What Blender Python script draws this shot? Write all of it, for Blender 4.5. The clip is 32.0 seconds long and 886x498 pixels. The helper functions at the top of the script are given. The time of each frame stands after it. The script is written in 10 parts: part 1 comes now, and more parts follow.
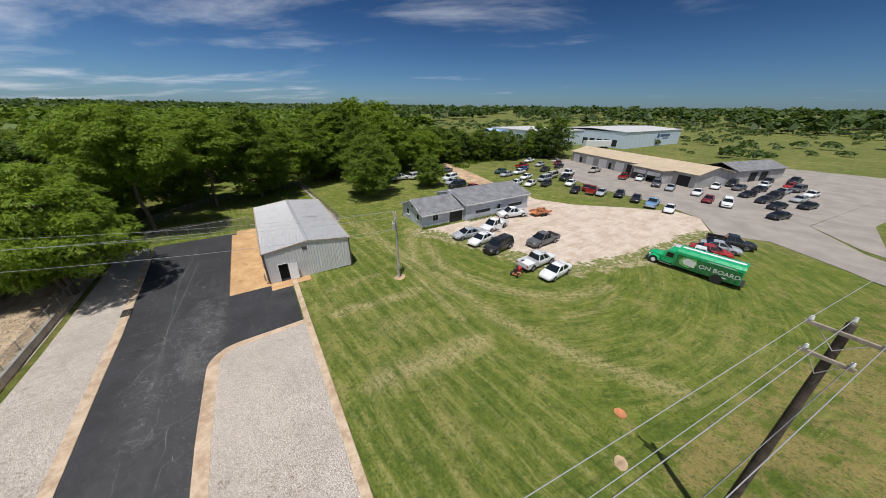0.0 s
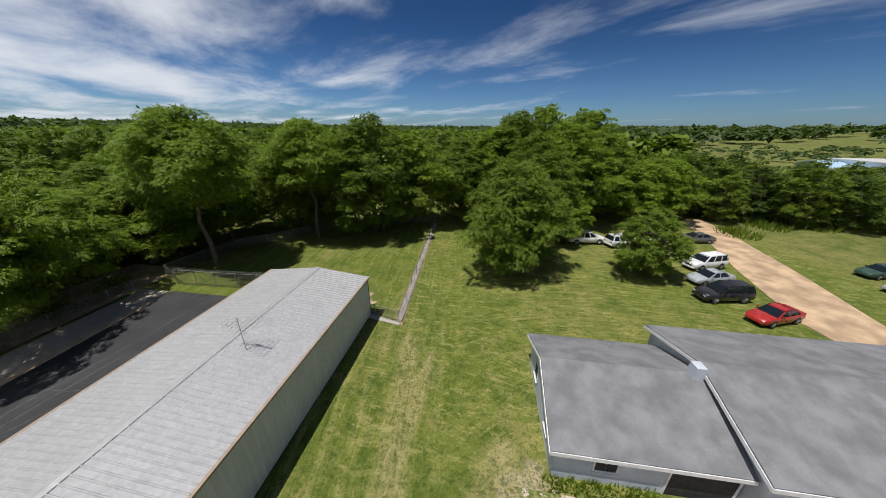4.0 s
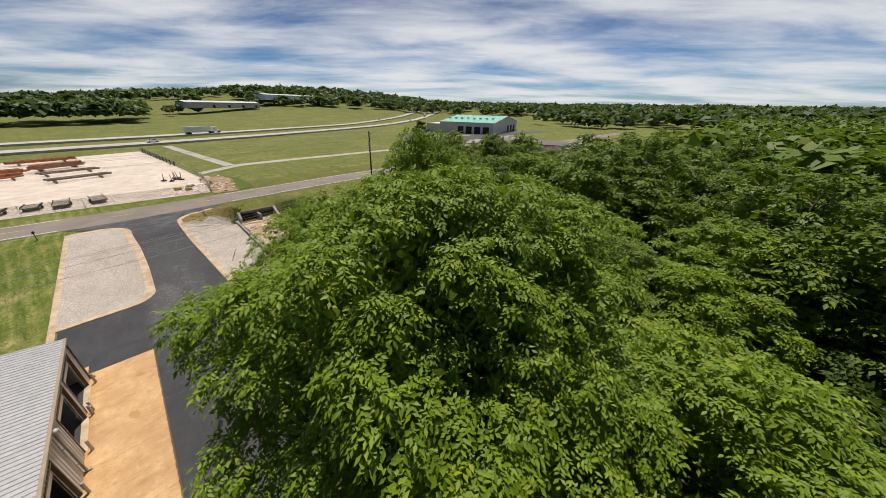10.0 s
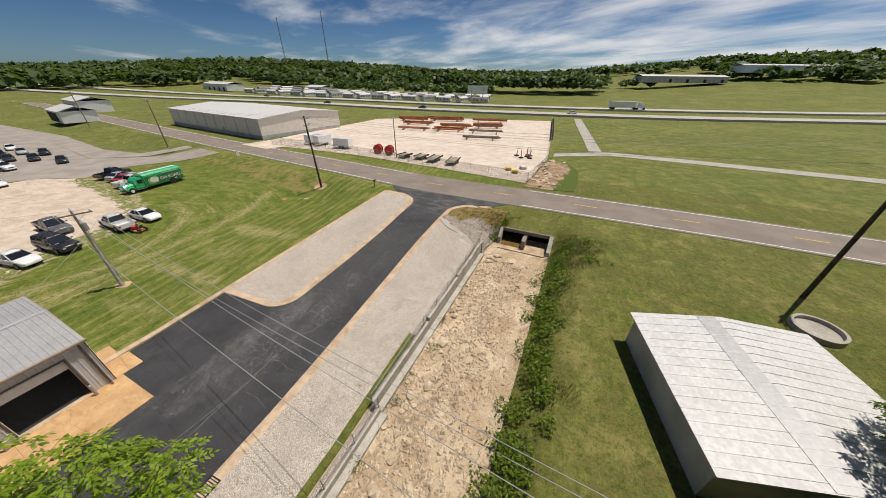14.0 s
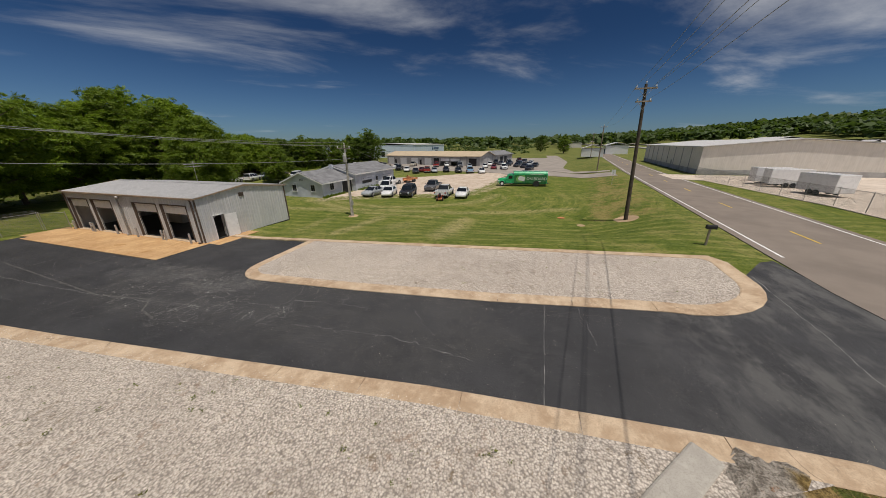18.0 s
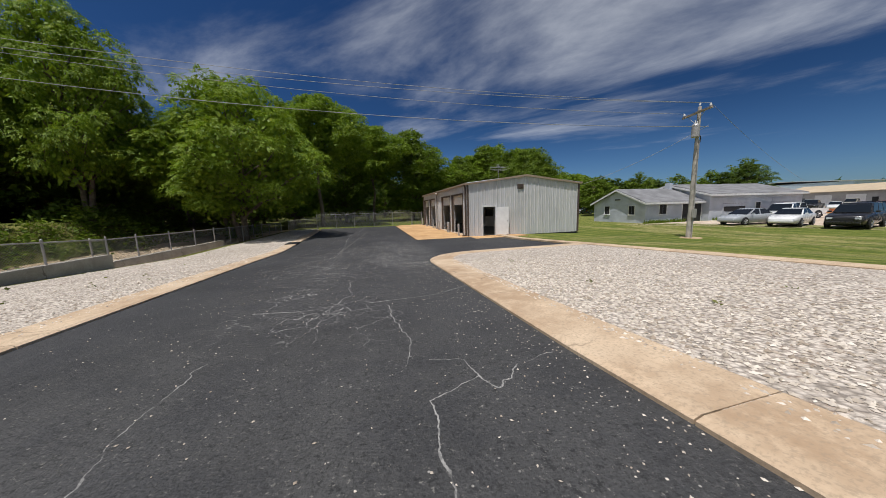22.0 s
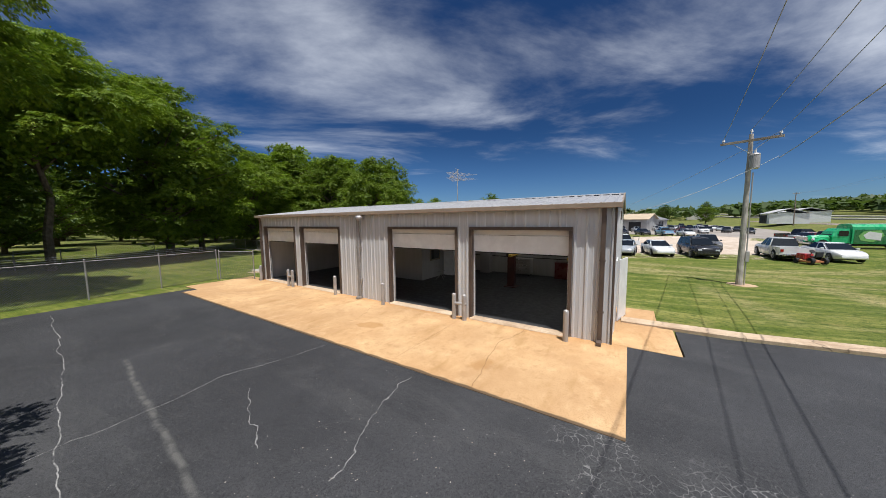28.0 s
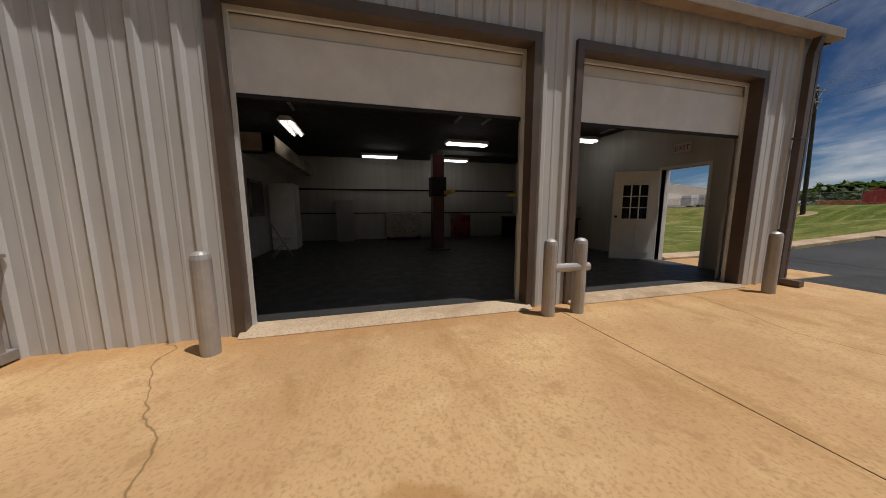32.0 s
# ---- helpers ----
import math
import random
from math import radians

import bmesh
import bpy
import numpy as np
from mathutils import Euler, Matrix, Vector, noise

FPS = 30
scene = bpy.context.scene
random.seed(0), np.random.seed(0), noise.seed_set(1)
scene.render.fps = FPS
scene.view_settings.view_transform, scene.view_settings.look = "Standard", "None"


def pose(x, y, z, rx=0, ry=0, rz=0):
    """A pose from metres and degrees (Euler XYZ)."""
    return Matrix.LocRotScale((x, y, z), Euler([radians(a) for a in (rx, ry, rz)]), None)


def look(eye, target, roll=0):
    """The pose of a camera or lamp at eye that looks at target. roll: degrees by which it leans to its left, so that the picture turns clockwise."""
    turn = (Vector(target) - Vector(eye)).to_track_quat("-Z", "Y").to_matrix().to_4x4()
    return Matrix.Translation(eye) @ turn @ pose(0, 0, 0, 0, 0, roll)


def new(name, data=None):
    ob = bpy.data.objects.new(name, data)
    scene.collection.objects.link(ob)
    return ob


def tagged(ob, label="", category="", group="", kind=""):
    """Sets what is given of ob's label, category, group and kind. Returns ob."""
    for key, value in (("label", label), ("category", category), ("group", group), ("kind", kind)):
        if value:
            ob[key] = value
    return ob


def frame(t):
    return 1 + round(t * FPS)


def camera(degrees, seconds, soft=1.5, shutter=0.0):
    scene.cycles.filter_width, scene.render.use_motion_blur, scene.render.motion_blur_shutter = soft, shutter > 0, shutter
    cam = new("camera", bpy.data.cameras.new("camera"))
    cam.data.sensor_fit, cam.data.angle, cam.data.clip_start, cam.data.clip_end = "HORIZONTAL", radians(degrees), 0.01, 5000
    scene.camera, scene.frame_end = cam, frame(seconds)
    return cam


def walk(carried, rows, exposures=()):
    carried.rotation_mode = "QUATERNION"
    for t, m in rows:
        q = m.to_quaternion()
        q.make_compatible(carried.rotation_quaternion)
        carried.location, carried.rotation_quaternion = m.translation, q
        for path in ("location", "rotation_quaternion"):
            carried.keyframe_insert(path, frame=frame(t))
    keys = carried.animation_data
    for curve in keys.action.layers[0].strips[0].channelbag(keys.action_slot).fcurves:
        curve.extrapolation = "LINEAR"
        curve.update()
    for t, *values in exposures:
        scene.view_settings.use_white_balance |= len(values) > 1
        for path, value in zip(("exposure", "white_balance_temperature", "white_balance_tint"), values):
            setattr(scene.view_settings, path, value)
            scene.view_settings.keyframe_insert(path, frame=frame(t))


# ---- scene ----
cam = camera(113.32, 32.0, 0.75)
# seconds, eye x y z, heading, tilt, lean
ROWS = [
    (0, -1.65, 2.4, 18.05, -32.67, -25.95, 0.85),
    (0.5, 1.27, 5.11, 17.98, -26.87, -26.71, 0.73),
    (1, 4.09, 8.04, 17.92, -21.15, -26.86, 0.64),
    (1.5, 6.99, 11.44, 17.66, -15.7, -26.43, 0.51),
    (2, 9.66, 15.22, 17.32, -10.76, -25.68, 0.31),
    (2.5, 12.16, 19.51, 16.91, -6.1, -24.82, 0.14),
    (4.5, 16.6, 36.91, 15.82, 14.74, -21.89, 0.29),
    (5, 17.09, 41.42, 16.02, 22.91, -21.45, 0.15),
    (5.5, 17.03, 45.91, 16.29, 32.3, -21.27, 0.13),
    (6, 16.25, 50.22, 16.59, 42.28, -21.48, 0.24),
    (6.5, 14.94, 54.33, 17.08, 53.17, -22.34, 0.39),
    (7, 12.95, 58.2, 17.33, 64.73, -23.1, 0.12),
    (7.5, 10.23, 61.64, 17.36, 76.53, -23.34, 0.03),
    (8, 6.84, 64.53, 17.36, 88.78, -23.29, -0.14),
    (8.5, 3.06, 66.46, 17.51, 100.42, -23.16, -0.03),
    (9, -1.05, 67.63, 18.11, 111.77, -23.7, 0.15),
    (9.5, -5.44, 67.53, 18.72, 122.63, -24.61, 0.73),
    (10, -10.48, 66.73, 19.44, 133.62, -26, 0.89),
    (10.5, -14.84, 64.98, 20.13, 143.95, -27.43, 0.87),
    (11, -18.39, 62.83, 20.43, 154.05, -28.82, 1.18),
    (11.5, -21.76, 59.52, 20.7, 163.84, -29.82, 1.14),
    (12, -24.54, 55.86, 20.5, 173.52, -30.58, 0.89),
    (12.5, -26.55, 51.45, 20.07, 182.37, -30.78, 0.65),
    (13, -27.61, 47.07, 19.35, 190.17, -30.92, 0.59),
    (13.5, -28.27, 42.52, 18.71, 197.45, -30.87, 0.7),
    (15.5, -26.8, 24.88, 14.25, 226.72, -28.52, -0.02),
    (16, -25.84, 20.93, 12.79, 236.03, -27.18, -0.21),
    (16.5, -24.67, 17.33, 11.32, 247.39, -25.62, -0.45),
    (17, -23.18, 14.12, 9.91, 260.31, -23.71, -0.47),
    (17.5, -21.33, 11.6, 8.73, 273.91, -21.73, -0.58),
    (18, -19.1, 9.53, 7.67, 287.92, -19.71, -0.67),
    (18.5, -16.96, 8.19, 6.78, 301.51, -17.82, -0.9),
    (19, -14.99, 7.81, 6.15, 313.78, -16.37, -0.91),
    (19.5, -13.21, 8.39, 5.42, 324.56, -15.06, -1.08),
    (20, -11.72, 9.27, 4.78, 333.47, -13.86, -1.12),
    (20.5, -10.78, 10.52, 4.12, 340.36, -12.39, -1.23),
    (21, -10.03, 12.12, 3.5, 345.32, -10.84, -1.51),
    (21.5, -9.67, 13.88, 2.75, 347.47, -9.23, -1.62),
    (22, -9.62, 15.79, 2.1, 346.72, -7.9, -1.75),
    (22.5, -9.68, 17.6, 1.73, 344.62, -7.07, -1.82),
    (23, -9.98, 19.43, 1.65, 341.78, -6.85, -1.82),
    (23.5, -10.43, 21.11, 1.77, 338.79, -7.06, -1.57),
    (24, -10.9, 22.76, 2.02, 335.53, -7.36, -1.44),
    (24.5, -11.28, 24.36, 2.31, 332, -7.47, -1.26),
    (25, -11.49, 25.89, 2.64, 328.23, -7.34, -1.2),
    (25.5, -11.65, 27.34, 2.88, 324.5, -6.92, -1.05),
    (27.5, -11.81, 33.87, 3.47, 307.76, -5.55, -0.85),
    (28, -11.81, 35.5, 3.4, 302.5, -5.46, -0.61),
    (28.5, -11.37, 37.08, 3.2, 296.7, -5.58, -0.48),
    (29, -10.9, 38.52, 2.94, 290, -5.84, -0.53),
    (29.5, -10.25, 39.68, 2.63, 283.56, -6.05, -0.54),
    (30, -9.41, 40.7, 2.19, 277.03, -6.15, -0.35),
    (30.5, -8.55, 41.62, 1.76, 270.95, -6.22, -0.13),
    (31, -7.72, 42.26, 1.41, 265.25, -6.28, 0.01),
    (31.5, -6.93, 42.5, 1.25, 259.89, -7, 0.05),
    (32, -6.15, 42.49, 1.27, 255.07, -7.81, -0.22),
]


def eye_pose(x, y, z, yaw, pitch, lean):
    return pose(x, y, z, 0, 0, yaw) @ pose(0, 0, 0, 90 + pitch) @ pose(0, 0, 0, 0, 0, lean)


walk(cam, [(t, eye_pose(*p)) for t, *p in ROWS],
     [(0, -0.03, 6100, 10), (5, 0.0, 6300, 10), (7, 0.0, 6450, 10), (9, -0.02, 6550, 10), (11, 0.12, 6600, 10), (12.5, 0.16, 6600, 10), (13.5, 0.02, 6600, 10), (15.5, -0.13, 6700, 11), (17, -0.27, 6700, 11),
      (19, -0.36, 6450, 10), (21, -0.15, 6250, 10), (23, 0.08, 6150, 10), (25, 0.16, 6000, 10), (28, 0.3, 6050, 10), (30, 0.05, 6100, 10), (31, -0.2, 6300, 10), (32, -0.5, 6500, 10)])

# ---- world, sun ----
SUN_DIR = Vector((-0.185, -0.225, 0.957)).normalized()
sun = new("sun", bpy.data.lights.new("sun", "SUN"))
sun.data.energy, sun.data.angle, sun.data.color = 4.7, radians(0.55), (1.0, 0.945, 0.87)
sun.matrix_world = look((0, 0, 60), Vector((0, 0, 60)) - SUN_DIR)
tagged(sun, "sun", "sun", kind="structure")

world = bpy.data.worlds.new("sky")
scene.world = world
world.use_nodes = True
wt = world.node_tree
wt.nodes.clear()


def wn(kind, **sets):
    n = wt.nodes.new(kind)
    for k, v in sets.items():
        n.inputs[k].default_value = v
    return n


sky = wt.nodes.new("ShaderNodeTexSky")
sky.sky_type, sky.sun_disc = "NISHITA", False
sky.sun_elevation, sky.sun_rotation = math.asin(SUN_DIR.z), math.atan2(SUN_DIR.x, SUN_DIR.y)
sky.air_density, sky.dust_density, sky.ozone_density = 1.0, 0.35, 3.0
tc = wt.nodes.new("ShaderNodeTexCoord")
sep = wt.nodes.new("ShaderNodeSeparateXYZ")
wt.links.new(tc.outputs["Generated"], sep.inputs[0])


def wmath(op, a, b=None, c=None):
    n = wt.nodes.new("ShaderNodeMath")
    n.operation = op
    for i, v in enumerate((a, b, c)):
        if v is None:
            continue
        if isinstance(v, (int, float)):
            n.inputs[i].default_value = v
        else:
            wt.links.new(v, n.inputs[i])
    return n.outputs[0]


# cirrus lies on a flat layer overhead, combed from north-west to south-east
zc = wmath("MAXIMUM", wmath("ADD", sep.outputs[2], 0.07), 0.02)
px, py = wmath("DIVIDE", sep.outputs[0], zc), wmath("DIVIDE", sep.outputs[1], zc)
comb = wt.nodes.new("ShaderNodeCombineXYZ")
wt.links.new(wmath("ADD", wmath("MULTIPLY", px, -0.55), wmath("MULTIPLY", py, 0.57)), comb.inputs[0])
wt.links.new(wmath("ADD", wmath("MULTIPLY", py, 0.98), wmath("MULTIPLY", px, 1.02)), comb.inputs[1])
n1 = wn("ShaderNodeTexNoise", Scale=0.62, Detail=12.0, Roughness=0.60, Distortion=0.35)
n2 = wn("ShaderNodeTexNoise", Scale=0.30, Detail=3.0, Roughness=0.5)
wt.links.new(comb.outputs[0], n1.inputs["Vector"])
wt.links.new(comb.outputs[0], n2.inputs["Vector"])
# thicker over the west
side = wmath("ADD", wmath("MULTIPLY", sep.outputs[0], -0.20), wmath("MULTIPLY", sep.outputs[1], -0.06))
dens = wmath("ADD", wmath("ADD", n1.outputs[0], wmath("MULTIPLY", wmath("SUBTRACT", n2.outputs[0], 0.5), 0.6)), side)
cover = wt.nodes.new("ShaderNodeMapRange")
cover.interpolation_type = "SMOOTHSTEP"
cover.inputs["From Min"].default_value, cover.inputs["From Max"].default_value = 0.42, 0.92
cover.inputs["To Max"].default_value = 0.92
high = wt.nodes.new("ShaderNodeMapRange")
high.interpolation_type = "SMOOTHSTEP"
high.inputs["From Min"].default_value, high.inputs["From Max"].default_value, high.inputs["To Max"].default_value = 0.08, 0.36, 0.29
wt.links.new(sep.outputs[2], high.inputs["Value"])
east = wmath("MAXIMUM", wmath("ADD", wmath("ADD", wmath("MULTIPLY", sep.outputs[0], 0.86), wmath("MULTIPLY", sep.outputs[1], 0.3)), 0.04), 0.06)
south = wmath("MULTIPLY", wmath("MAXIMUM", wmath("SUBTRACT", wmath("MULTIPLY", sep.outputs[1], -1.0), 0.5), 0.0), 0.22)
wt.links.new(wmath("ADD", wmath("ADD", dens, south), wmath("MULTIPLY", high.outputs[0], east)), cover.inputs["Value"])
# the clear sky deepens quickly above the horizon
deep = wt.nodes.new("ShaderNodeMapRange")
deep.interpolation_type = "SMOOTHSTEP"
deep.inputs["From Min"].default_value, deep.inputs["From Max"].default_value = -0.04, 0.30
wt.links.new(sep.outputs[2], deep.inputs["Value"])
hue = wt.nodes.new("ShaderNodeMix")
hue.data_type = "RGBA"
wt.links.new(deep.outputs[0], hue.inputs["Factor"])
hue.inputs[6].default_value, hue.inputs[7].default_value = (0.38, 0.55, 0.78, 1), (0.140, 0.255, 0.410, 1)
tint = wt.nodes.new("ShaderNodeMix")
tint.data_type, tint.blend_type = "RGBA", "MULTIPLY"
tint.inputs["Factor"].default_value = 1.0
wt.links.new(hue.outputs[2], tint.inputs[7])
fade = wt.nodes.new("ShaderNodeVectorMath")
fade.operation = "SCALE"
wt.links.new(sky.outputs[0], fade.inputs[0])
wt.links.new(wmath("SUBTRACT", 1.0, wmath("MULTIPLY", sep.outputs[0], 0.2)), fade.inputs["Scale"])
wt.links.new(fade.outputs[0], tint.inputs[6])
mixc = wt.nodes.new("ShaderNodeMix")
mixc.data_type = "RGBA"
zen = wt.nodes.new("ShaderNodeMapRange")
zen.interpolation_type = "SMOOTHSTEP"
zen.inputs["From Min"].default_value, zen.inputs["From Max"].default_value = 0.55, 0.85
zen.inputs["To Min"].default_value, zen.inputs["To Max"].default_value = 1.0, 0.25
wt.links.new(sep.outputs[2], zen.inputs["Value"])
wt.links.new(wmath("MULTIPLY", cover.outputs[0], zen.outputs[0]), mixc.inputs["Factor"])
wt.links.new(tint.outputs[2], mixc.inputs[6])
mixc.inputs[7].default_value = (7.6, 7.7, 7.9, 1)
bg = wn("ShaderNodeBackground", Strength=0.1)
wt.links.new(mixc.outputs[2], bg.inputs["Color"])
wo = wt.nodes.new("ShaderNodeOutputWorld")
wt.links.new(bg.outputs[0], wo.inputs["Surface"])

# ---- materials ----
# where the lawn gives way to the car lot
LOT_EDGE = [(18.2, 41.6), (21.5, 37.6), (24.2, 31.5), (26.2, 25.5), (29.0, 20.6), (39, 17.8), (50, 17.0), (60, 16.3)]


def lin(c):
    return tuple(c) + (1.0,) if len(c) == 3 else tuple(c)


class Nodes:
    """A short way to write node trees."""

    def __init__(self, name):
        self.m = bpy.data.materials.new(name)
        self.m.use_nodes = True
        self.t = self.m.node_tree
        self.t.nodes.clear()
        self.out = self.t.nodes.new("ShaderNodeOutputMaterial")
        self.b = self.t.nodes.new("ShaderNodeBsdfPrincipled")
        self.t.links.new(self.b.outputs[0], self.out.inputs[0])
        self.pos = self.t.nodes.new("ShaderNodeNewGeometry")
        self.geo = self.pos

    def put(self, sock, v):
        if isinstance(v, (int, float)):
            sock.default_value = v
        elif isinstance(v, tuple):
            sock.default_value = lin(v) if len(sock.default_value) == 4 else v
        else:
            self.t.links.new(v, sock)

    def noise(self, scale, detail=4.0, rough=0.55, vec=None, distort=0.0):
        n = self.t.nodes.new("ShaderNodeTexNoise")
        n.inputs["Scale"].default_value, n.inputs["Detail"].default_value = scale, detail
        n.inputs["Roughness"].default_value, n.inputs["Distortion"].default_value = rough, distort
        self.t.links.new(vec or self.geo.outputs["Position"], n.inputs["Vector"])
        return n.outputs[0]

    def noisec(self, scale, detail=3.0):
        n = self.t.nodes.new("ShaderNodeTexNoise")
        n.inputs["Scale"].default_value, n.inputs["Detail"].default_value = scale, detail
        self.t.links.new(self.geo.outputs["Position"], n.inputs["Vector"])
        return n.outputs[1]

    def voro(self, scale, feature="F1", vec=None, out=0, rand=1.0):
        n = self.t.nodes.new("ShaderNodeTexVoronoi")
        n.feature = feature
        n.inputs["Scale"].default_value = scale
        n.inputs["Randomness"].default_value = rand
        self.t.links.new(vec or self.geo.outputs["Position"], n.inputs["Vector"])
        return n.outputs[out]

    def ramp(self, v, a, b, lo=0.0, hi=1.0):
        n = self.t.nodes.new("ShaderNodeMapRange")
        n.interpolation_type = "SMOOTHSTEP"
        for k, x in (("From Min", a), ("From Max", b), ("To Min", lo), ("To Max", hi)):
            n.inputs[k].default_value = x
        self.t.links.new(v, n.inputs["Value"])
        return n.outputs[0]

    def math(self, op, a, b=0.0):
        n = self.t.nodes.new("ShaderNodeMath")
        n.operation = op
        self.put(n.inputs[0], a)
        self.put(n.inputs[1], b)
        return n.outputs[0]

    def mix(self, f, a, b, blend="MIX"):
        n = self.t.nodes.new("ShaderNodeMix")
        n.data_type, n.blend_type = "RGBA", blend
        self.put(n.inputs[0], f)
        self.put(n.inputs[6], a)
        self.put(n.inputs[7], b)
        return n.outputs[2]

    def xyz(self, scale=(1, 1, 1), warp=None, amount=0.0):
        """Position scaled by axis, pushed about by a colour noise."""
        n = self.t.nodes.new("ShaderNodeVectorMath")
        n.operation = "MULTIPLY"
        self.t.links.new(self.geo.outputs["Position"], n.inputs[0])
        n.inputs[1].default_value = scale
        if warp is None:
            return n.outputs[0]
        s = self.t.nodes.new("ShaderNodeVectorMath")
        s.operation = "SCALE"
        self.t.links.new(warp, s.inputs[0])
        s.inputs["Scale"].default_value = amount
        a = self.t.nodes.new("ShaderNodeVectorMath")
        self.t.links.new(n.outputs[0], a.inputs[0])
        self.t.links.new(s.outputs[0], a.inputs[1])
        return a.outputs[0]

    def split(self):
        s = self.t.nodes.new("ShaderNodeSeparateXYZ")
        self.t.links.new(self.geo.outputs["Position"], s.inputs[0])
        return s.outputs

    def along(self, pts, w, warp=0.0, wscale=1.0):
        """1 on a line through plan points, 0 at w metres from it; the line wanders by warp."""
        if warp:
            vec = self.xyz((1, 1, 0), self.noisec(wscale, 4), warp)
            off = warp * 0.5
        else:
            vec, off = self.xyz((1, 1, 0)), 0.0
        best = None
        for (x0, y0), (x1, y1) in zip(pts, pts[1:]):
            dx, dy = x1 - x0, y1 - y0
            ln = math.hypot(dx, dy)
            ux, uy = dx / ln, dy / ln
            d = self.t.nodes.new("ShaderNodeVectorMath")
            d.operation = "SUBTRACT"
            self.t.links.new(vec, d.inputs[0])
            d.inputs[1].default_value = (x0 + off, y0 + off, off)
            dots = []
            for axis in ((ux, uy, 0), (-uy, ux, 0)):
                q = self.t.nodes.new("ShaderNodeVectorMath")
                q.operation = "DOT_PRODUCT"
                self.t.links.new(d.outputs[0], q.inputs[0])
                q.inputs[1].default_value = axis
                dots.append(q.outputs["Value"])
            over = self.math("MAXIMUM", self.math("SUBTRACT", self.math("ABSOLUTE", self.math("SUBTRACT", dots[0], ln / 2)), ln / 2), 0.0)
            r = self.math("ADD", self.math("ABSOLUTE", dots[1]), over)
            best = r if best is None else self.math("MINIMUM", best, r)
        return self.ramp(best, 0.0, w, 1.0, 0.0)

    def top(self, *vals):
        v = vals[0]
        for o in vals[1:]:
            v = self.math("MAXIMUM", v, o)
        return v

    def bump(self, height, strength=0.3, dist=0.01):
        n = self.t.nodes.new("ShaderNodeBump")
        n.inputs["Strength"].default_value, n.inputs["Distance"].default_value = strength, dist
        self.t.links.new(height, n.inputs["Height"])
        self.t.links.new(n.outputs[0], self.b.inputs["Normal"])

    def done(self, color, rough=0.7, metal=0.0, **more):
        self.put(self.b.inputs["Base Color"], color)
        self.put(self.b.inputs["Roughness"], rough)
        self.put(self.b.inputs["Metallic"], metal)
        for k, v in more.items():
            self.put(self.b.inputs[k.replace("_", " ")], v)
        return self.m


def plain(name, c, rough=0.6, metal=0.0, vary=0.18, scale=3.0, fine=40.0, bump=0.0, spec=0.5, coat=0.0):
    """A surface with a coarse and a fine variation of one colour."""
    n = Nodes(name)
    dark = tuple(x * (1 - vary) for x in c)
    lite = tuple(min(1, x * (1 + vary)) for x in c)
    col = n.mix(n.ramp(n.noise(scale, 5), 0.3, 0.7), dark, lite)
    fn = n.noise(fine, 3)
    col = n.mix(n.ramp(fn, 0.35, 0.65, 0.0, vary * 0.8), col, tuple(x * 0.6 for x in c))
    if bump:
        n.bump(fn, bump, 0.01)
    n.b.inputs["Specular IOR Level"].default_value = spec
    n.b.inputs["Coat Weight"].default_value = coat
    return n.done(col, n.ramp(n.noise(scale * 2.3), 0.2, 0.8, max(0, rough - 0.1), min(1, rough + 0.1)), metal)


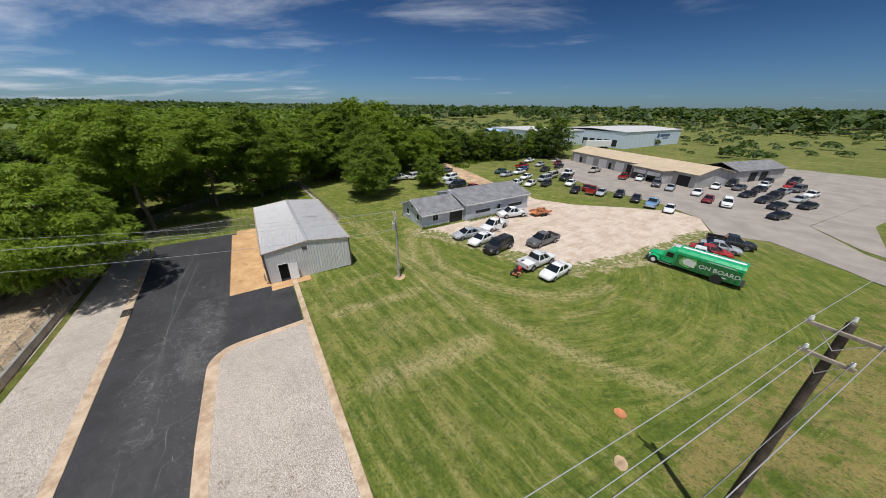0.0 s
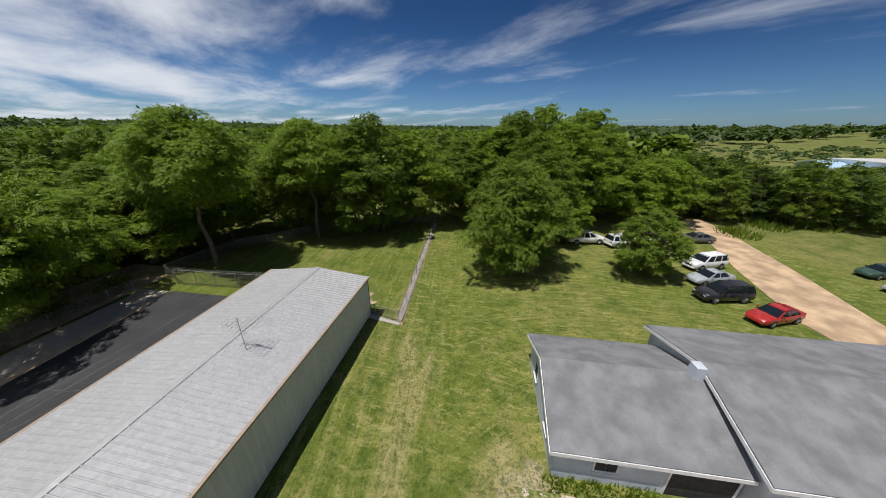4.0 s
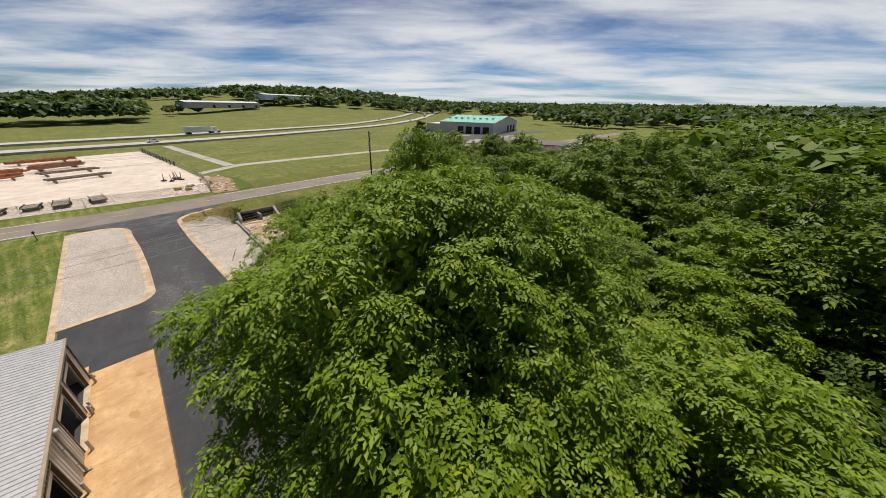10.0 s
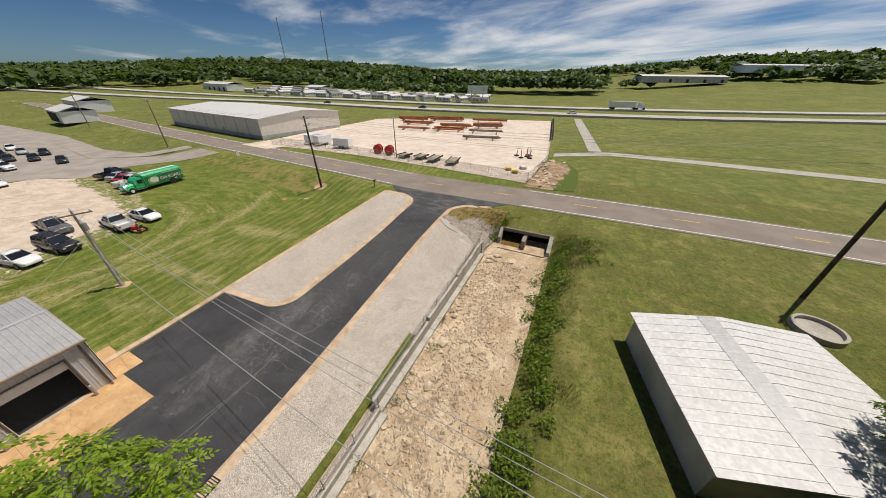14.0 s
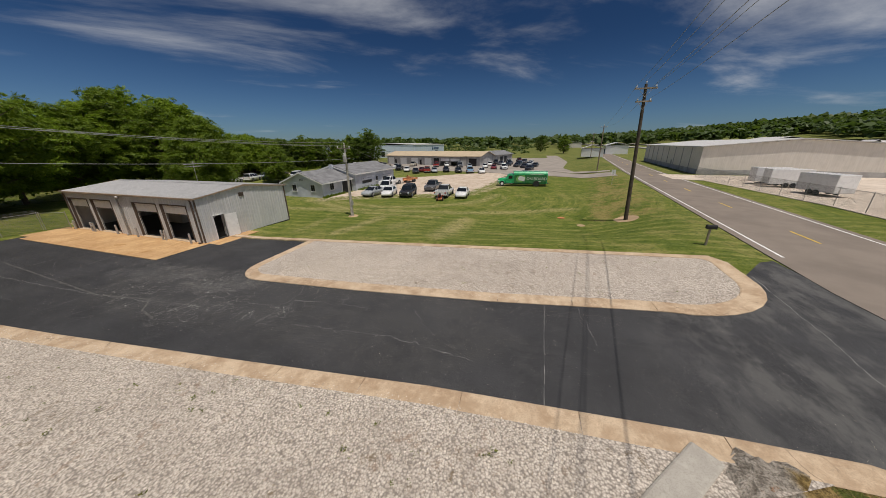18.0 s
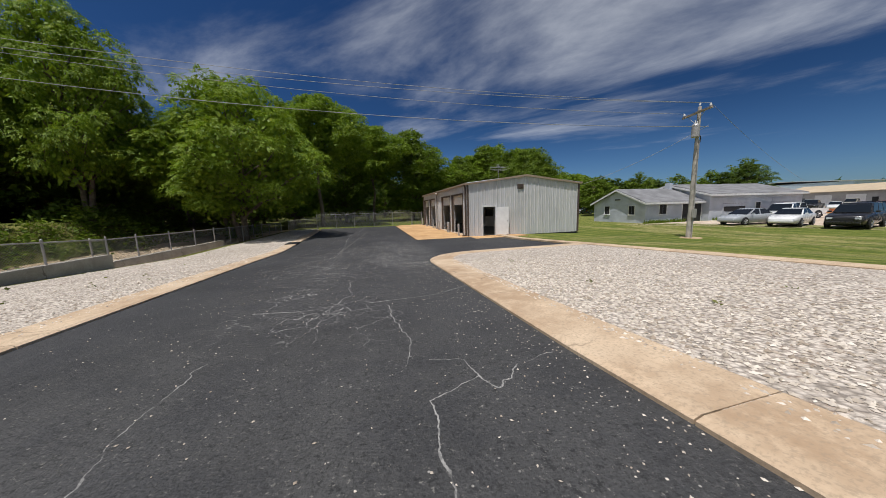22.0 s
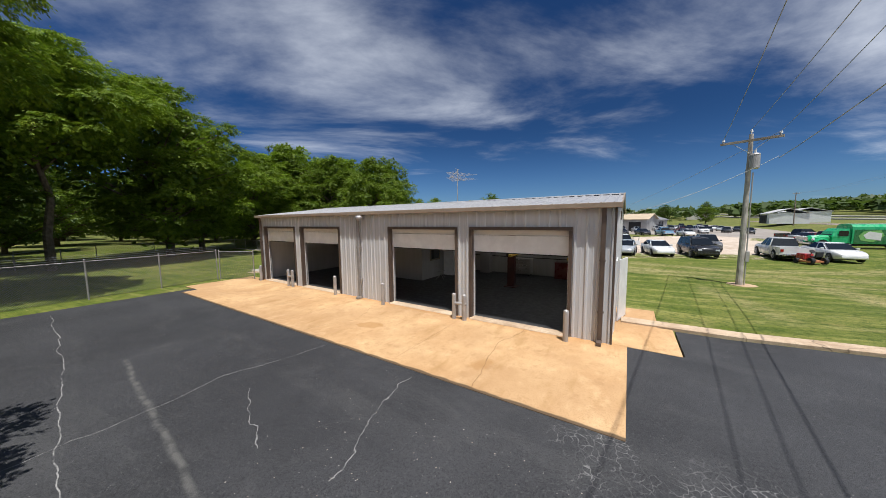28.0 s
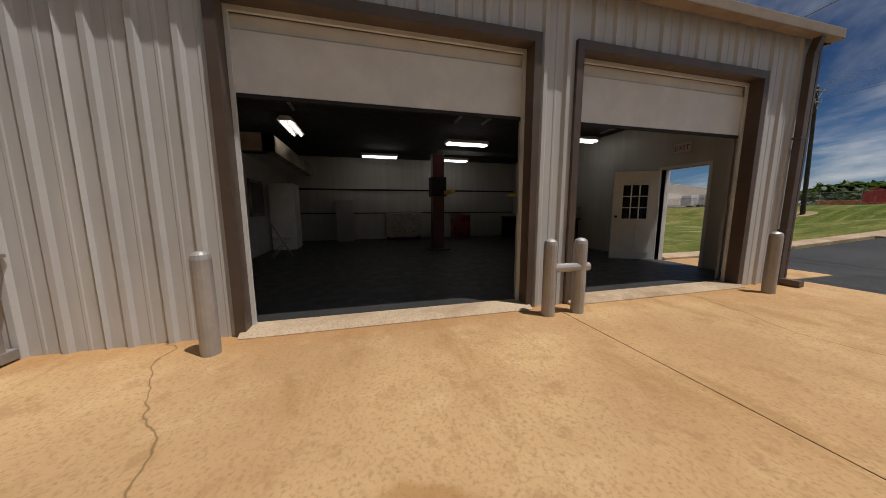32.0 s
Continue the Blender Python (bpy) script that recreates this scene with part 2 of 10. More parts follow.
def grass_mat(name, dry=0.45, mown=True):
    n = Nodes(name)
    big, mid = n.noise(0.055, 4), n.noise(0.6, 6, 0.7)
    fine = n.noise(7.0, 5, 0.75)
    x, y, z = n.split()
    col = n.mix(n.ramp(mid, 0.32, 0.68), (0.094, 0.128, 0.016) if mown else (0.105, 0.125, 0.028), (0.170, 0.192, 0.031) if mown else (0.185, 0.185, 0.052))
    drier = n.math("ADD", big, n.math("MULTIPLY", n.math("SUBTRACT", mid, 0.5), 0.8))
    col = n.mix(n.ramp(drier, dry, dry + 0.25, 0.0, 0.55), col, (0.26, 0.24, 0.075))
    if mown:
        # swathes of the mower, straight over the west of the lawn and bent round the parked cars
        wob = n.math("ADD", n.math("MULTIPLY", n.noise(0.06, 2), 3.0), n.math("MULTIPLY", n.noise(0.5, 3, 0.6), 0.35))
        straight = n.math("SINE", n.math("MULTIPLY", n.math("ADD", n.math("ADD", x, n.math("MULTIPLY", y, 0.10)), wob), 4.2))
        ring = n.math("SQRT", n.math("ADD", n.math("POWER", n.math("ADD", n.math("SUBTRACT", x, 30.0), wob), 2.0), n.math("POWER", n.math("SUBTRACT", y, 30.0), 2.0)))
        bent = n.math("MULTIPLY", n.math("SINE", n.math("MULTIPLY", ring, 3.1)), n.ramp(n.noise(0.16, 3), 0.4, 0.62, 0.15, 0.9))
        east = n.ramp(x, 12.0, 17.0)
        sw = n.math("ADD", n.math("MULTIPLY", straight, n.math("SUBTRACT", 1.0, east)), n.math("MULTIPLY", bent, east))
        lane = n.t.nodes.new("ShaderNodeCombineXYZ")
        n.t.links.new(n.math("MULTIPLY", n.math("ADD", n.math("ADD", x, n.math("MULTIPLY", y, 0.10)), n.math("MULTIPLY", wob, 0.6)), 2.6), lane.inputs[0])
        n.t.links.new(n.math("MULTIPLY", y, 0.22), lane.inputs[1])
        comb_w = n.noise(1.0, 7, 0.78, lane.outputs[0])
        turn = n.t.nodes.new("ShaderNodeCombineXYZ")
        n.t.links.new(n.math("MULTIPLY", ring, 2.6), turn.inputs[0])
        n.t.links.new(n.math("MULTIPLY", n.math("ARCTAN2", n.math("SUBTRACT", y, 30.0), n.math("SUBTRACT", x, 30.0)), 5.0), turn.inputs[1])
        comb_e = n.noise(1.0, 7, 0.78, turn.outputs[0])
        combed = n.math("ADD", n.math("MULTIPLY", comb_w, n.math("SUBTRACT", 1.0, east)), n.math("MULTIPLY", comb_e, east))
        col = n.mix(n.ramp(combed, 0.52, 0.64, 0.0, 0.75), col, (0.30, 0.285, 0.085))
        col = n.mix(n.ramp(combed, 0.48, 0.36, 0.0, 0.8), col, (0.042, 0.076, 0.010))
        sw = n.math("MULTIPLY", n.math("MULTIPLY", sw, n.ramp(y, 52.0, 60.0, 1.0, 0.45)), n.ramp(x, -12.0, -3.0))
        col = n.mix(n.math("MULTIPLY", n.ramp(x, -16.0, -21.0), n.ramp(n.noise(0.7, 5, 0.7), 0.36, 0.58, 0.3, 0.9)), col, (0.135, 0.118, 0.036))
        windrow = n.math("MULTIPLY", n.ramp(sw, 0.66, 0.98), n.ramp(n.noise(1.3, 5, 0.7), 0.42, 0.56))
        broken = n.ramp(n.noise(0.45, 4, 0.65), 0.36, 0.62)
        col = n.mix(n.math("MULTIPLY", n.math("MULTIPLY", n.ramp(sw, 0.2, 0.95), broken), 0.34), col, (0.30, 0.28, 0.09))
        col = n.mix(n.math("MULTIPLY", n.math("MULTIPLY", n.ramp(sw, -0.95, -0.1, 1.0, 0.0), n.ramp(n.noise(0.3, 5, 0.65), 0.38, 0.6, 0.15, 1.0)), 0.42), col, (0.055, 0.095, 0.013))
        col = n.mix(n.math("MULTIPLY", windrow, 0.26), col, (0.40, 0.37, 0.15))
        swirl = n.noise(1.0, 7, 0.75, n.xyz((0.55, 2.4, 1), n.noisec(0.12, 3), 9.0))
        back = n.math("MULTIPLY", n.ramp(y, 34.0, 46.0), n.ramp(x, 6.0, 9.0))
        col = n.mix(n.math("MULTIPLY", n.ramp(swirl, 0.50, 0.64, 0.0, 0.6), back), col, (0.42, 0.37, 0.14))
        col = n.mix(n.math("MULTIPLY", n.ramp(swirl, 0.46, 0.34, 0.0, 0.4), back), col, (0.17, 0.17, 0.03))
        ragged = n.ramp(n.noise(2.2, 6, 0.75), 0.36, 0.62)
        verge = n.math("MULTIPLY", n.along([(15, 1.0), (30, -1.5), (60, -5.5), (110, -11)], 6.0, 4.0, 0.3), n.ramp(n.noise(0.6, 6, 0.75), 0.42, 0.58, 0.0, 1.8))
        col = n.mix(n.math("MULTIPLY", n.ramp(verge, 0.35, 0.95), 0.7), col, (0.31, 0.225, 0.09))
        spill = n.math("MULTIPLY", n.along(LOT_EDGE, 3.0, 2.0, 0.5), n.ramp(n.noise(1.2, 6, 0.75), 0.40, 0.58))
        col = n.mix(n.ramp(spill, 0.15, 0.5, 0.0, 0.85), col, (0.46, 0.37, 0.235))
        worn = n.top(n.along([(2.0, 26.3), (10.8, 26.8)], 1.3, 1.5, 0.5), n.along([(2.2, 16.8), (12.0, 17.0)], 1.9, 1.5, 0.5), n.math("MULTIPLY", n.along([(2.0, 31.0), (8.4, 32.2)], 0.9, 1.2, 0.5), 0.6),
                     n.math("MULTIPLY", n.along([(5.0, 22.0), (7.5, 22.5)], 2.4, 2.0, 0.5), 0.55))
        track = n.top(n.along([(17.9, 43.3), (13.5, 33.3), (14.5, 25.0), (15.1, 18.0), (16.9, 12.2), (21, 5)], 1.5, 0.5, 0.3), n.along([(10.5, 51.4), (13.4, 33.3)], 1.2, 0.5, 0.3), n.along([(12.6, 50.0), (12.2, 40.0), (12.0, 20.0)], 0.8, 0.5, 0.3),
                      n.along([(17.6, 37.5), (15.8, 29.6), (18.0, 23.1), (21.1, 19.2), (23.4, 17.4), (29.9, 15.9)], 1.5, 0.6, 0.3), n.math("MULTIPLY", n.along([(28.6, 14.5), (24.3, 14.1), (20.6, 15.1)], 0.8, 0.4, 0.3), 0.6))
        col = n.mix(n.math("MULTIPLY", n.top(worn, n.math("MULTIPLY", track, 0.9)), n.ramp(n.math("ADD", n.math("MULTIPLY", combed, 0.6), n.math("MULTIPLY", n.noise(2.2, 6, 0.75), 0.4)), 0.38, 0.58)), col, (0.40, 0.33, 0.155))
    patch = n.noise(0.28, 6, 0.72)
    col = n.mix(n.ramp(patch, 0.53, 0.66, 0.0, 0.55), col, (0.30, 0.255, 0.095))
    col = n.mix(n.ramp(patch, 0.48, 0.36, 0.0, 0.45), col, (0.058, 0.098, 0.014))
    clump = n.noise(2.4, 6, 0.8)
    col = n.mix(n.ramp(clump, 0.50, 0.62, 0.0, 0.7), col, (0.045, 0.082, 0.010))
    col = n.mix(n.ramp(clump, 0.47, 0.34, 0.0, 0.55), col, (0.24, 0.25, 0.07))
    col = n.mix(n.ramp(fine, 0.45, 0.72, 0.0, 0.75), col, (0.034, 0.062, 0.010))
    col = n.mix(n.ramp(n.noise(24, 3), 0.56, 0.76, 0.0, 0.5), col, (0.30, 0.29, 0.10))
    n.bump(n.math("ADD", fine, n.noise(45, 2)), 0.6, 0.06)
    n.b.inputs["Specular IOR Level"].default_value = 0.15
    return n.done(col, 0.9)


def asphalt_mat():
    n = Nodes("asphalt_sealed")
    base = n.mix(n.ramp(n.noise(0.30, 6, 0.65), 0.3, 0.75), (0.027, 0.027, 0.0285), (0.052, 0.052, 0.0545))
    base = n.mix(n.ramp(n.noise(0.9, 6, 0.7), 0.52, 0.78, 0.0, 0.5), base, (0.085, 0.083, 0.081))
    base = n.mix(n.ramp(n.noise(28, 4, 0.8), 0.50, 0.66, 0.0, 0.6), base, (0.090, 0.088, 0.086))
    base = n.mix(n.ramp(n.noise(0.5, 6, 0.75, n.xyz((1.6, 0.35, 1), n.noisec(0.3, 3), 1.2)), 0.52, 0.66, 0.0, 0.35), base, (0.080, 0.079, 0.077))
    base = n.mix(n.ramp(n.noise(55, 3, 0.7), 0.5, 0.62, 0.0, 0.75), base, (0.008, 0.008, 0.009))
    # small pale chips thrown out of the gravel
    chip = n.math("MULTIPLY", n.ramp(n.voro(5.5, "F1"), 0.028, 0.05, 1.0, 0.0), n.ramp(n.noise(0.8, 4), 0.42, 0.6))
    chip2 = n.math("MULTIPLY", n.ramp(n.voro(14.0, "F1"), 0.07, 0.12, 1.0, 0.0), n.ramp(n.noise(1.3, 4), 0.52, 0.66))
    # bare aggregate where the wheels have worn the seal off
    worn = n.ramp(n.along([(-9.6, 32.0), (-9.9, 26.0), (-9.8, 19.0), (-10.2, 12.0)], 4.2, 1.6, 0.5), 0.12, 0.55)
    worn = n.math("MULTIPLY", worn, n.ramp(n.noise(1.7, 5, 0.7), 0.36, 0.58, 0.25, 1.0))
    grit = n.math("MULTIPLY", n.ramp(n.noise(38, 3, 0.75), 0.60, 0.70), worn)
    base = n.mix(n.math("MULTIPLY", worn, 0.35), base, (0.074, 0.072, 0.068))
    base = n.mix(n.math("MULTIPLY", n.ramp(n.noise(21, 3, 0.8), 0.55, 0.64), n.math("MULTIPLY", worn, 0.75)), base, (0.012, 0.012, 0.012))
    base = n.mix(n.math("MULTIPLY", grit, 0.55), base, (0.30, 0.285, 0.25))
    chip3 = n.math("MULTIPLY", n.ramp(n.voro(9.0, "F1"), 0.05, 0.085, 1.0, 0.0), n.math("MULTIPLY", worn, n.ramp(n.noise(3.0, 3), 0.42, 0.52)))
    base = n.mix(n.math("MULTIPLY", n.top(n.top(chip, chip2), chip3), 0.8), base, (0.42, 0.40, 0.365))
    gone = n.ramp(n.noise(2.6, 4, 0.65), 0.36, 0.50)
    # crazed patch before the doors
    warp = n.noisec(2.2, 4)
    craze = n.ramp(n.voro(7.0, "DISTANCE_TO_EDGE", n.xyz((1, 1, 0), warp, 0.40)), 0.0, 0.042, 1.0, 0.0)
    # a coarser net of jagged cracks over the bend of the drive
    jag = n.xyz((1, 1, 0), n.noisec(4.2, 7), 0.30)
    net = n.ramp(n.voro(2.6, "DISTANCE_TO_EDGE", jag), 0.0, 0.021, 1.0, 0.0)
    bend = n.top(n.along([(-9.6, 31.0), (-9.8, 27.0), (-10.4, 23.5)], 3.9, 2.0, 0.4), n.math("MULTIPLY", n.along([(-10.4, 23.5), (-10.6, 19.0)], 2.2, 2.0, 0.4), 0.5))
    net = n.math("MULTIPLY", n.math("MULTIPLY", net, n.ramp(bend, 0.18, 0.5)), n.ramp(n.noise(1.1, 4, 0.7), 0.48, 0.58))
    fine = n.ramp(n.voro(12.0, "DISTANCE_TO_EDGE", n.xyz((1, 1, 0), warp, 0.3)), 0.0, 0.06, 1.0, 0.0)
    where = n.top(n.math("MULTIPLY", n.along([(-8.2, 35.6), (-8.2, 31.0), (-8.4, 27.0), (-8.6, 25.0)], 2.6, 1.6, 0.4), n.ramp(n.noise(0.45, 4, 0.6), 0.38, 0.56, 0.35, 1.0)), n.math("MULTIPLY", n.along([(-11.4, 28.0), (-10.4, 20.0)], 1.6, 2.0, 0.4), 0.4))
    craze = n.math("MULTIPLY", n.math("MULTIPLY", craze, n.ramp(where, 0.2, 0.62)), gone)
    fine = n.math("MULTIPLY", n.math("MULTIPLY", fine, n.ramp(where, 0.45, 0.8)), n.ramp(n.noise(0.9, 4), 0.45, 0.6, 0.0, 0.7))
    # long single cracks
    w = 0.010
    long = n.top(n.along([(-10.7, 53.6), (-11.1, 46.5), (-11.6, 41.7), (-11.3, 32.5), (-11.2, 28.0)], w * 1.6, 0.35, 0.8), n.along([(-7.0, 42.4), (-9.2, 42.9), (-11.4, 42.7), (-14.4, 42.2)], w, 0.5, 0.8),
                 n.along([(-7.1, 39.3), (-8.2, 39.2), (-9.7, 38.7)], w * 1.6, 0.6, 1.5), n.along([(-9.1, 42.2), (-9.9, 40.0)], w, 0.5, 1.5), n.along([(-7.2, 8.8), (-13.0, 8.85)], w * 1.5, 0.1, 1.0), n.along([(-2.9, -0.4), (-7.2, 0.1), (-10.0, 0.5), (-13.5, 0.7)], w * 2.2, 0.25, 1.2),
                 n.along([(-7.4, 7.5), (-9.9, 7.2)], w, 0.4, 1.2), n.along([(-11.4, 20.4), (-10.7, 20.3), (-9.7, 20.4), (-8.7, 20.5), (-7.9, 21.0), (-7.2, 21.0)], w * 1.8, 0.14, 3.0), n.along([(-9.5, 20.2), (-9.4, 19.2), (-9.3, 18.7), (-9.4, 18.2)], w, 0.14, 5.0), n.along([(-9.2, 18.2), (-8.9, 18.1), (-8.9, 17.8), (-9.3, 17.6), (-9.4, 16.2)], w, 0.14, 5.0), n.along([(-8.9, 17.8), (-8.8, 17.6), (-8.5, 17.9), (-8.1, 18.0)], w, 0.14, 5.0),
                 n.along([(-11.1, 27.5), (-11.0, 25.9), (-11.0, 24.4)], w, 0.12, 5.0), n.along([(-11.0, 25.5), (-10.7, 25.5), (-10.4, 25.5), (-9.8, 25.5)], w, 0.12, 5.0), n.along([(-10.2, 25.9), (-10.0, 26.0), (-9.8, 25.9), (-9.6, 25.2), (-9.5, 24.7), (-9.7, 24.2)], w, 0.12, 5.0), n.along([(-9.0, 25.8), (-9.3, 25.0), (-9.3, 24.3)], w * 1.2, 0.12, 5.0),
                 n.along([(-11.0, 26.4), (-11.4, 26.2), (-11.5, 26.0), (-11.4, 25.3), (-11.1, 25.1)], w, 0.12, 5.0), n.along([(-12.2, 25.7), (-11.6, 25.7), (-11.1, 25.5)], w, 0.12, 5.0),
                 n.along([(-11.2, 18.8), (-11.0, 14.9), (-11.6, 11.0)], w, 0.8, 1.3), n.along([(-8.4, 28.6), (-10.9, 28.3), (-13.8, 29.6)], w, 0.8, 1.0), n.along([(-9.2, 14.0), (-10.8, 12.6)], w * 0.8, 0.7, 1.5),
                 n.along([(-10.2, 30.0), (-10.0, 24.0), (-10.3, 19.0)], w * 0.8, 0.9, 1.0), n.along([(-14.2, 32.9), (-12.0, 32.7), (-8.0, 33.6)], w, 0.8, 1.0), n.along([(-13.4, 30.3), (-11.5, 30.3), (-9.0, 31.0)], w * 1.4, 0.9, 1.2), n.along([(-13.0, 36.0), (-12.9, 38.6)], w, 0.7, 1.2))
    long = n.math("MULTIPLY", n.ramp(long, 0.25, 0.75), n.math("MULTIPLY", n.ramp(n.noise(2.2, 5, 0.75), 0.36, 0.56), n.ramp(n.noise(26, 3, 0.7), 0.34, 0.52, 0.45, 1.0)))
    line = n.math("MINIMUM", n.math("ADD", n.math("ADD", n.math("MULTIPLY", craze, 0.55), n.math("MULTIPLY", fine, 0.45)), n.math("MAXIMUM", n.math("MULTIPLY", long, 0.85), n.math("MULTIPLY", net, 0.85))), 1.0)
    col = n.mix(line, base, (0.36, 0.35, 0.33))
    mouth = n.math("MULTIPLY", n.ramp(n.split()[1], 7.0, 2.0), n.ramp(n.noise(0.8, 6, 0.7, n.xyz((0.6, 1.3, 1))), 0.42, 0.64, 0.0, 0.75))
    col = n.mix(mouth, col, (0.115, 0.112, 0.106))
    dust = n.math("MULTIPLY", n.top(n.along([(-10.2, 46.0), (-11.3, 32.1), (-11.0, 28.2), (-11.9, 27.1), (-12.3, 25.6)], 0.085, 0.15, 1.2), n.along([(-9.1, 28.4), (-9.3, 26.6), (-9.1, 25.6)], 0.10, 0.15, 1.2)), n.ramp(n.noise(3.0, 4, 0.7), 0.35, 0.6, 0.15, 0.6))
    col = n.mix(dust, col, (0.15, 0.145, 0.13))
    n.bump(n.noise(60, 4), 0.7, 0.014)
    return n.done(col, 0.72, 0.0, Specular_IOR_Level=0.4)


def gravel_mat(name, c, c2, scale=28.0):
    n = Nodes(name)
    v = n.voro(scale, "F1", n.xyz((1, 1, 1), n.noisec(30, 2), 0.03), out=1)
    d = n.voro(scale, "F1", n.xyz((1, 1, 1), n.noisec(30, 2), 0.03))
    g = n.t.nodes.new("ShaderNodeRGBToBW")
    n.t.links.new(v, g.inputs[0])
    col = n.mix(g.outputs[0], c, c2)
    # stones darken towards their edges, painting in the shade of the gaps
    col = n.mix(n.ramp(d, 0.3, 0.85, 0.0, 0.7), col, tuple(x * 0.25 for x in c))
    col = n.mix(n.ramp(n.noise(0.25, 5, 0.6), 0.35, 0.75, 0.0, 0.35), col, tuple(x * 0.7 for x in c))
    weed = n.math("MULTIPLY", n.ramp(n.noise(2.3, 6, 0.8), 0.57, 0.66), n.ramp(n.noise(0.22, 3), 0.42, 0.56, 0.15, 1.0))
    col = n.mix(n.math("MULTIPLY", weed, 0.85), col, (0.17, 0.125, 0.075))
    col = n.mix(n.ramp(n.noise(0.9, 5, 0.7), 0.5, 0.72, 0.0, 0.4), col, tuple(x * 0.62 for x in c))
    fallen = n.math("MULTIPLY", n.ramp(n.noise(0.35, 4, 0.6), 0.5, 0.62), n.ramp(n.noise(2.4, 6, 0.75), 0.56, 0.64))
    col = n.mix(n.math("MULTIPLY", fallen, 0.55), col, (0.24, 0.155, 0.10))
    n.bump(d, 0.8, 0.03)
    return n.done(col, 0.92, 0.0, Specular_IOR_Level=0.2)


def concrete_mat(name, c, stain, scale=0.7, amount=0.55):
    n = Nodes(name)
    a = n.noise(scale, 6, 0.65)
    col = n.mix(n.ramp(a, 0.3, 0.72), c, stain)
    col = n.mix(n.ramp(n.noise(4.5, 5, 0.7), 0.45, 0.8, 0.0, amount), col, tuple(min(1, x * 1.25) for x in c))
    col = n.mix(n.ramp(n.noise(38, 4, 0.7), 0.48, 0.64, 0.0, 0.5), col, tuple(x * 0.5 for x in c))
    v = n.voro(0.33, "DISTANCE_TO_EDGE", n.xyz((1, 1, 0), n.noisec(0.8, 4), 1.3))
    hair = n.math("MULTIPLY", n.ramp(v, 0.0, 0.006, 1.0, 0.0), n.ramp(n.noise(0.5), 0.46, 0.58))
    col = n.mix(n.math("MULTIPLY", hair, 0.65), col, (0.10, 0.075, 0.05))
    n.bump(n.noise(55, 3), 0.15, 0.006)
    return n.done(col, 0.85, 0.0, Specular_IOR_Level=0.3)


def yard_mat(name="yard_gravel", lift=0.0, edged=True):
    """Car lot: pinkish packed gravel, chalky where it is driven on."""
    n = Nodes(name)
    col = n.mix(n.ramp(n.noise(0.35, 6, 0.7), 0.35, 0.65), (0.43 + lift, 0.335 + lift * 1.1, 0.25 + lift * 1.2), (0.58 + lift, 0.485 + lift, 0.39 + lift))
    tracks = n.noise(1.0, 6, 0.75, n.xyz((0.22, 1.1, 1), n.noisec(0.12, 3), 1.5))
    col = n.mix(n.ramp(tracks, 0.52, 0.64, 0.0, 0.6), col, (0.62, 0.54, 0.45))
    col = n.mix(n.ramp(tracks, 0.45, 0.33, 0.0, 0.5), col, (0.36, 0.265, 0.185))
    col = n.mix(n.ramp(n.noise(3.0, 6, 0.8), 0.52, 0.64, 0.0, 0.45), col, (0.34, 0.26, 0.18))
    grit = n.noise(16, 4, 0.75)
    col = n.mix(n.ramp(grit, 0.5, 0.66, 0.0, 0.4), col, (0.72, 0.66, 0.58))
    col = n.mix(n.ramp(grit, 0.46, 0.32, 0.0, 0.5), col, (0.26, 0.20, 0.145))
    if not edged:
        n.bump(grit, 0.6, 0.03)
        return n.done(col, 0.93, 0.0, Specular_IOR_Level=0.2)
    edge = n.math("MULTIPLY", n.along(LOT_EDGE, 3.2, 2.0, 0.5), n.ramp(n.noise(1.5, 6, 0.75), 0.36, 0.6, 0.35, 1.5))
    green = n.mix(n.ramp(n.noise(4.0, 5, 0.75), 0.38, 0.62), (0.075, 0.115, 0.018), (0.26, 0.235, 0.095))
    col = n.mix(n.ramp(edge, 0.42, 0.66), col, green)
    n.bump(grit, 0.6, 0.03)
    return n.done(col, 0.93, 0.0, Specular_IOR_Level=0.2)


